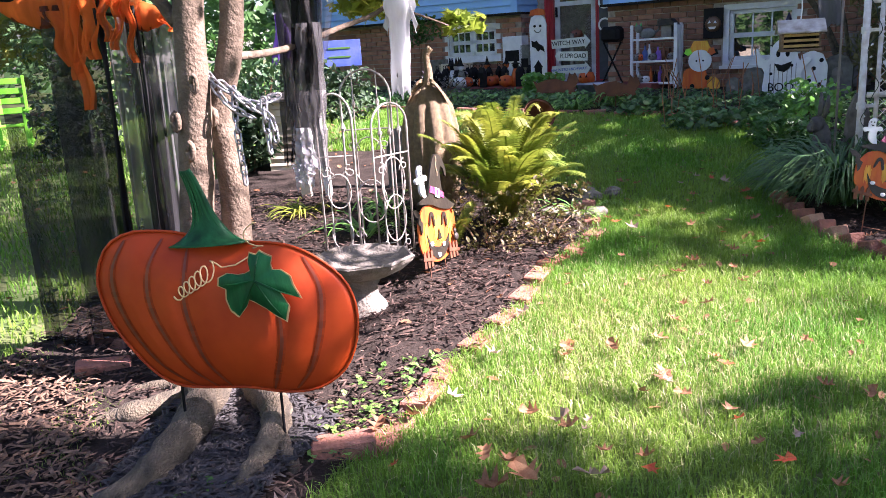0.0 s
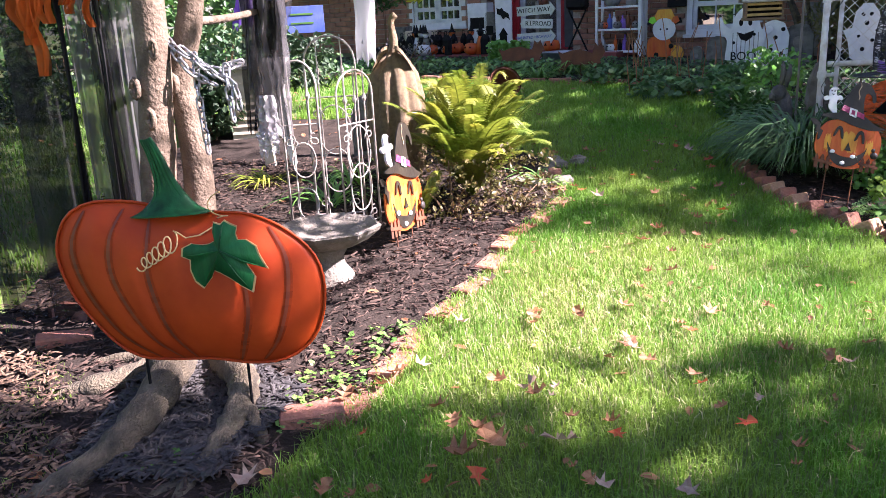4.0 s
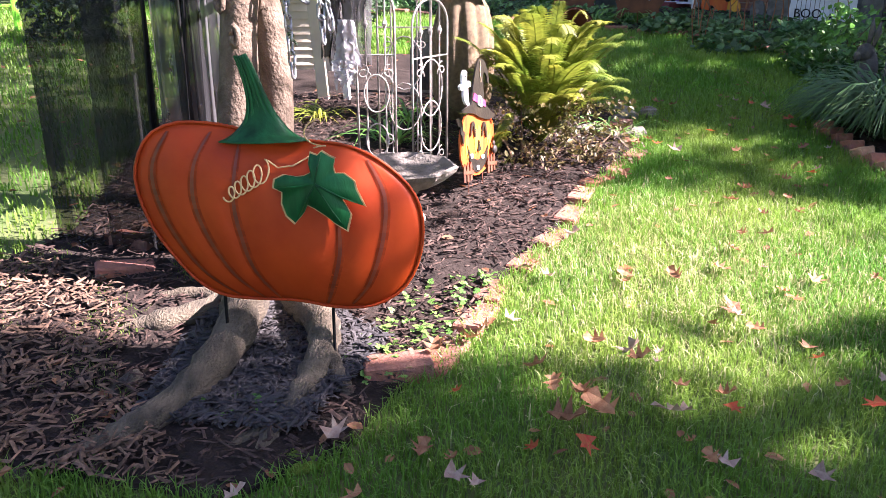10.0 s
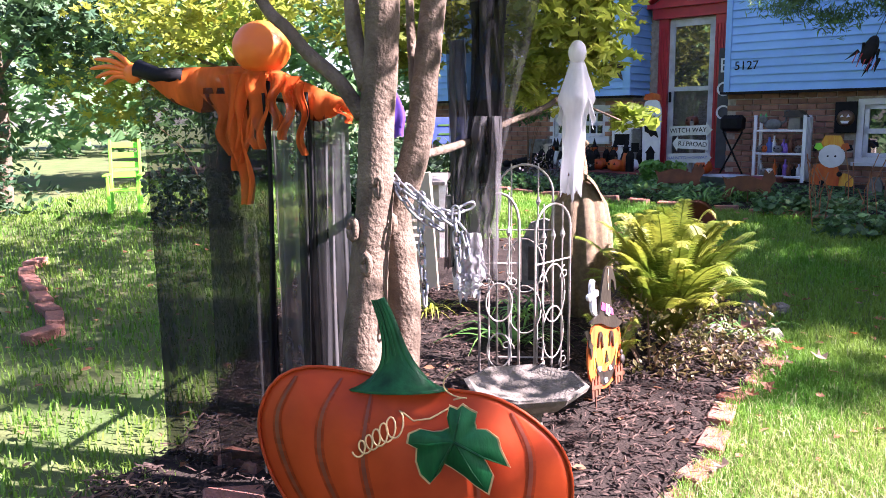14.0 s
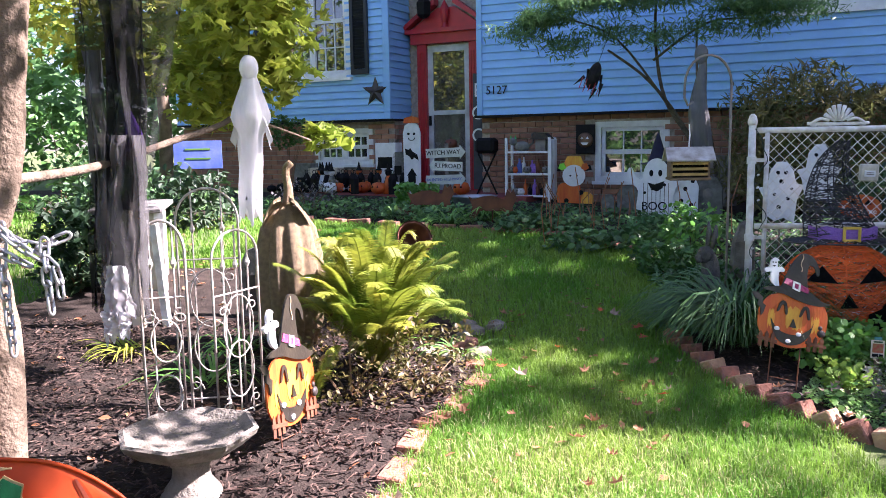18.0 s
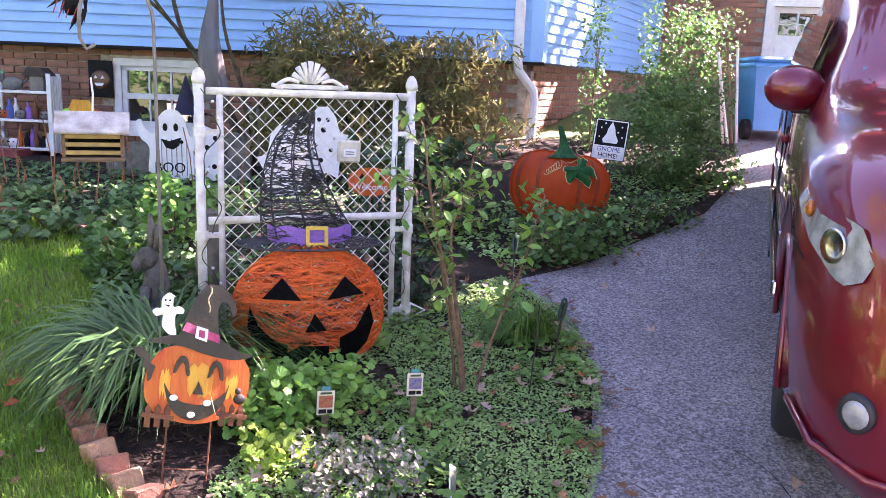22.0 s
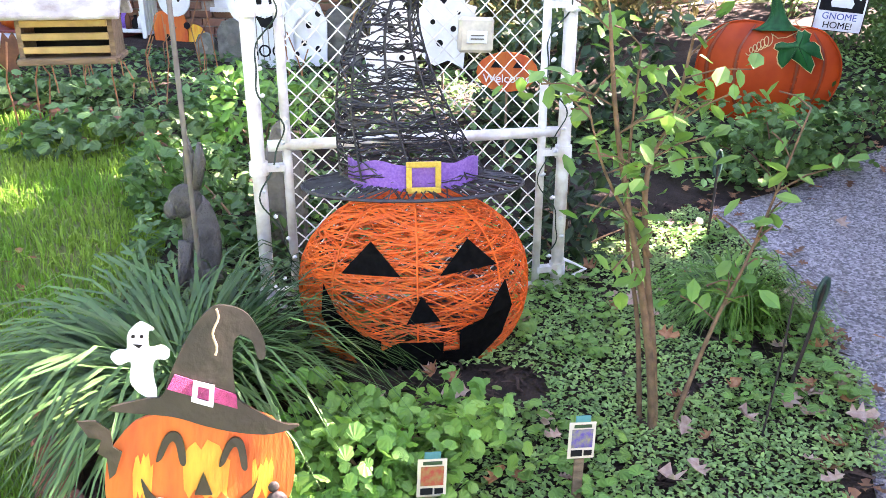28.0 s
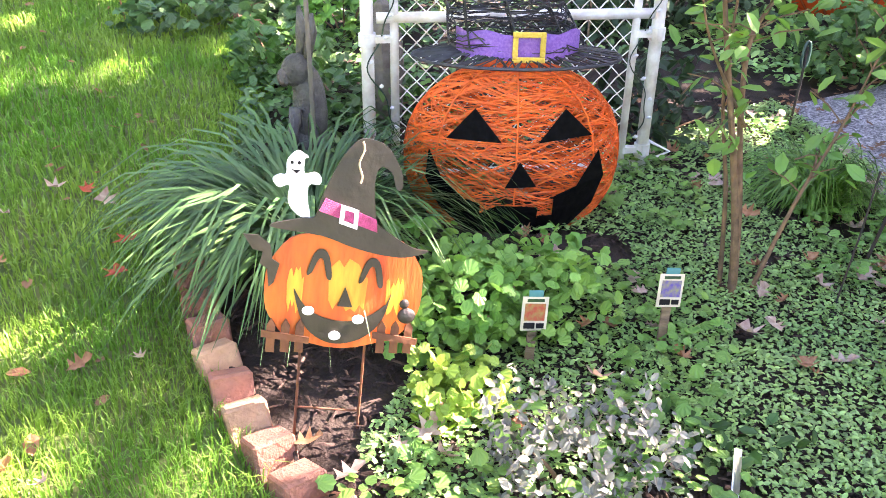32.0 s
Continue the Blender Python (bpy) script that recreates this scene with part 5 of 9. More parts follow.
    pl("smile", [(-0.128, 0.258), (-0.11, 0.257), (-0.117, 0.25)], 0.001, -0.0108, M_BLACK, g)
    pl("bat", [(-0.215, 0.12), (-0.185, 0.12), (-0.16, 0.1), (-0.155, 0.07), (-0.14, 0.06), (-0.15, 0.02), (-0.16, 0.01), (-0.165, 0.05), (-0.18, 0.06), (-0.175, 0.085), (-0.195, 0.09)], 0.005, -0.012, M_HATBROWN, None, "dark bat cut-out")
    for x0, sg in ((-0.12, 1), (0.115, -1)):
        for i, dx in enumerate((-0.03, 0.0, 0.03)):
            pl("picket", [(x0 + dx - 0.009, -0.135), (x0 + dx + 0.009, -0.137), (x0 + dx + 0.009, -0.075), (x0 + dx, -0.06), (x0 + dx - 0.009, -0.075)], 0.004, -0.012, M_RUST)
        pl("picket", [(x0 - 0.05, -0.1), (x0 + 0.05, -0.115), (x0 + 0.05, -0.1), (x0 - 0.05, -0.085)], 0.004, -0.016, M_RUST)
    sp = part("spider", Shape().ball(0.02 * k, pose(0.135 * k, -0.02, -0.045 * k), 12, 8, (1, 0.5, 0.9)), M_DARKIRON, ob, "dark spider", True)
    part("spider_head", Shape().ball(0.011 * k, pose(0.128 * k, -0.02, -0.018 * k), 10, 6, (1, 0.5, 1)), M_DARKIRON, sp, smooth=True)
    for x in (-0.085, 0.055):
        part("stake", Shape().tube([(x * k, 0.006, -0.1 * k), (x * k, 0.006, -ground_z - 0.04)], 0.003, 6), M_RUST, ob)
    part("stake", Shape().tube([(-0.085 * k, 0.008, -ground_z + 0.04), (0.055 * k, 0.008, -ground_z + 0.03)], 0.0025, 6), M_RUST, ob)
    return ob


witch_board(pose(2.612, 4.03, 0.75, -10, 8, -3), 0.94, 0.30)
witch_board(pose(0.42, 3.55, 0.645, -4, 3, 70), 1.1, 0.22)

# ---- big twine pumpkin with the black twine hat ----
big = thing("twine_pumpkin", "large orange twine jack-o-lantern with a black wire witch hat", "garden figure", pose(3.235, 4.80, 0.71, 0, 0, -14))
RX, RY, RZ = 0.325, 0.15, 0.29
rs = random.Random(5)


def on(a, b, k=1.0):
    """Point on the flattened ball by two angles."""
    return Vector((RX * k * math.cos(b) * math.sin(a), -RY * k * math.cos(b) * math.cos(a), RZ * k * math.copysign(abs(math.sin(b)) ** 0.9, b)))


for a in lerp(-math.pi, math.pi, 9)[:-1]:
    part("hoop", Shape().tube([on(a, b) for b in lerp(-1.5, 1.5, 16)], 0.003, 5), M_ORANGEWIRE, big)
for layer in range(6):
    st = Shape()
    for i in range(270):
        a0, b0 = rs.uniform(-math.pi, math.pi), rs.uniform(-1.45, 1.45)
        da = rs.choice((-1, 1)) * rs.uniform(0.5, 1.3)
        db = rs.uniform(-0.55, 0.55)
        st.tube([on(a0 + da * t, max(-1.5, min(1.5, b0 + db * t)), 0.985 + 0.012 * math.sin(t * 3)) for t in lerp(0, 1, 6)], 0.0018, 3, False)
    tagged(part("twine", st, M_ORANGEWIRE, big, "orange twine winding"), kind="stuff")


def felt(name, pts):
    s = Shape()
    v = []
    for x, z in pts:
        q = max(0.0, 1 - (x / RX) ** 2 - (z / RZ) ** 2)
        v.append((x, -RY * q ** 0.42 - 0.014, z))
    k = len(v)
    c = (sum(p[0] for p in pts) / k, sum(p[1] for p in pts) / k)
    s.add(v + [(x, y + 0.004, z) for x, y, z in v], [tuple(range(k)), tuple(range(2 * k - 1, k - 1, -1))] + [(i, i + k, (i + 1) % k + k, (i + 1) % k) for i in range(k)])
    part(name, s, M_FELT, big, "black felt cut-out")


felt("eye", [(-0.2, 0.095), (-0.045, 0.09), (-0.12, 0.18)])
felt("eye", [(0.06, 0.09), (0.215, 0.105), (0.135, 0.18)])
felt("nose", [(-0.03, -0.045), (0.06, -0.04), (0.01, 0.035)])
felt("mouth", [(-0.25, 0.06), (-0.215, -0.02), (-0.15, -0.085), (-0.1, -0.1), (-0.1, -0.135), (-0.05, -0.135), (-0.05, -0.105), (-0.05, -0.24), (-0.14, -0.2), (-0.22, -0.12), (-0.26, -0.03)])
felt("mouth", [(-0.05, -0.105), (0.07, -0.11), (0.07, -0.24), (-0.05, -0.24)])
felt("mouth", [(0.07, -0.14), (0.115, -0.14), (0.115, -0.075), (0.18, -0.045), (0.24, 0.06), (0.262, -0.02), (0.235, -0.11), (0.16, -0.2), (0.07, -0.24)])
hat = part("hat", Shape().tube([(0.3 * math.cos(a), 0.16 * math.sin(a), 0.30) for a in lerp(0, 2 * math.pi, 33)], 0.005, 5), M_BLACKWIRE, big, "black twine witch hat")
st = Shape()
for i in range(150):
    a = i * 2 * math.pi / 150 + rs.uniform(-0.05, 0.05)
    b = a + rs.uniform(-0.35, 0.35)
    st.tube([(0.15 * math.cos(a), 0.09 * math.sin(a), 0.325), (0.3 * math.cos(b), 0.16 * math.sin(b), 0.30 + rs.uniform(-0.006, 0.006))], 0.0022, 3, False)
part("brim", st, M_BLACKWIRE, hat)


def cone(t, a, k=1.0):
    r = (0.165 * (1 - t) ** 0.85 + 0.03) * k
    bend = -0.07 * math.sin(t * 2.6) + 0.10 * max(0, t - 0.75)
    return Vector((r * math.cos(a) + bend, r * 0.55 * math.sin(a), 0.33 + 0.53 * t - 0.10 * max(0, t - 0.85)))


for i in range(8):
    a = i * math.pi / 4
    part("hoop", Shape().tube([cone(t, a) for t in lerp(0, 1, 14)], 0.003, 5), M_BLACKWIRE, hat)
for layer in range(2):
    st = Shape()
    for i in range(120):
        t0, a0, da = rs.uniform(0.0, 1.0) ** 1.3, rs.uniform(0, 6.28), rs.uniform(0.9, 2.4)
        st.tube([cone(min(1, max(0, t0 + u * rs.uniform(-0.05, 0.05))), a0 + da * u, 1.01) for u in lerp(0, 1, 7)], 0.0022, 3, False)
    tagged(part("twine", st, M_BLACKWIRE, hat), kind="stuff")
band = Shape().grid(20, 2, lambda i, j: (0.175 * math.cos(math.pi + math.pi * i), -0.005 - 0.105 * abs(math.sin(math.pi * i)), 0.315 + 0.07 * j + 0.006 * math.sin(i * 25)))
part("hat_band", band, M_PURPLE, hat, "purple glitter ribbon")
bk = Shape()
for x, z, w, h in ((0, 0.034, 0.09, 0.015), (0, -0.034, 0.09, 0.015), (-0.0375, 0, 0.015, 0.053), (0.0375, 0, 0.015, 0.053)):
    bk.box(w, 0.008, h, pose(0.02 + x, -0.12, 0.35 + z), 0.002)
part("buckle", bk, M_YELLOW, hat, "gold glitter buckle")

# ---- chain-link gate panel ----
gate = thing("chain_link_gate", "old white chain-link gate panel with chipped paint and a shell finial", "gate", pose(2.86, 5.13, 0.50, 0, 0, -6))
GW, GH = 0.95, 1.12
for x in (0, GW):
    part("post", Shape().tube([(x, 0, -0.12), (x, 0, GH + 0.03)], 0.021, 10), M_CHIPPED, gate, smooth=True)
    part("post_cap", Shape().lathe([(0.025, 0), (0.03, 0.02), (0.022, 0.05), (0.008, 0.065)], 10, pose(x, 0, GH + 0.03)), M_CHIPPED, gate, smooth=True)
for x in (0.085, GW - 0.075):
    part("upright", Shape().tube([(x, 0, 0.04), (x, 0, GH)], 0.014, 8), M_CHIPPED, gate, smooth=True)
for z in (GH, 0.565, 0.04):
    part("rail", Shape().tube([(0.03, 0, z), (GW - 0.02, 0, z)], 0.017, 10), M_CHIPPED, gate, smooth=True)
for x in (0, GW):
    for z in (0.5, 0.1, 0.95):
        part("hinge_band", Shape().lathe([(0.028, -0.02), (0.028, 0.02)], 10, pose(x, 0, z)).box(0.07, 0.03, 0.02, pose(x + (0.04 if x == 0 else -0.04), 0, z)), M_CHIPPED, gate)
part("latch", Shape().tube([(GW + 0.02, 0, 0.13), (GW + 0.1, -0.01, 0.09), (GW + 0.02, 0, 0.05)], 0.006, 6), M_CHIPPED, gate)
p = 0.062
wires = []
for sg in (1, -1):
    for i in range(-20, 20):
        x0 = 0.1 + i * p
        a, b = None, None
        z0, z1 = 0.06, GH - 0.02
        xa, xb = (x0, x0 + (z1 - z0)) if sg > 0 else (x0 + (z1 - z0), x0)
        lo, hi = 0.1, GW - 0.09
        d = (xb - xa)
        t0, t1 = sorted(((lo - xa) / d, (hi - xa) / d))
        t0, t1 = max(0, t0), min(1, t1)
        if t1 - t0 < 0.02:
            continue
        pts = []
        k = max(2, int((t1 - t0) * (z1 - z0) / p * 2) + 1)
        for j, t in enumerate(lerp(t0, t1, k)):
            pts.append((xa + d * t, 0.004 * (1 if j % 2 else -1) * sg, z0 + (z1 - z0) * t))
        wires.append(Shape().tube(pts, 0.0024, 4))
for w in wires:
    part("wire", w, M_CHIPPED, gate)
fin = part("finial", Shape().box(0.3, 0.012, 0.02, pose(GW / 2, 0, GH + 0.03), 0.004), M_CHIPPED, gate, "cast white shell finial")
for i in range(7):
    a = radians(-66 + 22 * i)
    part("shell_rib", Shape().tube([(GW / 2 + 0.02 * math.sin(a), -0.002, GH + 0.045), (GW / 2 + 0.085 * math.sin(a), -0.008, GH + 0.045 + 0.095 * math.cos(a))], [0.006, 0.013], 8), M_CHIPPED, fin, smooth=True)
for sg in (-1, 1):
    part("scroll", Shape().tube(curve([(GW / 2 + sg * 0.05, 0, GH + 0.05), (GW / 2 + sg * 0.1, 0, GH + 0.06), (GW / 2 + sg * 0.15, 0, GH + 0.03), (GW / 2 + sg * 0.12, 0, GH + 0.025), (GW / 2 + sg * 0.17, 0, GH + 0.035)], 5), 0.009, 7), M_CHIPPED, fin, smooth=True)
box = thing("sensor_box", "cream plastic yard sign box wired to the gate", "plastic box", pose(3.50, 5.035, 1.37, 0, 2, -6))
part("case", Shape().box(0.105, 0.03, 0.1, None, 0.008), mat("cream_plastic", (0.62, 0.58, 0.47), None, 0.5, 20), box)
part("panel", Shape().box(0.06, 0.006, 0.035, pose(0, -0.0175, -0.005), 0.001), M_WHITE, box)
for z in (0.0, -0.01):
    part("text_bar", Shape().box(0.04, 0.002, 0.004, pose(0, -0.022, z)), M_GREYWOOD, box)
# string lights on dark green flex
lights = thing("string_lights", "string of small lights on green flex along the gate", "string lights", pose(2.86, 5.13, 0.5, 0, 0, -6))
for x0, sg in ((0.04, 1), (GW - 0.05, -1)):
    ln = [(x0 + 0.035 * math.sin(t * 17) + 0.01 * math.sin(t * 41), -0.03 + 0.02 * math.cos(t * 17), 0.15 + 0.98 * t) for t in lerp(0, 1, 70)]
    part("flex", Shape().tube(ln, 0.0025, 4), mat("green_flex", (0.02, 0.05, 0.03), None, 0.5, 20), lights)
    for q in ln[::5]:
        part("bulb", Shape().lathe([(0.004, 0), (0.007, 0.012), (0.004, 0.02)], 6, pose(q[0] + 0.008, q[1] - 0.006, q[2], 60, 30)), M_WHITE, lights)


# ---- scarecrow with spread arms and black gauze ----
crow = thing("scarecrow", "orange balloon-headed scarecrow with spread arms and hanging black gauze", "scarecrow", pose(-0.7, 2.75, gz(-0.7, 2.75)))
CO = Vector((-0.7, 2.75, gz(-0.7, 2.75)))


def rel(x, y, z):
    return Vector((x, y, z)) - CO


part("pole", Shape().tube([rel(-0.68, 2.73, 0.3), rel(-0.66, 2.74, 1.74)], 0.008, 6), M_BLACK, crow)
part("crossbar", Shape().tube([rel(-1.1, 2.75, 1.75), rel(-0.38, 2.75, 1.64)], 0.007, 6), M_BLACK, crow)
part("head", Shape().ball(0.094, Matrix.Translation(rel(-0.68, 2.75, 1.845)), 24, 16, (1, 1, 0.92)), M_BALLOON, crow, "round orange balloon head", True)


def drape(fn, nx, nz, name, material, label=""):
    part(name, Shape().grid(nx, nz, fn), material, crow, label, True)


def curtain(x0, x1, z0, z1, w0, w1, y, amp, waves, ph=0.0, ragged=0.0):
    """Hanging cloth from the top edge, folded along its width, torn at its foot."""
    def fn(i, j):
        t = i
        top = z0 + (z1 - z0) * t
        foot = w0 + (w1 - w0) * t + ragged * noise.noise((t * 9, ph, 4))
        x = x0 + (x1 - x0) * t + 0.012 * math.sin(j * 3 + t * 11 + ph) * j
        return rel(x, y + amp * (0.4 + j) * (math.sin(t * waves + ph) + 0.5 * math.sin(t * waves * 2.3 + 1 + j)), top + (foot - top) * j)
    return fn


drape(curtain(-1.13, -0.67, 1.74, 1.74, 0.36, 0.42, 2.75, 0.018, 16, 0, 0.05), 60, 24, "gauze", M_BLACKCLOTH, "sheer black gauze")
drape(curtain(-0.9, -0.66, 1.72, 1.72, 0.40, 0.42, 2.72, 0.02, 12, 2, 0.05), 30, 20, "gauze", M_BLACKCLOTH, "sheer black gauze")
# Right-hand gauze takes a grey copy: its sunlit sheen is in the colour.
drape(curtain(-0.68, -0.40, 1.72, 1.62, 0.42, 0.74, 2.78, 0.022, 22, 1, 0.06), 50, 24, "gauze", M_GREY_LIT_CLOTH, "black gauze whose sunlit part is coloured grey")
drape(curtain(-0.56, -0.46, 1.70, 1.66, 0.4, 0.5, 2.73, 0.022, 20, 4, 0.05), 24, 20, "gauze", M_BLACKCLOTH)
# Black tubes drawn for the dark lines of the folds.
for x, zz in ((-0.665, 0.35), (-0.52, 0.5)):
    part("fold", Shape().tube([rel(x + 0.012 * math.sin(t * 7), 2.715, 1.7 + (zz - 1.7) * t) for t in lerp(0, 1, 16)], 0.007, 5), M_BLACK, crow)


def sleeve(a, b, r0, r1, hang, name="sleeve"):
    a, b = Vector(a), Vector(b)

    def fn(i, j):
        p = a + (b - a) * i
        w = hang * (0.35 + 0.65 * math.sin(math.pi * min(1, i * 1.15))) * (1 + 0.25 * noise.noise((i * 7, 2, r0 * 90)))
        ang = math.pi * 2 * j
        return rel(p.x, p.y + (r0 + (r1 - r0) * i) * math.sin(ang) + 0.006 * math.sin(i * 40), p.z + 0.03 - (0.5 - 0.5 * math.cos(ang)) * w)
    drape(fn, 22, 12, name, M_ORANGECLOTH, "torn orange gauze sleeve")


sleeve((-1.09, 2.75, 1.76), (-0.66, 2.75, 1.76), 0.02, 0.04, 0.15)
sleeve((-0.66, 2.75, 1.76), (-0.36, 2.73, 1.63), 0.04, 0.02, 0.11)
for x0, z0, x1, z1, w in ((-0.77, 1.76, -0.73, 1.34, 0.05), (-0.82, 1.7, -0.78, 1.5, 0.05), (-0.72, 1.76, -0.75, 1.45, 0.05), (-0.56, 1.75, -0.59, 1.55, 0.03), (-0.53, 1.73, -0.525, 1.5, 0.022), (-0.62, 1.76, -0.62, 1.58, 0.035), (-0.42, 1.66, -0.36, 1.6, 0.02), (-0.69, 1.77, -0.68, 1.52, 0.06)):
    fn = lambda i, j, x0=x0, z0=z0, x1=x1, z1=z1, w=w: rel(x0 + (x1 - x0) * j + w * (i - 0.5) * (1 - 0.72 * j) * 2 + 0.012 * math.sin(j * 9 + x0 * 40), 2.70 + 0.018 * math.sin(i * 9 + j * 5), z0 + (z1 - z0) * j)
    drape(fn, 8, 18, "tatter", M_ORANGECLOTH)
part("glove", Shape().tube([rel(-1.13, 2.74, 1.79), rel(-1.05, 2.74, 1.765), rel(-0.96, 2.74, 1.765)], [0.032, 0.026, 0.024], 8), M_BLACK, crow, "black cuff", True)
palm = part("palm", Shape().ball(0.035, Matrix.Translation(rel(-1.15, 2.74, 1.775)), 10, 8, (1, 0.5, 1)), M_BALLOON, crow, "orange rubber skeleton hand", True)
for k, (dx, dz) in enumerate(((-0.08, 0.075), (-0.14, 0.05), (-0.16, 0.018), (-0.14, -0.012), (-0.11, -0.035))):
    part("finger", Shape().tube(curve([(-0.0, 0, 0.01 * (2 - k)), (dx * 0.5, -0.005, dz * 0.6 + 0.012), (dx, 0, dz)], 4), [0.011, 0.01, 0.009, 0.01, 0.009, 0.008, 0.007, 0.006, 0.003], 6), M_BALLOON, palm, smooth=True, m=Matrix.Translation(rel(-1.15, 2.74, 1.775)))

# ---- hanging figures ----
def hung(name, label, cx, cy, top, foot, w, material, second=None, seed=1):
    ob = thing(name, label, "hanging decoration", pose(cx, cy, foot))
    H = top - foot

    def fn(i, j):
        ang = 2 * math.pi * i
        r = w * (0.35 + 0.65 * min(1, j * 1.6)) * (1 + 0.22 * math.sin(ang * 5 + seed) * j)
        z = H * (1 - j) + (0.06 * noise.noise((i * 14, seed, 2)) if j > 0.85 else 0)
        return (r * math.cos(ang) + 0.02 * math.sin(j * 6 + seed), r * 0.6 * math.sin(ang), z)
    part("cloth", Shape().grid(40, 22, fn), material, ob, smooth=True)
    return ob


dark = thing("hanging_ghoul", "ragged black and grey gauze figure hanging from a branch", "hanging decoration", pose(0, 3.2, 1.0))


def veil(name, rows, y, folds, amp, material, label="", ragged=0.04):
    """Hanging cloth through rows of (height, left edge, right edge), folded along its width."""
    rows = sorted(rows, reverse=True)
    hs = [r[0] for r in rows][::-1]

    def fn(i, j):
        z = rows[0][0] + (rows[-1][0] - rows[0][0]) * j
        a = float(np.interp(z, hs, [r[1] for r in rows][::-1]))
        b = float(np.interp(z, hs, [r[2] for r in rows][::-1]))
        crease = math.sin(i * folds + 2.2 * noise.noise((i * 3, j * 3, folds)))
        x = a + (b - a) * i + 0.008 * noise.noise((i * 4, j * 7, folds))
        tear = ragged * noise.noise((i * 9, folds, 4)) if j > 0.9 else 0
        return (x, y + amp * crease + 0.012 * noise.noise((i * 6, j * 9, 1)), z - 1.0 + tear)
    part(name, Shape().grid(36, 40, fn), material, dark, label, True)


veil("shroud", [(2.4, -0.2, 0.09), (1.9, -0.17, 0.05), (1.53, -0.155, 0.04), (1.25, -0.18, 0.01), (1.04, -0.185, -0.1)], 0.02, 24, 0.03, M_SHROUD, "black gauze shroud")
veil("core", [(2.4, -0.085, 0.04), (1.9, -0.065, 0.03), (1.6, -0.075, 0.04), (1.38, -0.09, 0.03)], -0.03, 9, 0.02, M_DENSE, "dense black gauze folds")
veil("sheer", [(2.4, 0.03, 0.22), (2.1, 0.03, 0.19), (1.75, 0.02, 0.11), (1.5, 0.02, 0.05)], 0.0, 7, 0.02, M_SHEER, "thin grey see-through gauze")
# Pale cloth paints in the sunlit edge of the dark shroud.
veil("back_strip", [(1.9, -0.17, -0.1), (1.6, -0.165, -0.09), (1.22, -0.165, -0.1)], 0.05, 11, 0.015, M_PALE_LIT_CLOTH, "torn shroud strip coloured pale as if sunlit", 0.08)
veil("lower_cloth", [(1.62, -0.075, 0.045), (1.35, -0.12, 0.045), (1.1, -0.12, 0.03), (1.02, -0.1, 0.03)], -0.045, 13, 0.026, M_GHOUL, "crumpled charred gauze")
veil("hem", [(1.2, -0.09, -0.025), (1.1, -0.1, -0.012), (1.03, -0.11, 0.0)], -0.075, 12, 0.012, M_PALE_LIT_CLOTH, "pale lace hem", 0.05)
veil("fringe", [(1.05, -0.115, -0.02), (0.96, -0.11, -0.03)], -0.078, 15, 0.012, M_WHITECLOTH, "white ragged fringe", 0.09)
ghost = thing("hanging_ghost", "white gauze ghost hanging from a maple twig", "hanging decoration", pose(0.27, 3.72, 1.30))
part("head", Shape().ball(0.042, pose(0.01, 0, 0.58), 14, 10, (0.9, 0.9, 1.2)), M_WHITECLOTH, ghost, smooth=True)


def gf(i, j):
    ang = 2 * math.pi * i
    r = 0.024 + 0.05 * min(1, j / 0.28) - 0.026 * min(1, max(0, (j - 0.3) / 0.12)) - 0.008 * j
    return (0.01 - 0.02 * j + r * math.cos(ang) * (1 + 0.2 * math.sin(ang * 5 + j * 2 + math.sin(j * 9))), r * 0.7 * math.sin(ang), 0.55 - 0.55 * j + (0.07 * noise.noise((i * 12, 5, 2)) if j > 0.9 else 0))


part("shroud", Shape().grid(32, 24, gf), M_WHITECLOTH, ghost, smooth=True)
for sg in (-1, 1):
    part("sleeve", Shape().grid(8, 8, lambda i, j: (0.01 + sg * (0.03 + 0.045 * j + 0.008 * math.sin(i * 6)), -0.02 + 0.03 * i, 0.45 - 0.13 * j - 0.06 * i * j)), M_WHITECLOTH, ghost, smooth=True)
part("cord", Shape().tube([(0.01, 0, 0.6), (0.02, 0, 0.75)], 0.002, 4), M_BLACK, ghost)
hung("hanging_cloth", "purple gauze rag hanging near the porch", -1.9, 8.6, 1.95, 1.45, 0.1, M_PURPLECLOTH, seed=5)


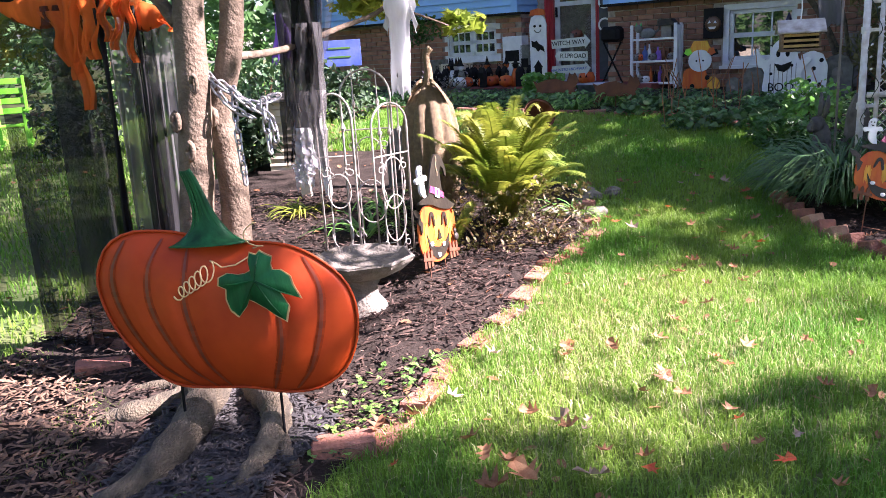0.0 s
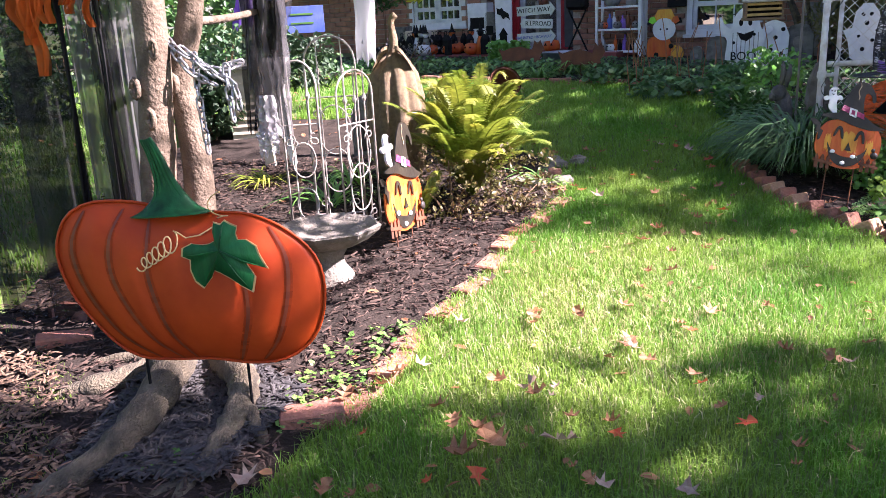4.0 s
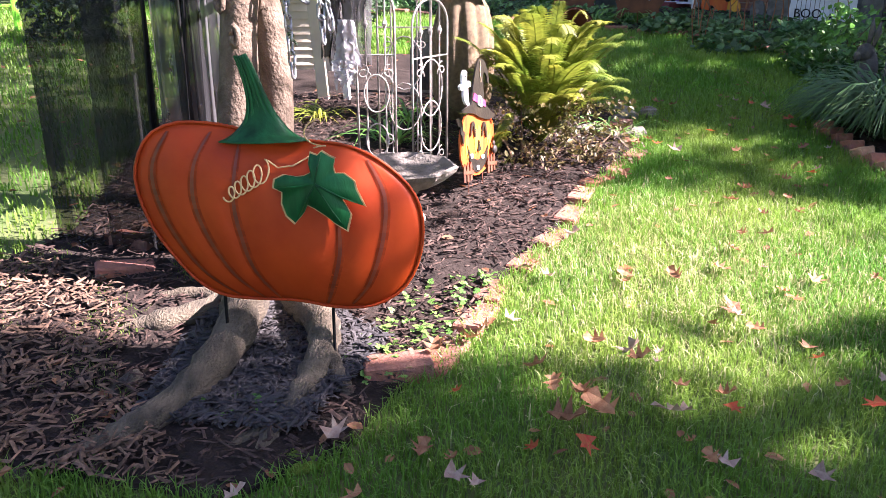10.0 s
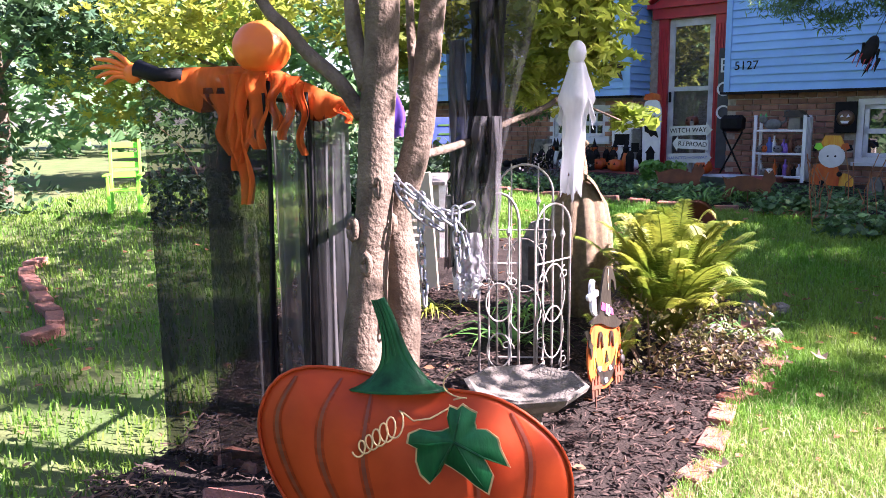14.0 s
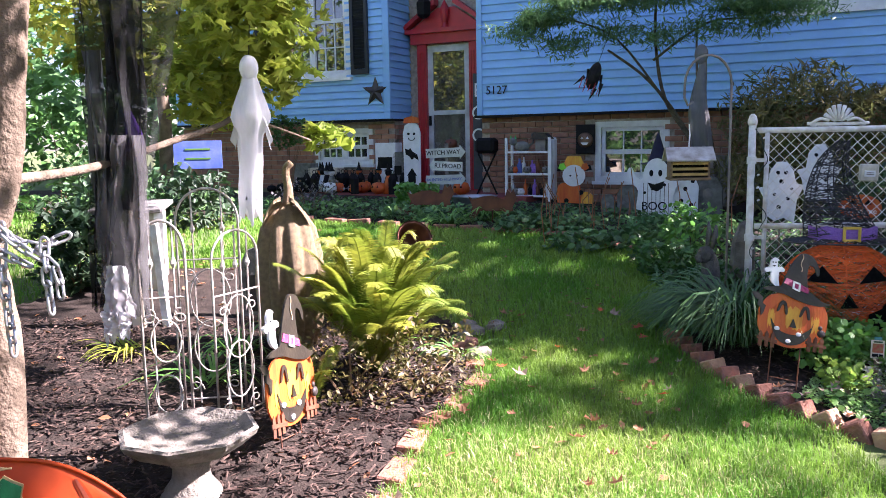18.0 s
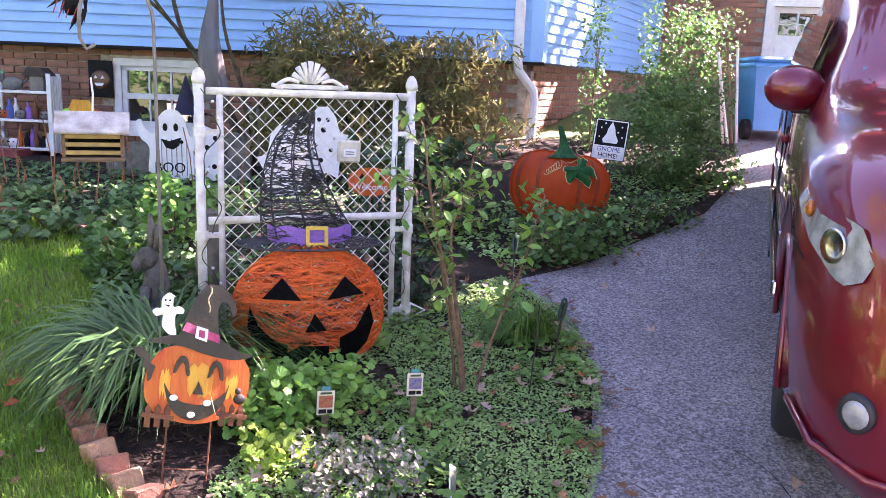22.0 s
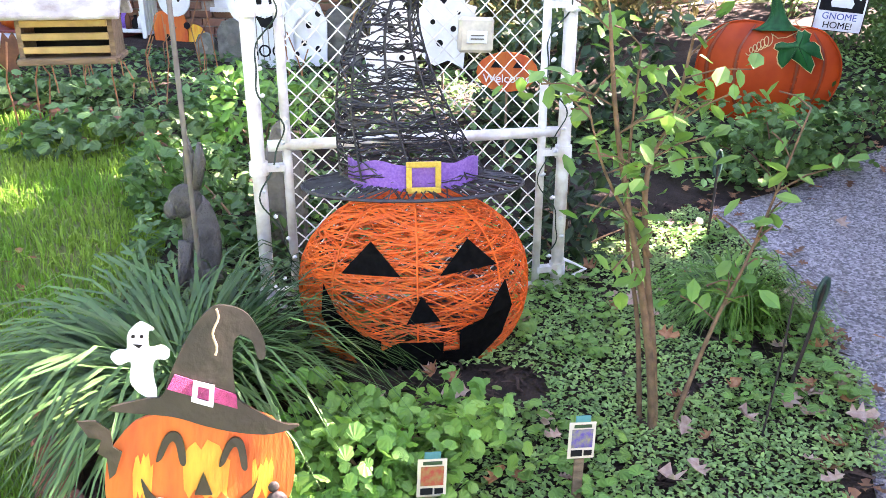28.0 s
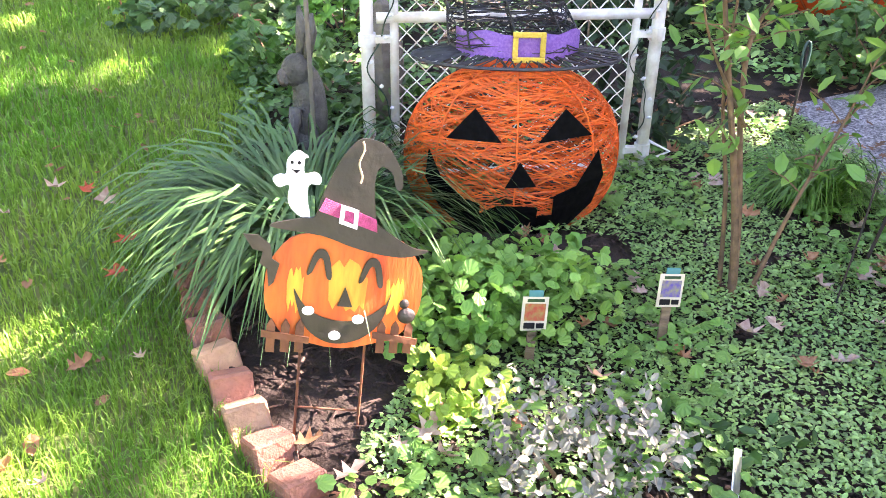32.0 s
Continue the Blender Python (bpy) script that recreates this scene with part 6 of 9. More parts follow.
# ---- planting ----
def fern(cx, cy, n, reach, rise, seed, material, name="fern", label="tall yellow-green fern clump", cat="fern"):
    rr = random.Random(seed)
    base = gz(cx, cy)
    ob = thing(name, label, cat, pose(cx, cy, base))
    for k in range(n):
        a = rr.uniform(0, 6.283)
        L = reach * rr.uniform(0.35, 1.15)
        hgt = rise * rr.uniform(0.55, 1.12) * (1.15 - 0.3 * L / reach)
        s = Shape()
        curl, yaw = rr.uniform(1.35, 2.0), rr.uniform(-0.35, 0.35)
        pts = [Vector((math.cos(a + yaw * t) * L * t, math.sin(a + yaw * t) * L * t, hgt * math.sin(t * curl) * 0.98)) for t in lerp(0, 1, 15)]
        side = Vector((-math.sin(a), math.cos(a), 0))
        s.tube(pts, [0.004] * 8 + [0.0025] * 7, 3, False)
        for i in range(3, 15):
            w = 0.085 * math.sin(math.pi * (i - 1) / 15.5) ** 0.8 * (reach / 0.45) * rr.uniform(0.85, 1.15)
            d = (pts[i] - pts[i - 1]).normalized()
            for sg in (-1, 1):
                for h in (0.0, 0.25, 0.5, 0.75):
                    p = pts[i - 1] + (pts[i] - pts[i - 1]) * h
                    tip = p + side * sg * w + d * w * 0.45 + Vector((0, 0, -w * 0.25))
                    q = (pts[i] - pts[i - 1]) * 0.15
                    s.add([p - q, p + side * sg * w * 0.5 - q * 0.6 + d * w * 0.2, tip, p + side * sg * w * 0.5 + q * 0.6 + d * w * 0.2, p + q], [(0, 1, 2, 3, 4)])
        part("frond", s, material, ob)
    return ob


fern(0.7, 4.25, 105, 0.40, 0.64, 4, M_FERN)
fern(0.45, 3.85, 8, 0.25, 0.25, 9, M_FERN, label="small fern at the foot of the clump")


def bush(name, label, c, r, n, size, kind, material, seed, stems=6, cat="shrub", hollow=0.55, group=""):
    rr = np.random.RandomState(seed)
    g = gz(c[0], c[1])
    ob = thing(name, label, cat, pose(c[0], c[1], g), group)
    pts = blob(n, (0, 0, c[2] - g), r, rr, hollow)
    pts = pts[pts[:, 2] > 0.01]
    for k in range(stems):
        q = pts[rr.randint(len(pts))]
        part("stem", Shape().tube(curve([(q[0] * 0.15, q[1] * 0.15, -0.02), (q[0] * 0.4, q[1] * 0.4, q[2] * 0.5), tuple(q * 0.92)], 3), [0.008, 0.007, 0.006, 0.005, 0.004, 0.003, 0.002], 5), M_TWIG, ob)
    leaves("crown", kind, pts, size, material, ob, rs=rr)
    return ob


bush("boxwood", "rounded small-leaved shrub at the fern's foot", (0.95, 4.0, 0.62), (0.2, 0.2, 0.2), 700, 0.028, "oval", M_OLIVE, 11)
bush("azalea", "low dark green shrub beside the mulch bed", (0.62, 3.95, 0.6), (0.3, 0.25, 0.22), 900, 0.03, "oval", M_OLIVE, 12)
bush("variegated_shrub", "low grey-green variegated shrub at the bed's front", (3.0, 3.72, 0.47), (0.2, 0.17, 0.15), 1500, 0.022, "oval", M_LEAF_GREY, 13)
bush("round_shrub", "dense round evergreen shrub beside the driveway", (7.0, 6.68, 1.33), (0.42, 0.42, 0.52), 8500, 0.036, "oval", M_SHRUB, 14)
bush("tall_shrub", "tall leafy shrub beyond the house corner", (8.5, 8.05, 1.9), (0.5, 0.42, 0.75), 4500, 0.048, "oval", M_SHRUB, 16)
bush("climbing_vine", "green climbing vine on the house corner", (7.05, 7.78, 1.7), (0.16, 0.13, 0.95), 800, 0.045, "oval", M_SHRUB, 17)
bush("weeping_maple", "broad mound of dark lace-leaf Japanese maple", (5.0, 8.3, 1.5), (1.2, 0.6, 0.72), 9500, 0.13, "thin", M_LEAF_LACE, 18, 14)
bush("dark_shrub", "dark leafy shrub behind the wire gate", (4.6, 6.6, 0.95), (0.5, 0.45, 0.42), 1600, 0.07, "oval", M_LEAF_DARK, 19)
bush("hosta", "green leafy clump in the front bed", (2.35, 6.9, 0.7), (0.5, 0.3, 0.17), 1100, 0.06, "lobed", M_BEDLEAF, 20)
bush("perennial", "blue-green leafy perennial at the lawn's edge", (2, 7.7, 0.78), (0.45, 0.3, 0.15), 1100, 0.055, "lobed", M_BEDLEAF, 21)
bush("perennial", "leafy perennial clump beside the porch", (0.9, 8.5, 0.85), (0.5, 0.35, 0.14), 800, 0.065, "oval", M_BEDLEAF, 22)
bush("perennial", "bright green leafy clump below the sign", (0.88, 9.35, 1.0), (0.24, 0.2, 0.16), 500, 0.07, "three", M_LEAF_LIGHT, 23)
bush("perennial", "dark leafy clump at the porch foot", (-0.4, 9.0, 0.88), (0.7, 0.3, 0.14), 900, 0.07, "oval", M_BEDLEAF, 24)
bush("perennial", "leafy clump at the lawn's edge", (-1.8, 9.3, 0.92), (0.8, 0.3, 0.2), 900, 0.08, "oval", M_BEDLEAF, 25)
bush("perennial", "yellow-green leafy clump near the gate", (3.0, 6.6, 0.85), (0.25, 0.25, 0.25), 500, 0.06, "oval", M_LEAF_LIGHT, 26)
bush("perennial", "leafy clump under the window", (3.1, 7.4, 0.78), (0.5, 0.3, 0.15), 800, 0.07, "oval", M_BEDLEAF, 27)
bush("perennial", "low green plants by the far pumpkin", (5.3, 5.75, 0.75), (0.4, 0.25, 0.2), 900, 0.045, "lobed", M_SHRUB, 28)
bush("perennial", "green plants at the driveway's edge", (6.1, 5.95, 0.8), (0.45, 0.2, 0.2), 700, 0.05, "oval", M_SHRUB, 29)
bush("perennial", "green plants at the driveway's edge", (7.2, 6.4, 0.95), (0.4, 0.25, 0.25), 600, 0.055, "oval", M_SHRUB, 30)
bush("porch_plant", "leafy pot plant on the porch", (-0.75, 11.0, 1.75), (0.25, 0.2, 0.22), 350, 0.07, "oval", M_LEAF, 31)
bush("columbine", "fresh light green columbine foliage", (2.97, 4.24, 0.58), (0.27, 0.2, 0.13), 1350, 0.033, "lobed", M_LEAF_LIGHT, 32, 12, "plant", 0.35)
bush("columbine", "bright yellow-green columbine leaves below the pumpkin board", (2.83, 3.98, 0.47), (0.12, 0.10, 0.11), 460, 0.032, "lobed", M_FRESH, 33, 6, "plant", 0.3)
bush("violet", "heart-leaved violets in the ground cover", (3.35, 3.75, 0.42), (0.2, 0.12, 0.05), 90, 0.05, "oval", M_LEAF, 34, 0, "plant", 0.3)
bush("euonymus", "green climbing euonymus on the gate foot", (3.95, 5.25, 0.68), (0.22, 0.2, 0.22), 360, 0.06, "oval", M_LEAF_DARK, 35)
bush("perennial", "leafy green plants round the rabbit statue", (2.86, 5.6, 0.7), (0.3, 0.3, 0.1), 420, 0.05, "oval", M_LEAF, 36, 4)
bush("perennial", "leafy green plants at the lawn's corner", (2.62, 6.1, 0.76), (0.22, 0.3, 0.11), 360, 0.055, "three", M_LEAF, 37, 4)
bush("aster", "faded purple-grey aster stems before the porch", (-0.25, 9.0, 1.0), (0.4, 0.25, 0.25), 500, 0.035, "oval", mat("faded_aster", (0.16, 0.12, 0.17), (0.10, 0.14, 0.07), 0.7, 3, trans=0.2, vary=0.3), 38, 14, "plant", 0.2)


def tuft(name, label, cx, cy, n, length, width, material, seed, lift=0.8, cat="plant"):
    """Arching strap leaves from one crown."""
    rr = random.Random(seed)
    fans = [Shape() for _ in range(12)]
    for k in range(n):
        a, L = rr.uniform(0, 6.283), length * rr.uniform(0.55, 1.1)
        up = lift * rr.uniform(0.5, 1.1)
        side = Vector((-math.sin(a), math.cos(a), 0)) * width * 0.5
        o = Vector((rr.gauss(0, 0.035), rr.gauss(0, 0.035), 0))
        v = []
        for t in lerp(0, 1, 7):
            p = o + Vector((math.cos(a) * L * t, math.sin(a) * L * t, L * up * (1.35 * t - 1.15 * t * t)))
            p.z = max(p.z, 0.01)
            q = side * (1 - t ** 3)
            v += [p - q, p + q + Vector((0, 0, -0.002))]
        fans[int(a / 6.2832 * 12) % 12].add(v, [(2 * i, 2 * i + 1, 2 * i + 3, 2 * i + 2) for i in range(6)])
    ob = thing(name, label, cat, pose(cx, cy, gz(cx, cy)))
    for s in fans:
        if s.v:
            part("leaf_fan", s, material, ob)
    return ob


M_STRAP = mat("strap_leaf", (0.035, 0.105, 0.03), (0.085, 0.18, 0.045), 0.5, 4, bump=0, trans=0.2, vary=0.3)
tuft("lily_turf", "large clump of arching dark green strap leaves", 2.6, 4.62, 760, 0.56, 0.0095, M_STRAP, 1, 1.5)
tuft("lily_turf", "clump of arching dark green strap leaves", 2.45, 4.85, 220, 0.4, 0.0095, M_STRAP, 2, 1.3)
tuft("monkey_grass", "small round tuft of green grass beside the drive", 4.26, 4.68, 520, 0.25, 0.006, mat("fine_grass_blade", (0.06, 0.17, 0.018), (0.11, 0.25, 0.035), 0.45, 4, bump=0, trans=0.3, vary=0.3), 3, 1.9)
tuft("day_lily", "light green strap-leaved clump in the mulch", -0.05, 4.1, 40, 0.35, 0.014, M_LEAF_LIGHT, 4, 1.0)
tuft("day_lily", "light green strap leaves behind the trellis", 0.0, 4.5, 40, 0.3, 0.014, M_LEAF_LIGHT, 5, 1.1)
tuft("day_lily", "yellowing strap leaves behind the trunk", -0.55, 4.5, 36, 0.28, 0.012, M_FERN, 6, 0.9)
tuft("day_lily", "strap leaves at the bed's far corner", 1.1, 4.45, 40, 0.26, 0.014, M_LEAF_LIGHT, 7, 0.9)
tuft("day_lily", "green strap-leaved clump in the front bed", 1.6, 8.4, 70, 0.4, 0.02, M_LEAF_LIGHT, 8, 1.0)
tuft("day_lily", "green strap-leaved clump in the front bed", 1.2, 8.1, 60, 0.35, 0.02, M_LEAF_LIGHT, 9, 1.0)

# slender shrub beside the drive, brown stems with sparse leaves
cm = thing("crape_myrtle", "young slender shrub with brown stems and sparse leaves", "shrub", pose(3.71, 4.27, gz(3.71, 4.27)))
rr = random.Random(8)
tips = []
for stem, r in (([(0, 0, -0.03), (-0.03, 0, 0.2), (-0.083, 0.01, 0.46), (-0.165, 0.02, 0.8), (-0.2, 0.03, 1.05)], 0.013), ([(0.012, 0.01, -0.03), (-0.01, 0.03, 0.25), (-0.05, 0.04, 0.5), (-0.06, 0.05, 0.7), (0.0, 0.06, 0.82), (0.05, 0.08, 1.02)], 0.011),
                ([(0.04, 0, -0.03), (0.08, 0, 0.12), (0.16, 0.02, 0.3), (0.25, 0.03, 0.48), (0.37, 0.04, 0.82)], 0.008), ([(-0.02, 0.03, -0.03), (-0.04, 0.06, 0.3), (-0.09, 0.08, 0.6), (-0.1, 0.06, 0.98)], 0.008), ([(-0.05, 0.02, 0.5), (-0.2, 0.0, 0.72), (-0.26, 0.0, 0.9)], 0.005)):
    c = curve(stem, 5)
    part("stem", Shape().tube(c, [r * (1 - 0.72 * i / (len(c) - 1)) for i in range(len(c))], 7), M_TWIG, cm, smooth=True)
    for p in c[len(c) // 2:]:
        for q in range(rr.randint(1, 2)):
            e = p + Vector((rr.uniform(-0.11, 0.11), rr.uniform(-0.1, 0.1), rr.uniform(-0.02, 0.09)))
            part("twig", Shape().tube([p, (p + e) / 2 + Vector((0, 0, 0.01)), e], 0.0022, 4), M_TWIG, cm)
            tips += [e + Vector((rr.gauss(0, 0.03), rr.gauss(0, 0.03), rr.gauss(0, 0.025))) for _ in range(3)] + [(p + e) / 2]
leaves("crown", "oval", [tuple(p) for p in tips], 0.055, M_LEAF_LIGHT, cm)

# airy tree by the front window
wt = thing("front_tree", "small multi-stemmed tree with feathery foliage before the house", "tree", pose(4.12, 8.95, gz(4.12, 8.95)))
WO = Vector((4.12, 8.95, gz(4.12, 8.95)))
ends = []
for pts, r in (([(4.12, 8.95, 0.7), (4.0, 8.98, 1.2), (3.72, 9.02, 1.75), (3.35, 9.0, 2.2), (2.9, 8.9, 2.5)], (0.03, 0.011)), ([(4.08, 8.95, 0.8), (3.85, 9.0, 1.5), (3.55, 9.05, 2.0), (3.42, 9.0, 2.6), (3.4, 8.9, 3.1)], (0.028, 0.012)),
               ([(4.15, 8.95, 0.7), (4.05, 9.0, 1.5), (3.9, 9.05, 2.1), (3.85, 9.0, 2.8)], (0.024, 0.01)), ([(3.6, 9.02, 1.9), (3.0, 8.9, 2.6), (2.4, 8.7, 2.8)], (0.015, 0.006)), ([(3.4, 9.0, 2.4), (3.9, 8.8, 2.75), (4.4, 8.6, 2.75)], (0.015, 0.006))):
    limb("branch", pts, r, M_ROOT, wt, 8, WO)
rw = np.random.RandomState(9)
fol = [blob(1500, c, r, rw, 0.2) for c, r in (((2.55, 8.7, 2.95), (0.5, 0.35, 0.13)), ((3.1, 8.7, 3.0), (0.5, 0.4, 0.2)), ((3.6, 8.6, 3.05), (0.5, 0.4, 0.2)), ((4.2, 8.4, 2.85), (0.5, 0.3, 0.1)), ((2.2, 8.8, 2.8), (0.3, 0.25, 0.1)), ((3.3, 8.7, 3.35), (0.9, 0.5, 0.2)))] + [blob(520, c, (0.36, 0.3, 0.15), rw, 0.1) for c in ((2.0, 8.85, 2.68), (2.45, 8.85, 2.55), (2.9, 8.78, 2.66), (3.37, 8.69, 2.62), (3.84, 8.55, 2.68), (4.3, 8.4, 2.7), (4.65, 8.24, 2.8))]
leaves("crown", "thin", np.concatenate(fol) - np.array(WO), 0.085, M_FEATHER, wt, "feathery green foliage")

# dead flower stalks in the front bed
for k in range(26):
    x, y = rr.uniform(1.9, 3.6), rr.uniform(7.0, 9.0)
    h = rr.uniform(0.25, 0.6)
    solo("dry_stalk", Shape().tube([(0, 0, 0), (rr.uniform(-0.05, 0.05), 0.02, h * 0.6), (rr.uniform(-0.1, 0.1), 0.04, h)], 0.005, 4), M_DRYLEAF, "dry brown flower stalk in the front bed", "stalk", m=pose(x, y, gz(x, y)), group="dry stalks")

# ---- trees behind, to the left and over the drive ----
def big_tree(x, y, trunk_h, r, clumps, n, size, material, seed, name="shade_tree", label="leafy shade tree at the garden's edge"):
    rr = np.random.RandomState(seed)
    g = gz(x, y)
    ob = thing(name, label, "tree", pose(x, y, g))
    part("trunk", Shape().tube(curve([(0, 0, -0.1), (0.05, 0, trunk_h * 0.5), (0, 0.05, trunk_h), (0.1, 0, trunk_h * 1.4)], 5), [r * (1 - 0.03 * i) for i in range(16)], 10), M_BARK, ob, smooth=True)
    pts = []
    for c, rad, *few in clumps:
        c = np.array(c) - np.array((x, y, g))
        part("limb", Shape().tube(curve([(0, 0, trunk_h * 0.8), tuple(np.array((0, 0, trunk_h)) * 0.5 + c * 0.5), tuple(c)], 4), [r * 0.4 * (1 - 0.1 * i) for i in range(9)], 6), M_BARK, ob)
        pts.append(blob(few[0] if few else n, c, rad, rr, 0.3))
    leaves("crown", "star", np.concatenate(pts), size, material, ob, rs=rr)


big_tree(-4.2, 9.5, 1.6, 0.08, [((-4.6, 9.2, 3.4), (1.2, 0.9, 0.8)), ((-3.2, 9.0, 3.6), (1.2, 0.9, 0.7)), ((-5.6, 9.0, 2.4), (0.9, 0.8, 0.9)), ((-4.0, 8.6, 2.6), (0.9, 0.7, 0.35))], 900, 0.14, M_LEAF_MAPLE, 41)
big_tree(-5.6, 7.2, 1.5, 0.07, [((-5.2, 7.0, 3.0), (1.0, 0.8, 0.8)), ((-4.4, 6.8, 2.5), (0.7, 0.6, 0.5)), ((-5.9, 6.8, 1.9), (0.8, 0.7, 0.8))], 900, 0.12, M_LEAF_DARK, 42, label="dark leafy tree at the garden's edge")
big_tree(-2.2, 10.5, 1.8, 0.09, [((-2.4, 10.0, 3.5), (1.3, 0.9, 0.8)), ((-1.2, 9.6, 3.4), (1.0, 0.8, 0.7)), ((-2.0, 9.5, 2.6), (0.8, 0.6, 0.4))], 900, 0.14, M_LEAF_MAPLE, 43)
for k, (x, y, z, r, m_) in enumerate(((-5.2, 6.3, 1.1, (0.6, 0.5, 0.5), M_LEAF_DARK), (-3.1, 6.4, 0.9, (0.35, 0.3, 0.35), M_LEAF_DARK), (-4.0, 8.5, 1.3, (0.9, 0.5, 0.6), M_LEAF), (-2.7, 8.8, 1.3, (0.7, 0.5, 0.7), M_LEAF), (-1.8, 7.6, 1.1, (0.4, 0.4, 0.45), M_LEAF_DARK), (-1.2, 8.0, 1.05, (0.35, 0.35, 0.35), M_LEAF_DARK), (-1.25, 5.6, 0.95, (0.22, 0.25, 0.3), M_LEAF_DARK), (-6.4, 5.6, 1.2, (0.8, 0.6, 0.7), M_LEAF_DARK))):
    bush("garden_shrub", "dark leafy shrub at the garden's edge", (x, y, z), r, 1000, 0.075, "oval", m_, 50 + k)
# woods beyond, one mass of foliage
rw = np.random.RandomState(77)
wood = []
for k in range(34):
    a = radians(95 + k * 3.2)
    d = rw.uniform(15, 24)
    wood.append(blob(420, (d * math.cos(a), 2 + d * math.sin(a), rw.uniform(1.5, 6)), (2.4, 2.0, 2.0), rw, 0.4))
w = leaves("far_woods", "star", np.concatenate(wood), 0.42, M_FEATHER, None, "", rs=rw)
tagged(w, "sunlit autumn woods behind the garden", "woods", "", "stuff")
wood = []
for k in range(60):
    a = radians(-185 + k * 3.0)
    d = rw.uniform(16, 26)
    wood.append(blob(240, (4 + d * math.cos(a), -2 + d * math.sin(a), rw.uniform(1, 6)), (2.6, 2.6, 2.4), rw, 0.4))
w = leaves("street_trees", "star", np.concatenate(wood), 0.5, M_SHRUB, None, "", rs=rw)
tagged(w, "trees along the street behind the viewer", "woods", "", "stuff")
# unseen tree crowns added across the drive: clumps shade, gaps let the sun through
big_tree(10.5, 1.0, 4.0, 0.2, [((7.7, 1.1, 5.2), (1.7, 1.0, 1.1), 1450), ((9.0, 0.2, 6.6), (1.8, 1.5, 1.3)), ((7.2, -1.3, 5.0), (1.6, 1.2, 1.0)), ((10.4, 0.9, 7.4), (1.6, 0.9, 1.0)), ((9.2, 1.75, 8.3), (1.3, 0.78, 1.0), 1000), ((10.2, 1.95, 7.0), (1.1, 0.45, 0.5), 190), ((8.3, 2.5, 5.3), (0.75, 0.42, 0.4), 80), ((6.2, 1.7, 5.0), (1.3, 0.5, 0.6), 150)], 1900, 0.2, M_LEAF, 61, label="large unseen tree added across the driveway for shade")
big_tree(12.0, 6.6, 4.0, 0.22, [((8.2, 5.6, 5.4), (1.5, 0.95, 1.2)), ((9.6, 7.2, 6.6), (1.8, 1.4, 1.4)), ((7.4, 7.4, 5.0), (1.4, 1.2, 1.0)), ((6.6, 5.4, 3.8), (0.9, 0.45, 0.5)), ((11.5, 5.5, 8.0), (1.5, 0.8, 1.0)), ((12.6, 6.9, 6.0), (0.9, 0.9, 0.8)), ((12.7, 8.8, 7.0), (1.2, 1.0, 0.9), 420), ((9.2, 6.05, 4.3), (1.0, 0.7, 0.6), 500), ((8.7, 5.0, 4.7), (1.2, 0.6, 0.6), 700), ((11.6, 9.9, 6.2), (1.3, 0.9, 1.2), 420)], 950, 0.2, M_LEAF, 62, label="large unseen tree added beside the driveway for shade")

# Third crown, also out of view, placed to shade parts of lawn and bed.
big_tree(11.5, 3.2, 3.0, 0.16, [((7.6, 3.2, 3.6), (0.8, 0.6, 0.28), 520), ((7.2, 4.3, 3.4), (0.75, 0.75, 0.3)), ((7.3, 4.5, 4.5), (0.6, 0.4, 0.3), 150), ((10.5, 4.3, 10.3), (1.4, 1.0, 0.8)), ((11.75, 4.15, 8.0), (0.75, 0.45, 0.5), 330), ((11.9, 3.45, 7.6), (0.5, 0.25, 0.4), 60)], 1300, 0.13, M_LEAF, 63, label="spreading unseen tree added across the driveway for shade")

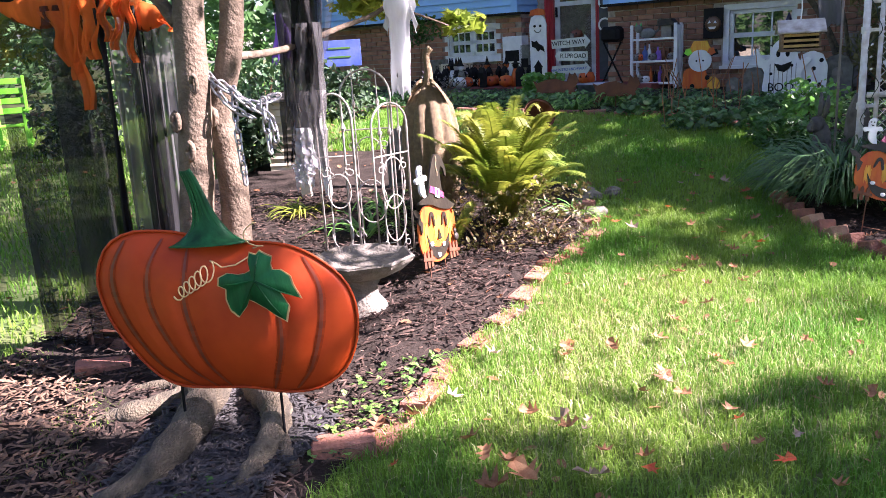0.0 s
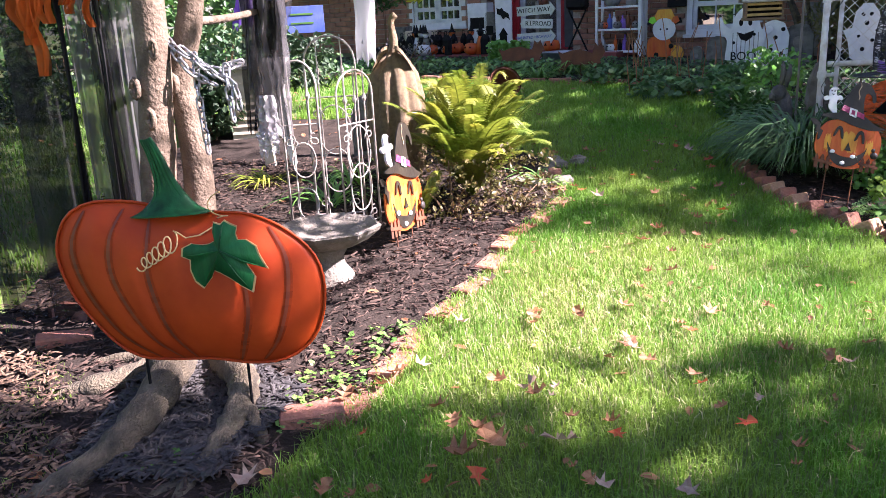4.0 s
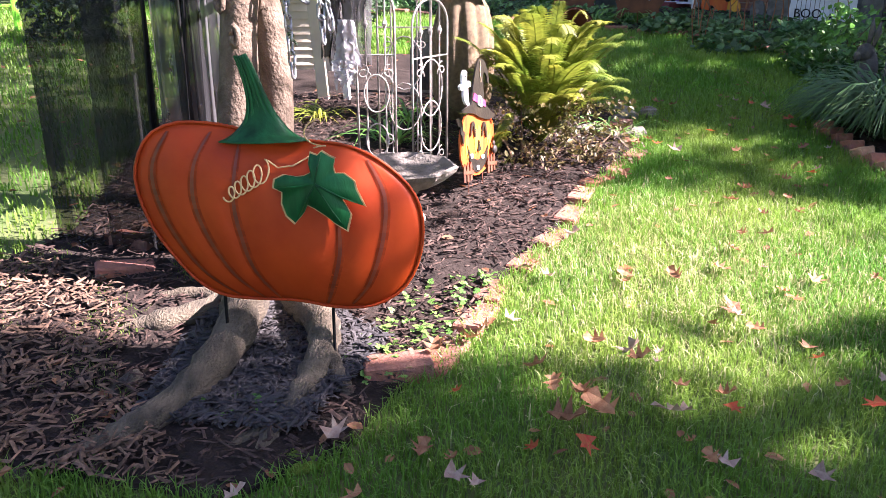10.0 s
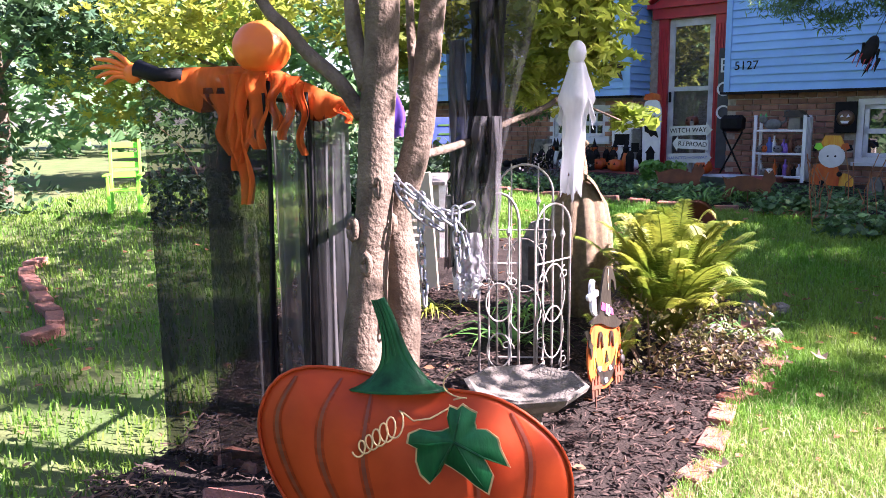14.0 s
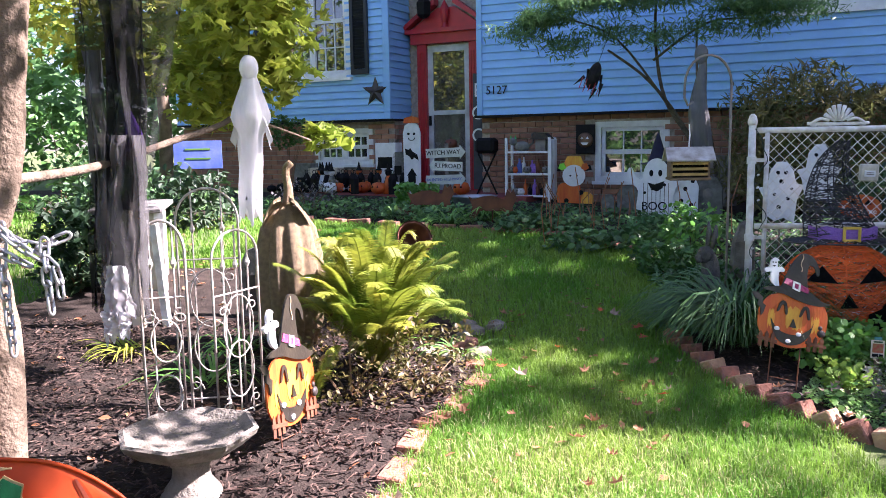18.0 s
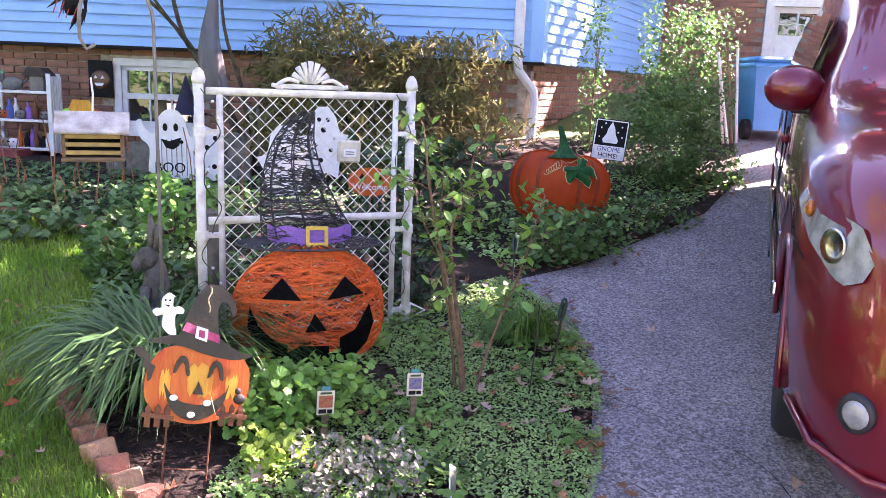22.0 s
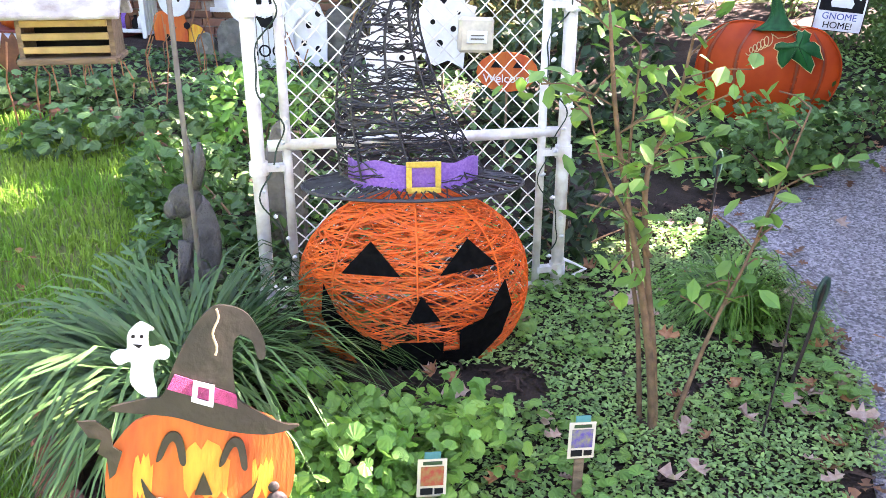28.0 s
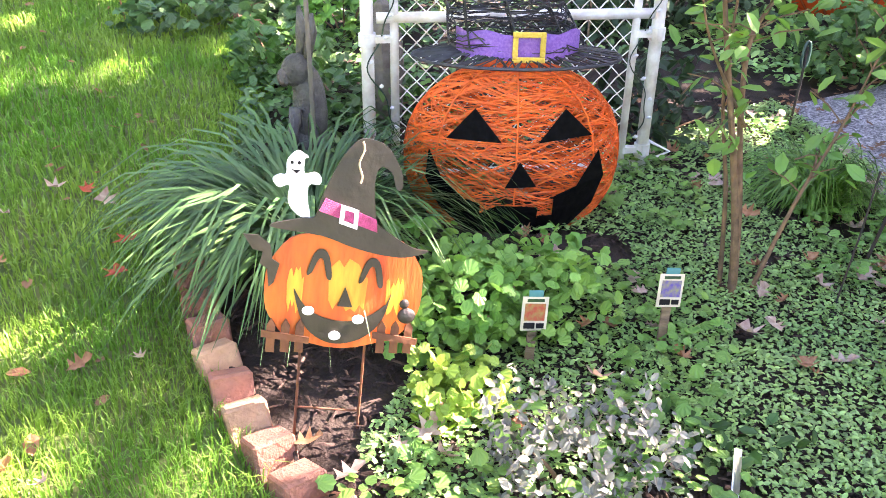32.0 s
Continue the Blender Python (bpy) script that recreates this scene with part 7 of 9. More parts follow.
# ---- red minivan on the drive ----
def minivan(m):
    van = thing("minivan", "parked maroon minivan with chrome trim", "car", m)
    # stations along the length: x from the nose back, (half width, sill, belt, roof)
    st = [(-1.0, 0.50, 0.40, 0.66, 0.72), (-0.97, 0.68, 0.27, 0.76, 0.82), (-0.9, 0.80, 0.23, 0.84, 0.93), (-0.78, 0.88, 0.21, 0.91, 1.02), (-0.6, 0.94, 0.21, 0.96, 1.07), (-0.42, 0.965, 0.22, 0.99, 1.1), (-0.36, 0.97, 0.45, 0.99, 1.11),
          (-0.2, 0.975, 0.63, 1.0, 1.12), (0.0, 0.98, 0.69, 1.0, 1.13), (0.2, 0.98, 0.63, 1.0, 1.16), (0.36, 0.98, 0.45, 1.0, 1.22), (0.42, 0.98, 0.22, 1.0, 1.26), (0.7, 0.98, 0.22, 1.0, 1.48), (1.05, 0.98, 0.22, 1.02, 1.66), (1.6, 0.98, 0.22, 1.03, 1.74), (2.5, 0.98, 0.22, 1.04, 1.74),
          (2.63, 0.98, 0.22, 1.04, 1.73), (2.69, 0.98, 0.45, 1.04, 1.73), (2.85, 0.98, 0.63, 1.04, 1.72), (3.05, 0.978, 0.69, 1.04, 1.7), (3.25, 0.975, 0.63, 1.04, 1.68), (3.41, 0.97, 0.45, 1.04, 1.66), (3.47, 0.965, 0.24, 1.04, 1.65), (3.9, 0.94, 0.3, 1.02, 1.56), (4.1, 0.86, 0.4, 1.0, 1.3)]
    wide = lambda x: float(np.interp(x, [q[0] for q in st], [q[1] for q in st]))
    v, f = [], []
    for x, w, lo, belt, top in st:
        tw = w * (0.78 if top - belt > 0.3 else 0.86)
        half = [(w * 0.9, lo), (w, lo + 0.12), (w * 1.01, (lo + belt) / 2), (w * 0.985, belt), (tw + (w - tw) * 0.35, belt + (top - belt) * 0.55), (tw, top - 0.05 * (top - belt) - 0.01), (tw * 0.7, top)]
        ring = [(x, y, z) for y, z in half] + [(x, -y, z) for y, z in half[::-1]]
        v += ring
    k = 14
    for i in range(len(st) - 1):
        f += [(i * k + j, i * k + j + 1, (i + 1) * k + j + 1, (i + 1) * k + j) for j in range(k - 1)]
    f += [tuple(range(k)), tuple(range((len(st) - 1) * k, len(st) * k))[::-1]]
    f += [(i * k + k - 1, i * k, (i + 1) * k, (i + 1) * k + k - 1) for i in range(len(st) - 1)]
    part("body", Shape().add(v, f), M_CARPAINT, van, smooth=True)
    for sg in (-1, 1):
        for x0, x1 in ((0.95, 1.55), (1.62, 2.5), (2.57, 3.4)):
            y0, y1 = sg * 0.965, sg * 0.865
            part("side_glass", Shape().add([(x0 - (0.25 if x0 < 1 else 0), y0 * 1.004, 1.06), (x1, y0 * 1.004, 1.07), (x1, y1 * 1.012, 1.45), (x0, y1 * 1.012, 1.43)], [(0, 1, 2, 3)]), M_GLASS, van)
    part("windscreen", Shape().grid(8, 6, lambda i, j: (0.32 + 0.7 * j, (i - 0.5) * 1.55 * (1 - 0.08 * j), 1.185 + 0.475 * j + 0.012 - 0.02 * (2 * i - 1) ** 2)), M_GLASS, van)
    part("wiper", Shape().tube([(0.3, 0.5, 1.2), (0.42, -0.1, 1.27)], 0.012, 5), M_PLASTIC, van)
    for sg in (-1, 1):
        for xw in (0.0, 3.05):
            wh = part("wheel", Shape().lathe([(0.2, -0.11), (0.31, -0.11), (0.335, -0.08), (0.335, 0.08), (0.31, 0.11), (0.2, 0.11)], 28, pose(xw, sg * 0.845, 0.335, 90)), M_TYRE, van, "black tyre on an alloy rim", True)
            part("rim", Shape().lathe([(0.21, -0.1), (0.215, 0.1), (0.19, 0.09), (0.05, 0.06)], 24, pose(xw, sg * 0.845, 0.335, 90 if sg < 0 else -90)), M_STEEL, wh, smooth=True)
            for q in range(7):
                part("spoke", Shape().box(0.04, 0.02, 0.18, pose(xw, sg * 0.93, 0.335) @ pose(0, 0, 0, 0, q * 360 / 7, 0) @ pose(0, 0, 0.11), 0.006), M_STEEL, wh)
            part("arch", Shape().tube([(xw + 0.40 * math.cos(a), sg * 0.972, 0.31 + 0.385 * math.sin(a)) for a in lerp(0, math.pi, 16)], 0.014, 6), M_CARPAINT, van, smooth=True)
        mi = part("mirror", Shape().ball(0.12, pose(0.66, sg * 1.0, 1.15), 16, 10, (0.75, 1.05, 0.75)), M_CARPAINT, van, "maroon door mirror", True)
        part("mirror_glass", Shape().box(0.01, 0.13, 0.085, pose(0.715, sg * 1.0, 1.15), 0.004), M_GLASS, mi)
        part("mirror_arm", Shape().box(0.08, 0.16, 0.05, pose(0.68, sg * 0.93, 1.08), 0.01), M_PLASTIC, mi)
        hl = part("headlight", Shape().grid(18, 8, lambda i, j: (-0.88 + 0.52 * i, sg * (wide(-0.88 + 0.52 * i) * (1.0 - 0.03 * j) + 0.01), 0.745 + 0.15 * i + (0.17 - 0.12 * i) * (j if i > 0.12 else 0.4 + (j - 0.4) * (0.3 + i * 5.8)))), M_LENS, van, "clear swept headlight", True)
        part("bulb_ring", Shape().lathe([(0.045, 0), (0.045, 0.014), (0.03, 0.0)], 16, pose(-0.76, sg * (wide(-0.76) + 0.004), 0.85, 0, -90, sg * -52)), M_CHROME, hl, smooth=True)
        part("indicator", Shape().ball(0.04, pose(-0.5, sg * (wide(-0.5) - 0.003), 0.895), 10, 8, (1.5, 0.4, 0.6)), mat("amber_lens", (0.8, 0.22, 0.02), None, 0.2, 10), hl)
        fg = part("fog_lamp", Shape().lathe([(0.04, 0), (0.038, 0.014), (0.027, 0.02), (0.001, 0.022)], 18, pose(-0.915, sg * 0.79, 0.47, 0, -90, sg * -32)), M_LENS, van, "round fog lamp", True)
        part("bezel", Shape().lathe([(0.054, -0.03), (0.052, 0.01), (0.04, 0.016)], 18, pose(-0.912, sg * 0.792, 0.47, 0, -90, sg * -32)), M_PLASTIC, fg, smooth=True)
        part("bumper_line", Shape().tube([(-0.99, sg * 0.5, 0.30), (-0.93, sg * 0.745, 0.30), (-0.8, sg * 0.885, 0.32), (-0.6, sg * 0.95, 0.36)], 0.012, 6), M_CARPAINT, van, smooth=True)
        part("hood_gap", Shape().tube([(-0.55, sg * 0.955, 0.76), (-0.3, sg * 0.985, 0.78), (0.3, sg * 0.986, 0.86)], 0.003, 4), M_BLACK, van)
        part("side_trim", Shape().box(2.3, 0.02, 0.06, pose(1.5, sg * 0.995, 0.42), 0.008), M_CHROME, van)
        part("rub_strip", Shape().box(2.2, 0.015, 0.025, pose(1.5, sg * 0.992, 0.62), 0.006), M_CHROME, van)
        part("door_gap", Shape().box(0.008, 0.01, 0.8, pose(1.58, sg * 0.99, 0.65)), M_BLACK, van)
        part("door_handle", Shape().box(0.16, 0.03, 0.035, pose(1.4, sg * 0.992, 0.88), 0.008), M_CARPAINT, van)
    part("grille", Shape().box(0.05, 1.1, 0.14, pose(-0.925, 0, 0.52), 0.02), M_PLASTIC, van)
    part("grille", Shape().box(0.04, 0.8, 0.22, pose(-0.915, 0, 0.34), 0.03), M_PLASTIC, van)
    part("badge_bar", Shape().box(0.03, 0.9, 0.03, pose(-0.94, 0, 0.6), 0.01), M_CHROME, van)
    return van


VAN = Matrix.Translation((5.43, 2.94, 0.37)) @ pose(0, 0, 0, 0, -4.2, 40.5) @ Matrix.Diagonal((1.03, 1, 1.14, 1))
minivan(VAN)

# ---- wheeled bin ----
wb = thing("wheelie_bin", "blue plastic wheeled recycling bin", "bin", pose(9.05, 7.4, gz(9.05, 7.4) + 0.09, 0, 0, -30) @ Matrix.Diagonal((0.84, 0.84, 0.84, 1)))
part("body", Shape().add([(-0.26, -0.28, 0.0), (0.26, -0.28, 0), (0.26, 0.28, 0), (-0.26, 0.28, 0), (-0.33, -0.36, 0.75), (0.33, -0.36, 0.75), (0.33, 0.36, 0.75), (-0.33, 0.36, 0.75)], [(0, 1, 5, 4), (1, 2, 6, 5), (2, 3, 7, 6), (3, 0, 4, 7), (3, 2, 1, 0)]), M_BLUEBIN, wb)
part("rim", Shape().box(0.72, 0.78, 0.05, pose(0, 0, 0.76), 0.012), M_BLUEBIN, wb)
part("lid", Shape().box(0.72, 0.8, 0.07, pose(0, 0.01, 0.82), 0.03), M_BLUEBIN, wb)
part("label", Shape().box(0.22, 0.004, 0.12, pose(-0.05, -0.345, 0.6, -6)), M_WHITE, wb, "white printed label")
for sx in (-1, 1):
    part("wheel", Shape().lathe([(0.05, -0.04), (0.12, -0.04), (0.12, 0.04), (0.05, 0.04)], 18, pose(sx * 0.3, -0.12, 0.0, 0, 90)), M_TYRE, wb)
part("handle", Shape().tube([(-0.3, 0.4, 0.78), (-0.3, 0.46, 0.8), (0.3, 0.46, 0.8), (0.3, 0.4, 0.78)], 0.015, 6), M_BLUEBIN, wb)
tools = thing("garden_tools", "bundle of pale poles and boards leaning beside the bin", "garden tools", pose(8.5, 7.39, gz(8.5, 7.39)))
for k, (x, h) in enumerate(((0, 0.9), (0.06, 1.0), (-0.07, 0.85), (0.12, 0.95))):
    part("handle", Shape().tube([(x, 0, 0), (x + 0.05 * (k - 1), 0.2, h)], 0.015, 6), (M_CHIPPED, M_WOOD, M_CREAM, M_WHITE)[k], tools)


# ---- things about the porch and the house front ----
def hthing(name, label, cat, x, y, z, rz=0.0, group=""):
    return thing(name, label, cat, HOUSE @ pose(x, y, z, 0, 0, rz), group)


# tall ghost board by the door
gb = hthing("ghost_board", "tall white ghost board with painted face and orange cap", "wooden sign", -0.83, -0.3, 0.92)
part("board", Shape().plate([(-0.12, 0), (0.12, 0), (0.13, 0.8), (0.1, 0.9), (0.0, 0.96), (-0.1, 0.9), (-0.13, 0.8)], 0.02), M_WHITE, gb)
part("cap", Shape().plate([(-0.12, 0.93), (0.12, 0.93), (0.1, 1.0), (0.0, 1.02), (-0.1, 1.0)], 0.024, pose(0, -0.004, 0)), M_WOODSIGN, gb, "orange entry sign")
for x in (-0.045, 0.04):
    part("eye", Shape().lathe([(0.018, 0), (0.018, 0.006)], 12, pose(x, -0.01, 0.79, 90)), M_BLACK, gb)
part("smile", Shape().tube([(0.05 * math.cos(a), -0.013, 0.74 + 0.035 * math.sin(a)) for a in lerp(math.pi, 2 * math.pi, 8)], 0.005, 5), M_BLACK, gb)
part("bat", Shape().plate([(-0.1, 0.6), (-0.05, 0.58), (-0.02, 0.6), (0.01, 0.56), (0.08, 0.52), (0.1, 0.44), (0.04, 0.48), (0.0, 0.45), (-0.04, 0.5), (-0.09, 0.52)], 0.006, pose(0, -0.014, 0)), M_BLACK, gb)
part("painted_house", Shape().plate([(-0.06, 0.14), (0.05, 0.14), (0.05, 0.24), (0.07, 0.24), (0.0, 0.34), (-0.08, 0.24), (-0.06, 0.24)], 0.004, pose(0, -0.013, 0)), M_BLACK, gb)
text("HAUNT", 0.07, M_BLACK, gb, pose(0, -0.013, 0.05))

# boo board on the door's edge
bo = hthing("boo_board", "tall dark board with white letters beside the door", "wooden sign", -0.12, 0.3, 0.95)
part("board", Shape().box(0.17, 0.02, 1.55, pose(0, 0, 0.775), 0.004), mat("slate_paint", (0.06, 0.065, 0.075), None, 0.6, 10), bo)
for c, z in (("B", 1.32), ("O", 1.02), ("O", 0.72)):
    text(c, 0.26, M_WHITE, bo, pose(0, -0.013, z))

# arrow signs on a post
ar = hthing("arrow_signpost", "white painted arrow signs on a post by the porch", "signpost", 0.03, -1.05, gz(1.3, 10.2) - 0.13)
part("post", Shape().box(0.04, 0.03, 0.9, pose(0, 0.02, 0.4), 0.004), M_GREYWOOD, ar)
for words, z, sg, w in (("WITCH WAY", 0.74, 1, 0.52), ("R.I.PROAD", 0.58, -1, 0.44), ("HAUNTED HIGHWAY", 0.42, 1, 0.52)):
    bd = part("arrow", Shape().plate([(-w / 2 * sg, -0.055), (w / 2 * 0.72 * sg, -0.055), (w / 2 * 0.72 * sg, -0.085), (w / 2 * sg, 0.0), (w / 2 * 0.72 * sg, 0.085), (w / 2 * 0.72 * sg, 0.055), (-w / 2 * sg, 0.055)][::sg], 0.018, pose(0, -0.01, z, 0, -2 * sg)), mat("pale_sign_paint", (0.66, 0.68, 0.66), (0.5, 0.53, 0.5), 0.6, 12), ar)
    text(words, 0.076 if len(words) < 12 else 0.05, M_BLUESIGN if len(words) > 12 else M_BLACK, ar, pose(-0.03 * sg, -0.021, z, 0, -2 * sg))

# shelf with bottles and figures
sh = hthing("shelf_unit", "white slatted wooden shelf unit crowded with small decorations", "shelf", 0.82, -0.28, gz(2.1, 10.9))
SW, SH_ = 0.56, 0.78
for sx in (-1, 1):
    for y in (-0.1, 0.1):
        part("leg", Shape().box(0.035, 0.03, SH_, pose(sx * SW / 2, y, SH_ / 2), 0.003), M_WHITE, sh)
for z in (0.06, 0.33, 0.6):
    part("shelf", Shape().box(SW - 0.036, 0.24, 0.025, pose(0, 0, z), 0.003), M_WHITE, sh)
for k in range(5):
    part("slat", Shape().box(0.012, 0.035, SH_ - 0.05, pose(SW / 2 + 0.02 + 0.0 * k, -0.1 + 0.05 * k, SH_ / 2), 0.002), M_WHITE, sh)
rr = random.Random(21)
junk = [M_BLACK, M_BLUESIGN, M_WHITE, M_STEEL, M_GREYWOOD, M_RUST, M_WOODSIGN, M_PURPLE]


def bottle(x, y, z, h, r, mt):
    ob = hthing("bottle", "small decorative bottle on the white shelf", "bottle", x, y, z, group="bottles on the shelf")
    part("body", Shape().lathe([(r, 0), (r * 1.02, h * 0.55), (r * 0.4, h * 0.72), (r * 0.4, h * 0.95)], 10), mt, ob, smooth=True)
    part("stopper", Shape().lathe([(r * 0.42, h * 0.951), (r * 0.5, h * 1.05)], 8), M_WOOD, ob)


def gourd(x, y, z, r, mt, nm="toy_pumpkin", lb="small decorative pumpkin on the shelf"):
    ob = hthing(nm, lb, "pumpkin", x, y, z)
    part("body", Shape().lathe([(r * 0.4, 0), (r * 0.95, r * 0.35), (r, r * 0.8), (r * 0.8, r * 1.35), (r * 0.25, r * 1.5)], 16, None, 0.05), mt, ob, smooth=True)
    part("stem", Shape().tube([(0, 0, r * 1.4), (r * 0.1, 0, r * 1.8)], r * 0.14, 6), M_TWIG, ob)
    for sx in (-1, 1):
        part("eye", Shape().plate([(-0.16 * r, 0), (0.16 * r, 0), (0, 0.28 * r)], 0.006, pose(sx * 0.38 * r, -r * 0.93, r * 0.85)), M_BLACK, ob)
    return ob


Z0 = gz(2.1, 10.9)
for z, n in ((0.073, 9), (0.343, 10)):
    for k in range(n):
        x = 0.6 + 0.44 * k / (n - 1)
        if rr.random() < 0.65:
            bottle(x, -0.33 + rr.uniform(-0.02, 0.05), Z0 + z, rr.uniform(0.11, 0.23), rr.uniform(0.022, 0.038), rr.choice(junk))
        else:
            gourd(x, -0.33, Z0 + z, 0.055, rr.choice((M_WOODSIGN, M_GREYWOOD, M_WHITE)))
# cat, crow and birdhouse on the shelf top
ct = hthing("skeleton_cat", "grey cat figure with green glowing eyes paint", "figurine", 0.66, -0.28, Z0 + 0.613)
part("body", Shape().ball(0.07, pose(0.05, 0, 0.06), 12, 8, (1.5, 0.7, 0.9)), M_STATUE, ct, smooth=True)
part("head", Shape().ball(0.05, pose(-0.06, -0.02, 0.12), 12, 8), M_STATUE, ct, smooth=True)
for sx in (-1, 1):
    part("ear", Shape().lathe([(0.018, 0), (0.001, 0.05)], 6, pose(-0.06 + sx * 0.03, -0.02, 0.15)), mat("green_ear", (0.05, 0.5, 0.12), None, 0.5, 20), ct)
part("tail", Shape().tube(curve([(0.14, 0, 0.06), (0.2, 0, 0.12), (0.18, 0, 0.2), (0.23, 0, 0.22)], 4), 0.012, 6), M_STATUE, ct, smooth=True)
bh = hthing("bird_house", "small grey birdhouse on the shelf top", "birdhouse", 0.97, -0.28, Z0 + 0.613)
part("body", Shape().box(0.13, 0.13, 0.14, pose(0, 0, 0.07), 0.004), M_GREYWOOD, bh)
part("roof", Shape().plate([(-0.13, 0.142), (0.13, 0.142), (0.05, 0.22), (-0.05, 0.22)], 0.18), M_DARKIRON, bh)
# lantern pumpkin on a black board
lp = hthing("jack_board", "black wall board with a grinning bronze pumpkin", "wall sign", 1.42, 0.06, 1.42)
part("board", Shape().box(0.24, 0.02, 0.36, pose(0, 0, 0.18), 0.004), M_BLACK, lp)
part("pumpkin", Shape().ball(0.1, pose(0, -0.01, 0.17), 16, 10, (1, 0.35, 0.95)), mat("bronze_paint", (0.16, 0.09, 0.05), None, 0.4, 10, metal=0.5), lp, smooth=True)
for sx in (-1, 1):
    part("eye", Shape().plate([(-0.02, 0), (0.02, 0.005), (0, 0.035)], 0.004, pose(sx * 0.035, -0.045, 0.18)), M_WHITE, lp)
part("grin", Shape().plate([(-0.05, 0.0), (0.05, 0.0), (0.03, -0.03), (-0.03, -0.03)], 0.004, pose(0, -0.045, 0.14)), M_WHITE, lp)
# flat scarecrow stake
sc = hthing("scarecrow_stake", "flat painted pumpkin scarecrow stake with straw hat", "yard stake", 1.42, -0.42, 0.82)
part("pumpkin", Shape().plate([(0.1 * math.cos(a) + 0.14, 0.06 + 0.1 * math.sin(a)) for a in lerp(0, 6.0, 16)], 0.012, pose(0, 0.014, 0)), M_YELLOWPAINT, sc)
part("pumpkin", Shape().plate([(-0.06 + 0.15 * math.copysign(abs(math.cos(a)) ** 0.6, math.cos(a)), 0.1 + 0.17 * math.copysign(abs(math.sin(a)) ** 0.6, math.sin(a))) for a in lerp(0, 6.0, 20)], 0.012), M_WOODSIGN, sc)
part("hat", Shape().plate([(-0.2, 0.42), (0.2, 0.42), (0.12, 0.5), (0.08, 0.58), (-0.08, 0.58), (-0.12, 0.5)], 0.012, pose(0, -0.004, 0)), M_YELLOWPAINT, sc)
part("face", Shape().plate([(0.14 * math.cos(a), 0.35 + 0.13 * math.sin(a)) for a in lerp(0, 6.0, 18)], 0.012, pose(0, -0.008, 0)), M_WHITE, sc)
for sx in (-1, 1):
    part("eye", Shape().lathe([(0.012, 0), (0.012, 0.004)], 8, pose(sx * 0.04, -0.014, 0.35, 90)), M_BLACK, sc)
    part("spot", Shape().lathe([(0.03, 0), (0.03, 0.004)], 7, pose(sx * 0.09, -0.008, 0.1 + 0.05 * sx, 90)), M_BLACK, sc)
    part("leaf", Shape().plate([(-0.05, 0), (0.0, -0.03), (0.05, 0.0), (0.02, 0.06), (-0.03, 0.05)], 0.008, pose(sx * 0.14, -0.016, 0.44)), M_WOODSIGN if sx > 0 else M_GREEN, sc)
    part("crow", Shape().plate([(-0.04, 0), (0.05, 0.02), (0.03, 0.08), (-0.02, 0.08)], 0.01, pose(sx * 0.17, -0.014, 0.4)), M_BLACK, sc)
part("stake", Shape().tube([(0, 0.01, -0.15), (0, 0.01, 0.1)], 0.008, 6), M_WOOD, sc)
# boo ghost picket and graveyard boards
bg = hthing("boo_ghost_fence", "white picket ghost cut-out with black face and letters", "wooden sign", 2.57, -1.4, 0.8)
gh2 = [(-0.16, 0.0), (0.17, 0.0), (0.19, 0.2), (0.22, 0.3), (0.28, 0.36), (0.25, 0.4), (0.17, 0.37), (0.13, 0.5), (0.06, 0.58), (-0.03, 0.58), (-0.1, 0.5), (-0.13, 0.38), (-0.2, 0.42), (-0.24, 0.5), (-0.28, 0.46), (-0.24, 0.34), (-0.17, 0.26)]
gh2 = [(q.x, q.y) for q in curve([(x, z, 0) for x, z in gh2[-2:] + gh2 + gh2[:3]], 4)[8:-9]]
part("ghost", Shape().plate(gh2, 0.018), M_WHITE, bg)
for k in range(7):
    part("groove", Shape().box(0.006, 0.003, 0.3, pose(-0.11 + 0.042 * k, -0.0105, 0.19)), M_GREYWOOD, bg)
for sx in (-1, 1):
    part("eye", Shape().ball(0.026, pose(0.01 + sx * 0.045, -0.01, 0.44), 10, 6, (0.8, 0.3, 1.3)), M_BLACK, bg)
    part("button", Shape().ball(0.016, pose(0.1 * sx, -0.01, 0.28 + 0.04 * sx), 8, 6, (1, 0.4, 1)), M_BLACK, bg)
part("mouth", Shape().plate([(-0.07, 0.345), (0.0, 0.325), (0.1, 0.36), (0.08, 0.29), (0.03, 0.255), (-0.03, 0.27)], 0.004, pose(0, -0.013, 0)), M_BLACK, bg)
text("BOO", 0.12, M_BLACK, bg, pose(0.0, -0.013, 0.1))
sp2 = hthing("spotted_board", "white painted board with black spots beside the ghost", "wooden sign", 2.83, -1.36, 0.8)
part("board", Shape().plate([(-0.12, 0.0), (0.16, 0.0), (0.17, 0.3), (0.12, 0.42), (0.02, 0.46), (-0.08, 0.42)], 0.015), M_WHITE, sp2)
for x, z in ((-0.05, 0.35), (0.04, 0.28), (0.11, 0.36), (0.0, 0.16), (0.1, 0.12), (-0.06, 0.08)):
    part("spot", Shape().ball(0.022, pose(x, -0.007, z), 8, 6, (1, 0.3, 1)), M_BLACK, sp2)
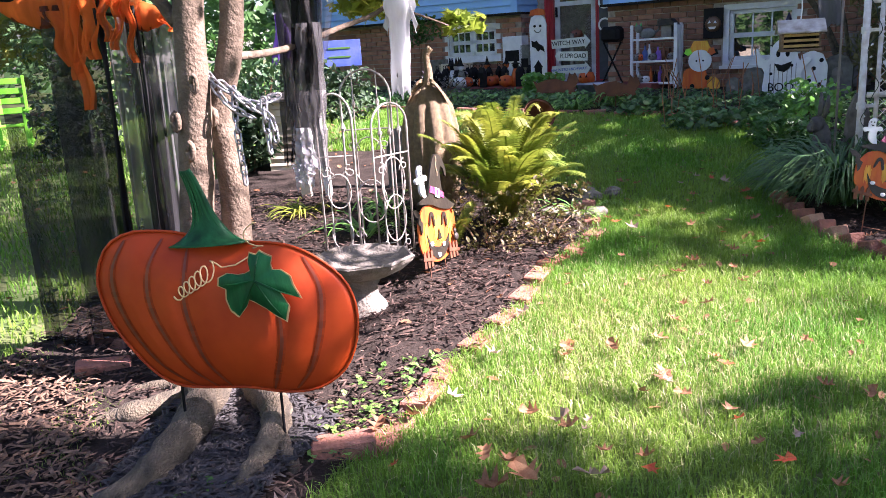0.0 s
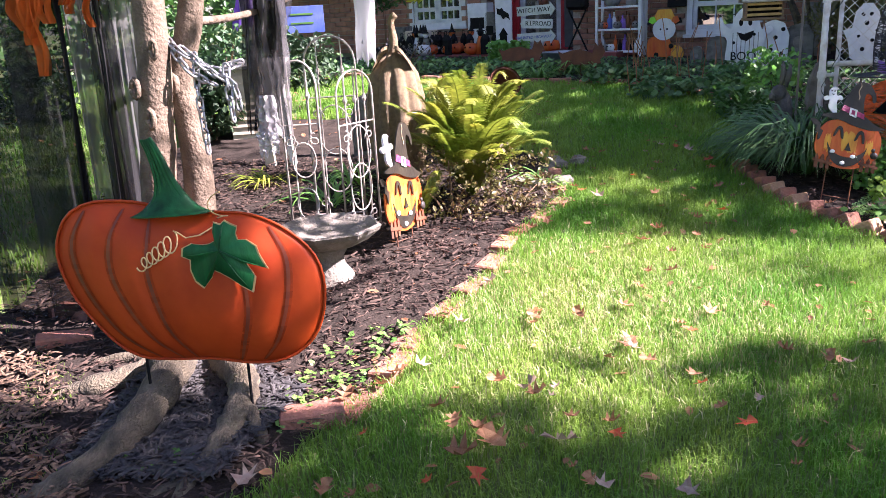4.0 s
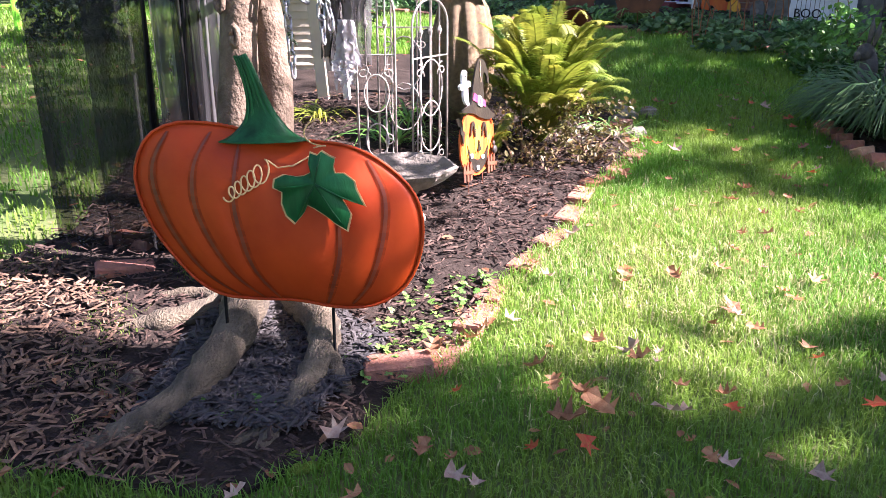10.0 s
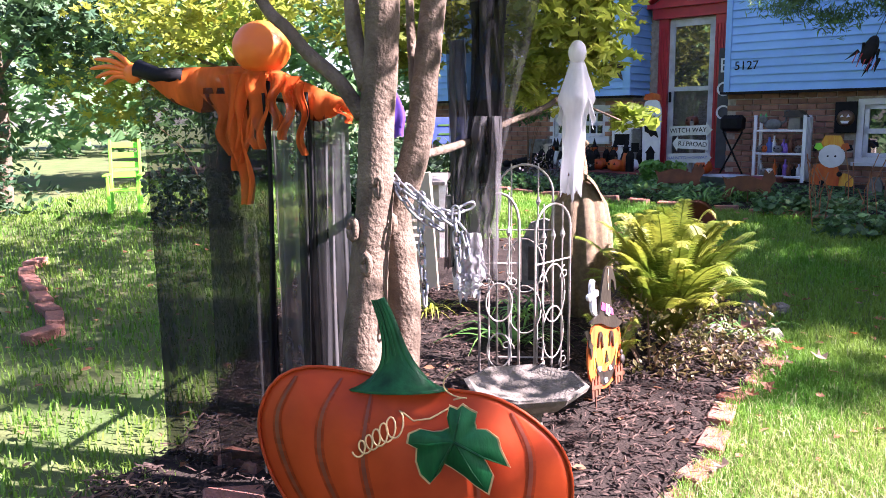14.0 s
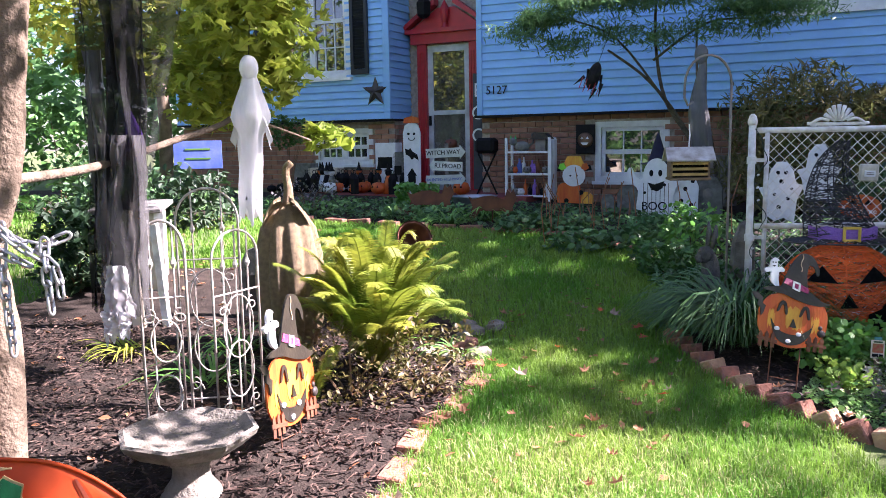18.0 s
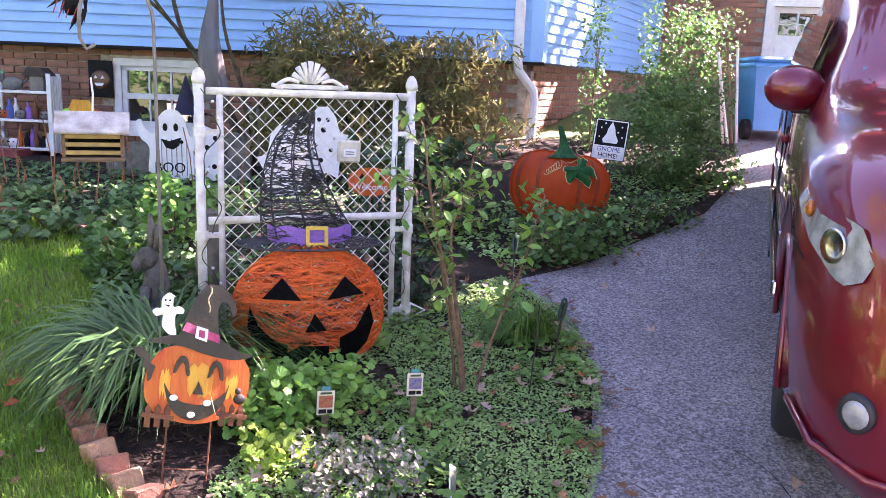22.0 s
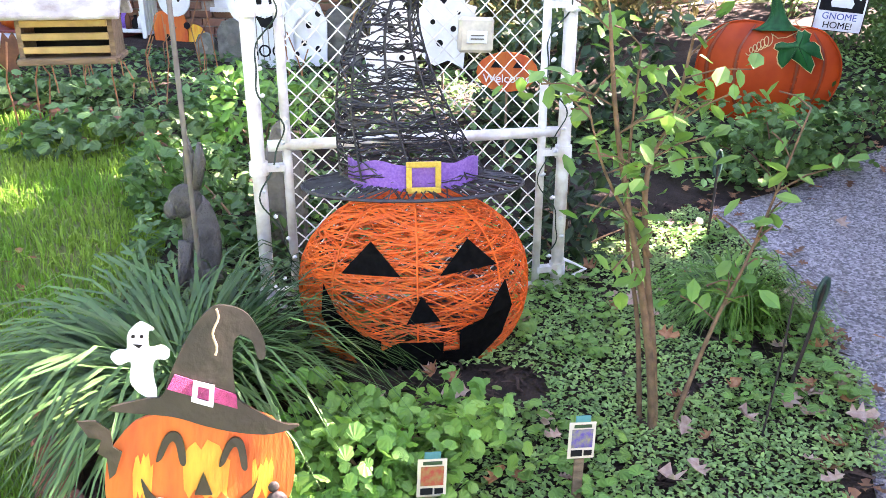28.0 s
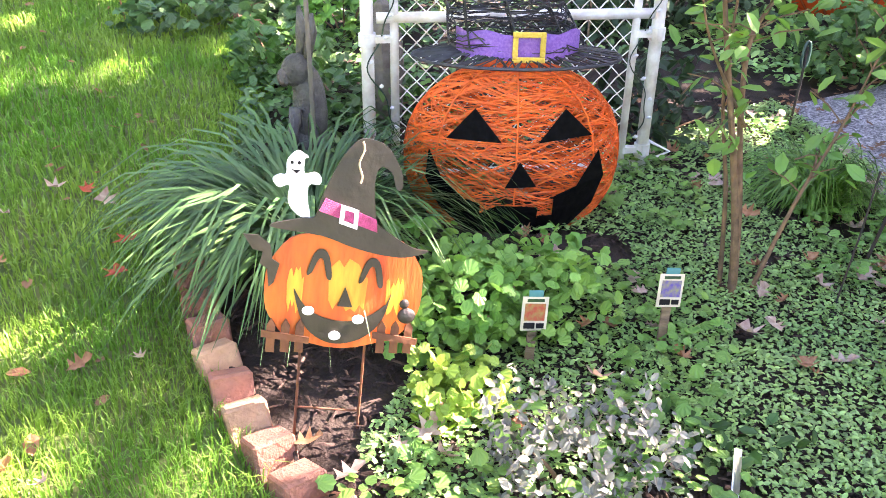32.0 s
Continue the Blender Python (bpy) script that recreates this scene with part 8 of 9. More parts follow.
for x, w, h in ((2.27, 0.22, 0.36), (3.08, 0.28, 0.46), (2.06, 0.14, 0.26)):
    gbd = hthing("tombstone", "grey foam tombstone board in the front bed", "tombstone", x, -1.28, 0.75, group="tombstones")
    part("slab", Shape().plate([(-w / 2, 0), (w / 2, 0), (w / 2, h * 0.75), (w * 0.3, h * 0.95), (0, h), (-w * 0.3, h * 0.95), (-w / 2, h * 0.75)], 0.05), M_STATUE, gbd)
    part("carving", Shape().ball(w * 0.2, pose(0, -0.02, h * 0.6), 10, 8, (1, 0.3, 1.1)), M_GREYWOOD, gbd)
# witch hat on the window and dark picture frames behind the gate
wh = hthing("witch_hat", "purple-black pointed witch hat by the window", "hat", 2.38, -0.3, 1.3)
part("cone", Shape().lathe([(0.2, 0), (0.19, 0.012), (0.115, 0.02), (0.07, 0.17), (0.035, 0.28), (0.008, 0.36)], 14), mat("witch_purple", (0.02, 0.018, 0.05), None, 0.7, 20), wh, smooth=True)
for k, (x, z, w, h, mt) in enumerate(((3.1, 1.1, 0.3, 0.5, M_GREYWOOD), (3.55, 1.05, 0.25, 0.45, M_STATUE), (3.95, 1.15, 0.5, 0.4, M_BLACK), (4.5, 1.05, 0.4, 0.4, M_BLACK))):
    fb = hthing("fence_board", "dark weathered board leaning on the brick wall", "board", x, -0.25, z - 0.3, group="boards along the wall")
    part("panel", Shape().box(w, 0.03, h + 0.2, pose(0, 0, h / 2), 0.004), mt, fb)
    for q in (-0.3, 0.0, 0.3):
        part("slat", Shape().box(w * 0.22, 0.02, h * 0.8, pose(q * w, -0.026, h / 2), 0.003), M_GREYWOOD, fb)
# spotted ghosts hung behind the gate
for k, (x, y, z, s_) in enumerate(((3.62, 6.4, 1.16, 0.8), (3.8, 6.2, 1.3, 0.75))):
    sgt = thing("ghost_cutout", "white ghost cut-out with black spots behind the gate", "yard sign", pose(x, y, z, 0, 0, -12), "ghost cut-outs")
    part("ghost", Shape().plate([(q * s_, r * s_) for q, r in ((-0.12, -0.2), (-0.05, -0.25), (0.03, -0.22), (0.12, -0.27), (0.14, -0.05), (0.2, 0.08), (0.13, 0.1), (0.1, 0.22), (0.04, 0.3), (-0.04, 0.3), (-0.1, 0.22), (-0.12, 0.08), (-0.2, 0.06), (-0.15, -0.04))], 0.012), M_WHITE, sgt)
    for dx, dz, r in ((-0.035, 0.2, 0.018), (0.035, 0.2, 0.018), (0, 0.12, 0.022), (-0.06, 0.0, 0.015), (0.06, -0.04, 0.017), (-0.02, -0.12, 0.02), (0.09, 0.05, 0.012)):
        part("spot", Shape().lathe([(r * s_, 0), (r * s_, 0.004)], 10, pose(dx * s_, -0.006, dz * s_, 90)), M_BLACK, sgt)
    part("stake", Shape().tube([(0, 0.01, -0.2), (0, 0.01, gz(x, y) - z - 0.02)], 0.006, 6), M_WOOD, sgt)
wp = thing("welcome_pumpkin", "small orange welcome jack-o-lantern sign behind the gate", "yard sign", pose(4.11, 6.2, 1.07, 0, 0, -25))
part("pumpkin", Shape().plate([(0.14 * math.cos(a), 0.09 * math.sin(a)) for a in lerp(0, 6.05, 20)], 0.014), M_WOODSIGN, wp)
for x in (-0.05, 0.05):
    part("eye", Shape().plate([(-0.025, 0), (0.025, 0), (0, 0.035)], 0.004, pose(x, -0.01, 0.02)), M_BLACK, wp)
text("Welcome", 0.055, M_WHITE, wp, pose(0, -0.012, -0.03))
part("stake", Shape().tube([(0, 0.01, -0.05), (0, 0.01, -0.5)], 0.006, 6), M_WOOD, wp)
st = thing("garden_stone", "rough pale quartz stone behind the gate", "stone", pose(2.98, 5.5, 0.78))
part("stone", Shape().lathe([(0.06, -0.25), (0.08, 0.0), (0.07, 0.15), (0.03, 0.26), (0.005, 0.28)], 7), M_STONE, st)

# barbecue-like black mailbox and pots by the door
mb = hthing("black_smoker", "black metal lidded box on crossed legs by the door", "planter", 0.2, -0.2, 0.92)
part("box", Shape().box(0.26, 0.22, 0.2, pose(0, 0, 0.62), 0.04), M_BLACK, mb)
for sx in (-1, 1):
    part("leg", Shape().tube([(sx * 0.12, 0, 0.52), (-sx * 0.14, 0, 0.0)], 0.012, 6), M_BLACK, mb)
gourd(-0.05, -0.45, 0.925, 0.11, M_WOODSIGN, "porch_pumpkin", "orange pumpkin on the porch")
gourd(-0.5, 0.2, 1.5, 0.09, mat("brown_pumpkin", (0.2, 0.06, 0.03), None, 0.5, 9), "door_pumpkin", "dark jack-o-lantern hung on the door glass")
tub = thing("wash_tub", "galvanised steel wash tub before the porch", "tub", pose(1.52, 9.09, gz(1.52, 9.09)))
part("tub", Shape().lathe([(0.19, 0), (0.24, 0.18), (0.252, 0.19), (0.24, 0.185), (0.19, 0.02)], 24), M_STEEL, tub, smooth=True)
for sx in (-1, 1):
    part("handle", Shape().tube([(sx * 0.245, -0.04, 0.13), (sx * 0.27, 0, 0.11), (sx * 0.245, 0.04, 0.13)], 0.006, 6), M_STEEL, tub)
for x, y, rz, k in ((1.04, 8.72, -8, -1), (1.63, 8.2, -22, -1)):
    ar2 = thing("rusty_cat", "rusty sheet-metal arched cat silhouette in the bed", "garden figure", pose(x, y, gz(x, y) + 0.03, 0, 0, rz), "rusty animals")
    part("sheet", Shape().plate([(-0.25, 0), (-0.2, 0.14), (-0.24, 0.24), (-0.19, 0.21), (-0.1, 0.24), (0.0, 0.25), (0.12, 0.21), (0.15, 0.31), (0.18, 0.27), (0.21, 0.31), (0.25, 0.22), (0.2, 0.14), (0.24, 0.0), (0.18, 0.0), (0.12, 0.1), (-0.12, 0.1), (-0.2, 0.0)], 0.006), M_RUST, ar2)
    part("stake", Shape().tube([(0, 0.006, 0.12), (0, 0.006, -0.1)], 0.005, 5), M_RUST, ar2)
# clutter along the left basement window
rr = random.Random(33)
for k in range(58):
    x = rr.uniform(-3.0, -0.92)
    y = rr.uniform(-0.55, -0.05)
    c = rr.random()
    if c < 0.4:
        gourd(x, y, 0.925, rr.uniform(0.06, 0.11), rr.choice((M_WOODSIGN, M_WHITE, M_BLACK)), "porch_pumpkin", "small decorative pumpkin on the porch")
    elif c < 0.7:
        fg = hthing("porch_figure", "small dark Halloween figure on the porch", "figurine", x, y, 0.925, group="porch figures")
        part("robe", Shape().lathe([(0.08, 0), (0.06, 0.14), (0.03, 0.24)], 10), rr.choice((M_BLACK, M_STATUE, M_WHITE, M_GREYWOOD, M_WOODSIGN)), fg, smooth=True)
        part("head", Shape().ball(0.045, pose(0, 0, 0.28), 10, 8), rr.choice((M_WHITE, M_WOODSIGN, M_BLACK)), fg, smooth=True)
        part("hat", Shape().lathe([(0.06, 0.3), (0.03, 0.32), (0.005, 0.42)], 10), M_BLACK, fg)
    else:
        ln = hthing("porch_lantern", "black metal lantern on the porch", "lantern", x, y, 0.925, group="porch lanterns")
        part("cage", Shape().lathe([(0.06, 0), (0.06, 0.2), (0.02, 0.27)], 6), M_BLACK, ln)
        part("ring", Shape().tube([(0.025 * math.cos(a), 0, 0.29 + 0.025 * math.sin(a)) for a in lerp(0, 6.28, 10)], 0.004, 5), M_BLACK, ln)
for x, z, w, h, mt in ((-1.35, 1.45, 0.32, 0.3, M_WHITE), (-2.4, 1.2, 0.5, 0.12, M_CREAM), (-1.15, 1.35, 0.16, 0.25, M_STATUE), (-2.75, 1.15, 0.3, 0.35, M_STATUE)):
    bx = hthing("porch_crate", "painted wooden box on the porch", "crate", x, -0.02, z - h / 2 - 0.15, group="porch boxes")
    part("box", Shape().box(w, 0.2, h + 0.3, pose(0, 0, h / 2), 0.008), mt, bx)
    part("front", Shape().box(w * 0.7, 0.01, h * 0.5, pose(0, -0.106, h * 0.6), 0.003), M_BLACK, bx)
bs = thing("blue_yard_sign", "dark blue printed yard sign on wire legs", "yard sign", pose(-1.45, 9.3, 1.1, 0, 0, 15))
part("panel", Shape().box(0.5, 0.012, 0.3, pose(0, 0, 0.4), 0.002), M_BLUESIGN, bs)
for z in (0.46, 0.36):
    part("text_bar", Shape().box(0.26, 0.004, 0.018, pose(0, -0.009, z)), M_LEAF_LIGHT, bs)
for sx in (-1, 1):
    part("leg", Shape().tube([(sx * 0.2, 0, -0.2), (sx * 0.2, 0, 0.26)], 0.004, 5), M_STEEL, bs)
# crow and grey ghoul hung in the front tree
crw = thing("hanging_bat", "black feathered bat with red drips hanging in the tree", "hanging decoration", pose(2.64, 8.37, 2.2, 0, 20, 0))
part("body", Shape().ball(0.08, None, 12, 8, (0.8, 0.6, 1.7)), M_BLACK, crw)
for k in range(12):
    part("feather", Shape().plate([(-0.02, 0), (0.02, 0), (0.005, -0.14)], 0.004, pose(rnd(-0.08, 0.1), rnd(-0.05, 0.05), rnd(-0.12, 0.06), 0, rnd(-40, 20), rnd(0, 180))), M_BLACK, crw)
for k in range(5):
    part("drip", Shape().tube([(-0.1 + 0.045 * k, -0.03, -0.05), (-0.1 + 0.045 * k, -0.03, -0.16 - 0.02 * (k % 2))], 0.004, 5), mat("red_drip", (0.5, 0.02, 0.03), None, 0.4, 10), crw)
part("cord", Shape().tube([(0, 0, 0.12), (0, 0, 0.5)], 0.003, 4), M_BLACK, crw)
gg = hung("hanging_reaper", "grey ragged gauze reaper hanging in the front tree", 3.55, 7.98, 2.3, 1.5, 0.09, M_GREY_LIT_CLOTH, seed=8)
part("hood", Shape().ball(0.07, pose(0, 0, 0.85), 12, 8, (0.9, 0.9, 1.3)), M_GREY_LIT_CLOTH, gg, smooth=True)

# ---- shepherd's hook with the bird feeder ----
hk = thing("shepherds_hook", "tall rusty shepherd's hook pole in the lawn bed", "hook pole", pose(2.66, 4.95, gz(2.66, 4.95)))
part("pole", Shape().tube([(0, 0, -0.1), (0, 0, 1.35)] + [(-0.13 + 0.13 * math.cos(a), 0, 1.35 + 0.16 * math.sin(a)) for a in lerp(0, math.pi, 12)] + [(-0.26, 0, 1.28), (-0.24, 0, 1.24), (-0.21, 0, 1.26)], 0.007, 7), M_GREYWOOD, hk, smooth=True)
fd = thing("bird_feeder", "hanging wooden bird feeder with weathered white roof", "bird feeder", pose(2.43, 4.95, 1.36, 0, 0, -8))
part("floor", Shape().box(0.22, 0.16, 0.015, pose(0, 0, 0), 0.003), M_WOOD, fd)
for sx in (-1, 1):
    part("end", Shape().plate([(-0.06, 0), (0.06, 0), (0.06, 0.09), (0, 0.15), (-0.06, 0.09)], 0.012, pose(sx * 0.1, 0, 0, 0, 0, 90)), M_WOOD, fd)
for z in (0.025, 0.055, 0.085):
    part("slat", Shape().box(0.19, 0.01, 0.016, pose(0, -0.06, z), 0.002), mat("gold_wood", (0.40, 0.27, 0.10), None, 0.7, 14), fd)
part("back", Shape().box(0.19, 0.01, 0.09, pose(0, 0.05, 0.05)), M_BLACK, fd)
for sg in (-1, 1):
    part("roof", Shape().box(0.26, 0.12, 0.012, pose(0, sg * 0.05, 0.135, sg * -38), 0.003), mat("flaking_grey_paint", (0.42, 0.42, 0.43), (0.22, 0.20, 0.18), 0.8, 16, bump=0.5), fd)
part("hanger", Shape().tube([(0, 0, 0.17), (0.005, 0, 0.24), (0.0, 0, 0.3)], 0.004, 5), M_WHITE, fd)
# rabbit statue
solo("rabbit_statue", Shape().ball(0.085, pose(0.03, 0, 0.17), 16, 10, (0.95, 0.85, 2.0)).tube([(0.02, 0, 0.22), (-0.01, 0, 0.31)], [0.06, 0.045], 10).ball(0.075, pose(0.02, 0, 0.06), 14, 8, (1.4, 1.1, 0.8)).ball(0.062, pose(-0.02, -0.01, 0.32), 14, 10, (1.15, 0.85, 0.95)).ball(0.032, pose(-0.08, -0.02, 0.30), 10, 8).tube([(0.0, 0.01, 0.36), (0.015, 0.01, 0.46), (0.01, 0.02, 0.53)], [0.018, 0.026, 0.008], 8).tube([(0.03, -0.02, 0.36), (0.055, -0.02, 0.45), (0.06, -0.02, 0.51)], [0.018, 0.026, 0.008], 8).tube([(-0.04, -0.06, 0.2), (-0.06, -0.07, 0.1), (-0.07, -0.07, 0.01)], [0.03, 0.025, 0.03], 8),
     mat("dark_bronze_stone", (0.12, 0.112, 0.10), (0.05, 0.047, 0.042), 0.6, 16, bump=0.8), "weathered dark stone rabbit statue in the bed", "statue", smooth=True, m=pose(2.66, 5.25, gz(2.68, 5.25) + 0.03) @ Matrix.Diagonal((0.72, 0.74, 0.95, 1)))
# gnome sign
gn = thing("gnome_sign", "black and white printed sign with a gnome figure", "yard sign", pose(6.03, 6.25, 1.33, 0, 5, -34) @ Matrix.Scale(0.82, 4))
part("panel", Shape().box(0.3, 0.008, 0.36, None, 0.002), M_BLACK, gn)
part("border", Shape().box(0.27, 0.003, 0.01, pose(0, -0.006, 0.168)).box(0.01, 0.003, 0.33, pose(-0.138, -0.006, 0)).box(0.01, 0.003, 0.33, pose(0.138, -0.006, 0)), M_WHITE, gn)
part("figure", Shape().plate([(-0.06, -0.03), (0.06, -0.03), (0.07, 0.0), (0.04, 0.05), (0.03, 0.1), (0.0, 0.16), (-0.03, 0.1), (-0.04, 0.05), (-0.07, 0.0)], 0.003, pose(0, -0.006, 0)), M_WHITE, gn)
part("text_field", Shape().box(0.28, 0.003, 0.12, pose(0, -0.006, -0.115)), M_WHITE, gn)
text("GNOME", 0.058, M_BLUESIGN, gn, pose(0, -0.009, -0.088))
text("HOME!", 0.058, M_BLACK, gn, pose(0, -0.009, -0.143))
for x, z in ((-0.09, 0.1), (0.09, 0.12), (-0.1, 0.02), (0.1, 0.03), (0.06, 0.07), (-0.06, 0.14)):
    part("star", Shape().lathe([(0.008, 0), (0.008, 0.002)], 6, pose(x, -0.005, z, 90)), M_WHITE, gn)
part("stake", Shape().tube([(0, 0.01, -0.17), (0, 0.01, -0.75)], 0.006, 6), M_WOOD, gn)
# plant labels on sticks
for x, y, z, hue in ((3.4, 4.1, 0.605, mat("violet_print", (0.11, 0.07, 0.30), (0.25, 0.24, 0.12), 0.5, 90)), (3.055, 4.1, 0.59, mat("red_print", (0.42, 0.05, 0.03), (0.3, 0.2, 0.06), 0.5, 90))):
    tg = thing("plant_label", "plastic plant label on a wooden stick", "plant label", pose(x, y, z, -8, 4, -8), "plant labels")
    part("card", Shape().box(0.062, 0.003, 0.085, None, 0.001), M_CREAM, tg)
    part("photo", Shape().box(0.048, 0.002, 0.042, pose(0, -0.0028, 0.005)), hue, tg)
    part("text_bar", Shape().box(0.04, 0.002, 0.007, pose(0, -0.0028, 0.034)), M_LEAF_DARK, tg)
    part("text_bar", Shape().box(0.026, 0.002, 0.014, pose(-0.011, -0.0028, -0.029)), M_BLACK, tg)
    part("text_bar", Shape().box(0.018, 0.002, 0.012, pose(0.015, -0.0028, -0.029)), M_BLACK, tg)
    part("tab", Shape().box(0.035, 0.003, 0.016, pose(0, 0, 0.05), 0.001), mat("teal_plastic", (0.05, 0.25, 0.25), None, 0.5, 20), tg)
    part("stick", Shape().box(0.022, 0.006, 0.2, pose(0, 0.006, -0.13)), M_WOOD, tg)
tl = thing("plant_label", "tilted white plastic plant label", "plant label", pose(3.3, 3.62, 0.44, -20, 35, 30), "plant labels")
part("card", Shape().box(0.05, 0.002, 0.16, None, 0.0006), M_WHITE, tl)
part("photo", Shape().box(0.04, 0.0015, 0.07, pose(0, -0.002, 0.03)), M_LEAF_GREY, tl)
# hose guide hooks along the drive
for x, y, h, rx in ((4.17, 4.32, 0.36, 6), (4.53, 5.2, 0.36, -3), (3.95, 4.16, 0.42, 0)):
    hg = thing("plant_stake", "dark green twisted metal stake at the drive's edge", "garden stake", pose(x, y, gz(x, y), rx, 4, 0), "garden stakes")
    part("rod", Shape().tube([(0, 0, -0.05), (0.005, 0, h * 0.6), (0, 0, h)], 0.0055 if h < 0.4 else 0.003, 6), M_DARKIRON, hg)
    if h > 0.4:
        continue
    part("hook", Shape().tube([(0.015 * math.cos(a), 0, h - 0.03 + 0.05 * math.sin(a)) for a in lerp(-1.5, 4.4, 16)], 0.006, 6), mat("green_coat", (0.015, 0.06, 0.045), None, 0.5, 20), hg)
# copper kettle and tomb behind the fern
kt = thing("copper_bucket", "dark copper bucket tipped on a shepherd's hook", "bucket", pose(0.85, 5.1, 0.98, 60, 20, 10))
part("bucket", Shape().lathe([(0.06, 0), (0.085, 0.1), (0.1, 0.16), (0.105, 0.165), (0.09, 0.15), (0.05, 0.01)], 18), mat("dark_copper", (0.12, 0.045, 0.025), None, 0.4, 12, metal=0.7), kt, smooth=True)
part("post", Shape().tube([(0.0, -0.02, 0.0), (-0.06, -0.42, -0.22)], 0.008, 6), M_DARKIRON, kt)
tb = thing("tombstone", "dark carved tombstone behind the trellis", "tombstone", pose(0.02, 5.1, gz(0.02, 5.1)))
part("slab", Shape().plate([(-0.13, 0), (0.13, 0), (0.13, 0.3), (0.08, 0.4), (0, 0.43), (-0.08, 0.4), (-0.13, 0.3)], 0.06), M_STATUE, tb)
part("frame", Shape().plate([(-0.09, 0.05), (0.09, 0.05), (0.09, 0.26), (-0.09, 0.26)], 0.008, pose(0, -0.033, 0)), M_DARKIRON, tb)
# cream shed with clapboards and a leaning post behind the trunk
shed = thing("garden_shed", "small cream clapboard garden box behind the tree", "garden box", pose(-1.02, 5.6, 0.55, 0, 0, 8))
for k in range(12):
    part("clapboard", Shape().box(0.36, 0.02, 0.055, pose(0.1, 0.0, 0.03 + 0.052 * k, -14)), M_CREAM, shed)
part("wall", Shape().box(0.34, 0.4, 0.62, pose(0.1, 0.215, 0.31)), M_CREAM, shed)
part("corner_board", Shape().box(0.06, 0.03, 0.64, pose(0.3, -0.015, 0.32), 0.004), M_CHIPPED, shed)
part("lid", Shape().box(0.44, 0.5, 0.03, pose(0.1, 0.2, 0.65, 3), 0.006), M_GREYWOOD, shed)
ps = thing("lattice_post", "flaking cream post leaning by the shed", "post", pose(-0.62, 4.9, gz(-0.62, 4.9), 0, -4, 0))
part("post", Shape().box(0.07, 0.05, 0.75, pose(0, 0, 0.35), 0.004), M_CREAM, ps)
part("post", Shape().box(0.04, 0.05, 0.6, pose(0.14, 0.02, 0.28), 0.004), M_CHIPPED, ps)
# lime rocking chair
ch = thing("rocking_chair", "bright lime green slatted wooden rocking chair", "chair", pose(-3.83, 6.6, gz(-3.8, 6.6) + 0.03, 0, 0, 28) @ Matrix.Scale(0.88, 4))
for sx in (-1, 1):
    part("rocker", Shape().tube([(sx * 0.14, -0.25, 0.05), (sx * 0.14, -0.05, 0.01), (sx * 0.14, 0.28, 0.06)], 0.015, 6), M_GREEN, ch)
    part("leg", Shape().box(0.03, 0.03, 0.36, pose(sx * 0.14, -0.17, 0.2), 0.004), M_GREEN, ch)
    part("back_post", Shape().box(0.03, 0.03, 0.72, pose(sx * 0.14, 0.14, 0.38, -10), 0.004), M_GREEN, ch)
    part("armrest", Shape().box(0.05, 0.36, 0.02, pose(sx * 0.16, -0.03, 0.39), 0.004), M_GREEN, ch)
for k in range(4):
    part("back_slat", Shape().box(0.28, 0.015, 0.06, pose(0, 0.155 + 0.02 * k, 0.38 + 0.1 * k, -10), 0.003), M_GREEN, ch)
for k in range(5):
    part("seat_slat", Shape().box(0.3, 0.055, 0.015, pose(0, -0.15 + 0.065 * k, 0.24), 0.003), M_GREEN, ch)


# ---- brick edging, mulch, leaves, grass ----
edge_me = Shape().box(0.2, 0.095, 0.06, None, 0.006).mesh("brick", M_BRICK)
rr = random.Random(4)


def edging(name, label, pts, step, me, tilt, lift, mt, on=lambda k: True):
    ob = tagged(new(name), label, "edging", "", "structure")
    line = curve([(x, y, 0) for x, y in pts], 12)
    acc, k = 0.0, 0
    for a, b in zip(line, line[1:]):
        acc += (b - a).length
        if acc >= step:
            acc = 0
            k += 1
            rz = math.degrees(math.atan2(b.y - a.y, b.x - a.x))
            part("brick", me, mt, ob, m=pose(b.x + rr.uniform(-0.012, 0.012), b.y + rr.uniform(-0.01, 0.01), gz(b.x, b.y) + lift + rr.uniform(-0.008, 0.008), rr.uniform(-4, 4) + tilt[0], rr.uniform(-4, 4) + tilt[1], rz + rr.uniform(-7, 7)))
    return ob


edging("brick_border", "flat row of old red bricks edging the mulch bed", [(0.34, 1.98), (0.46, 2.27), (0.58, 2.68), (0.80, 3.18), (0.90, 3.58), (1.07, 3.93), (1.19, 4.19), (1.17, 4.7)], 0.215, edge_me, (0, 0), -0.006, M_BRICK)
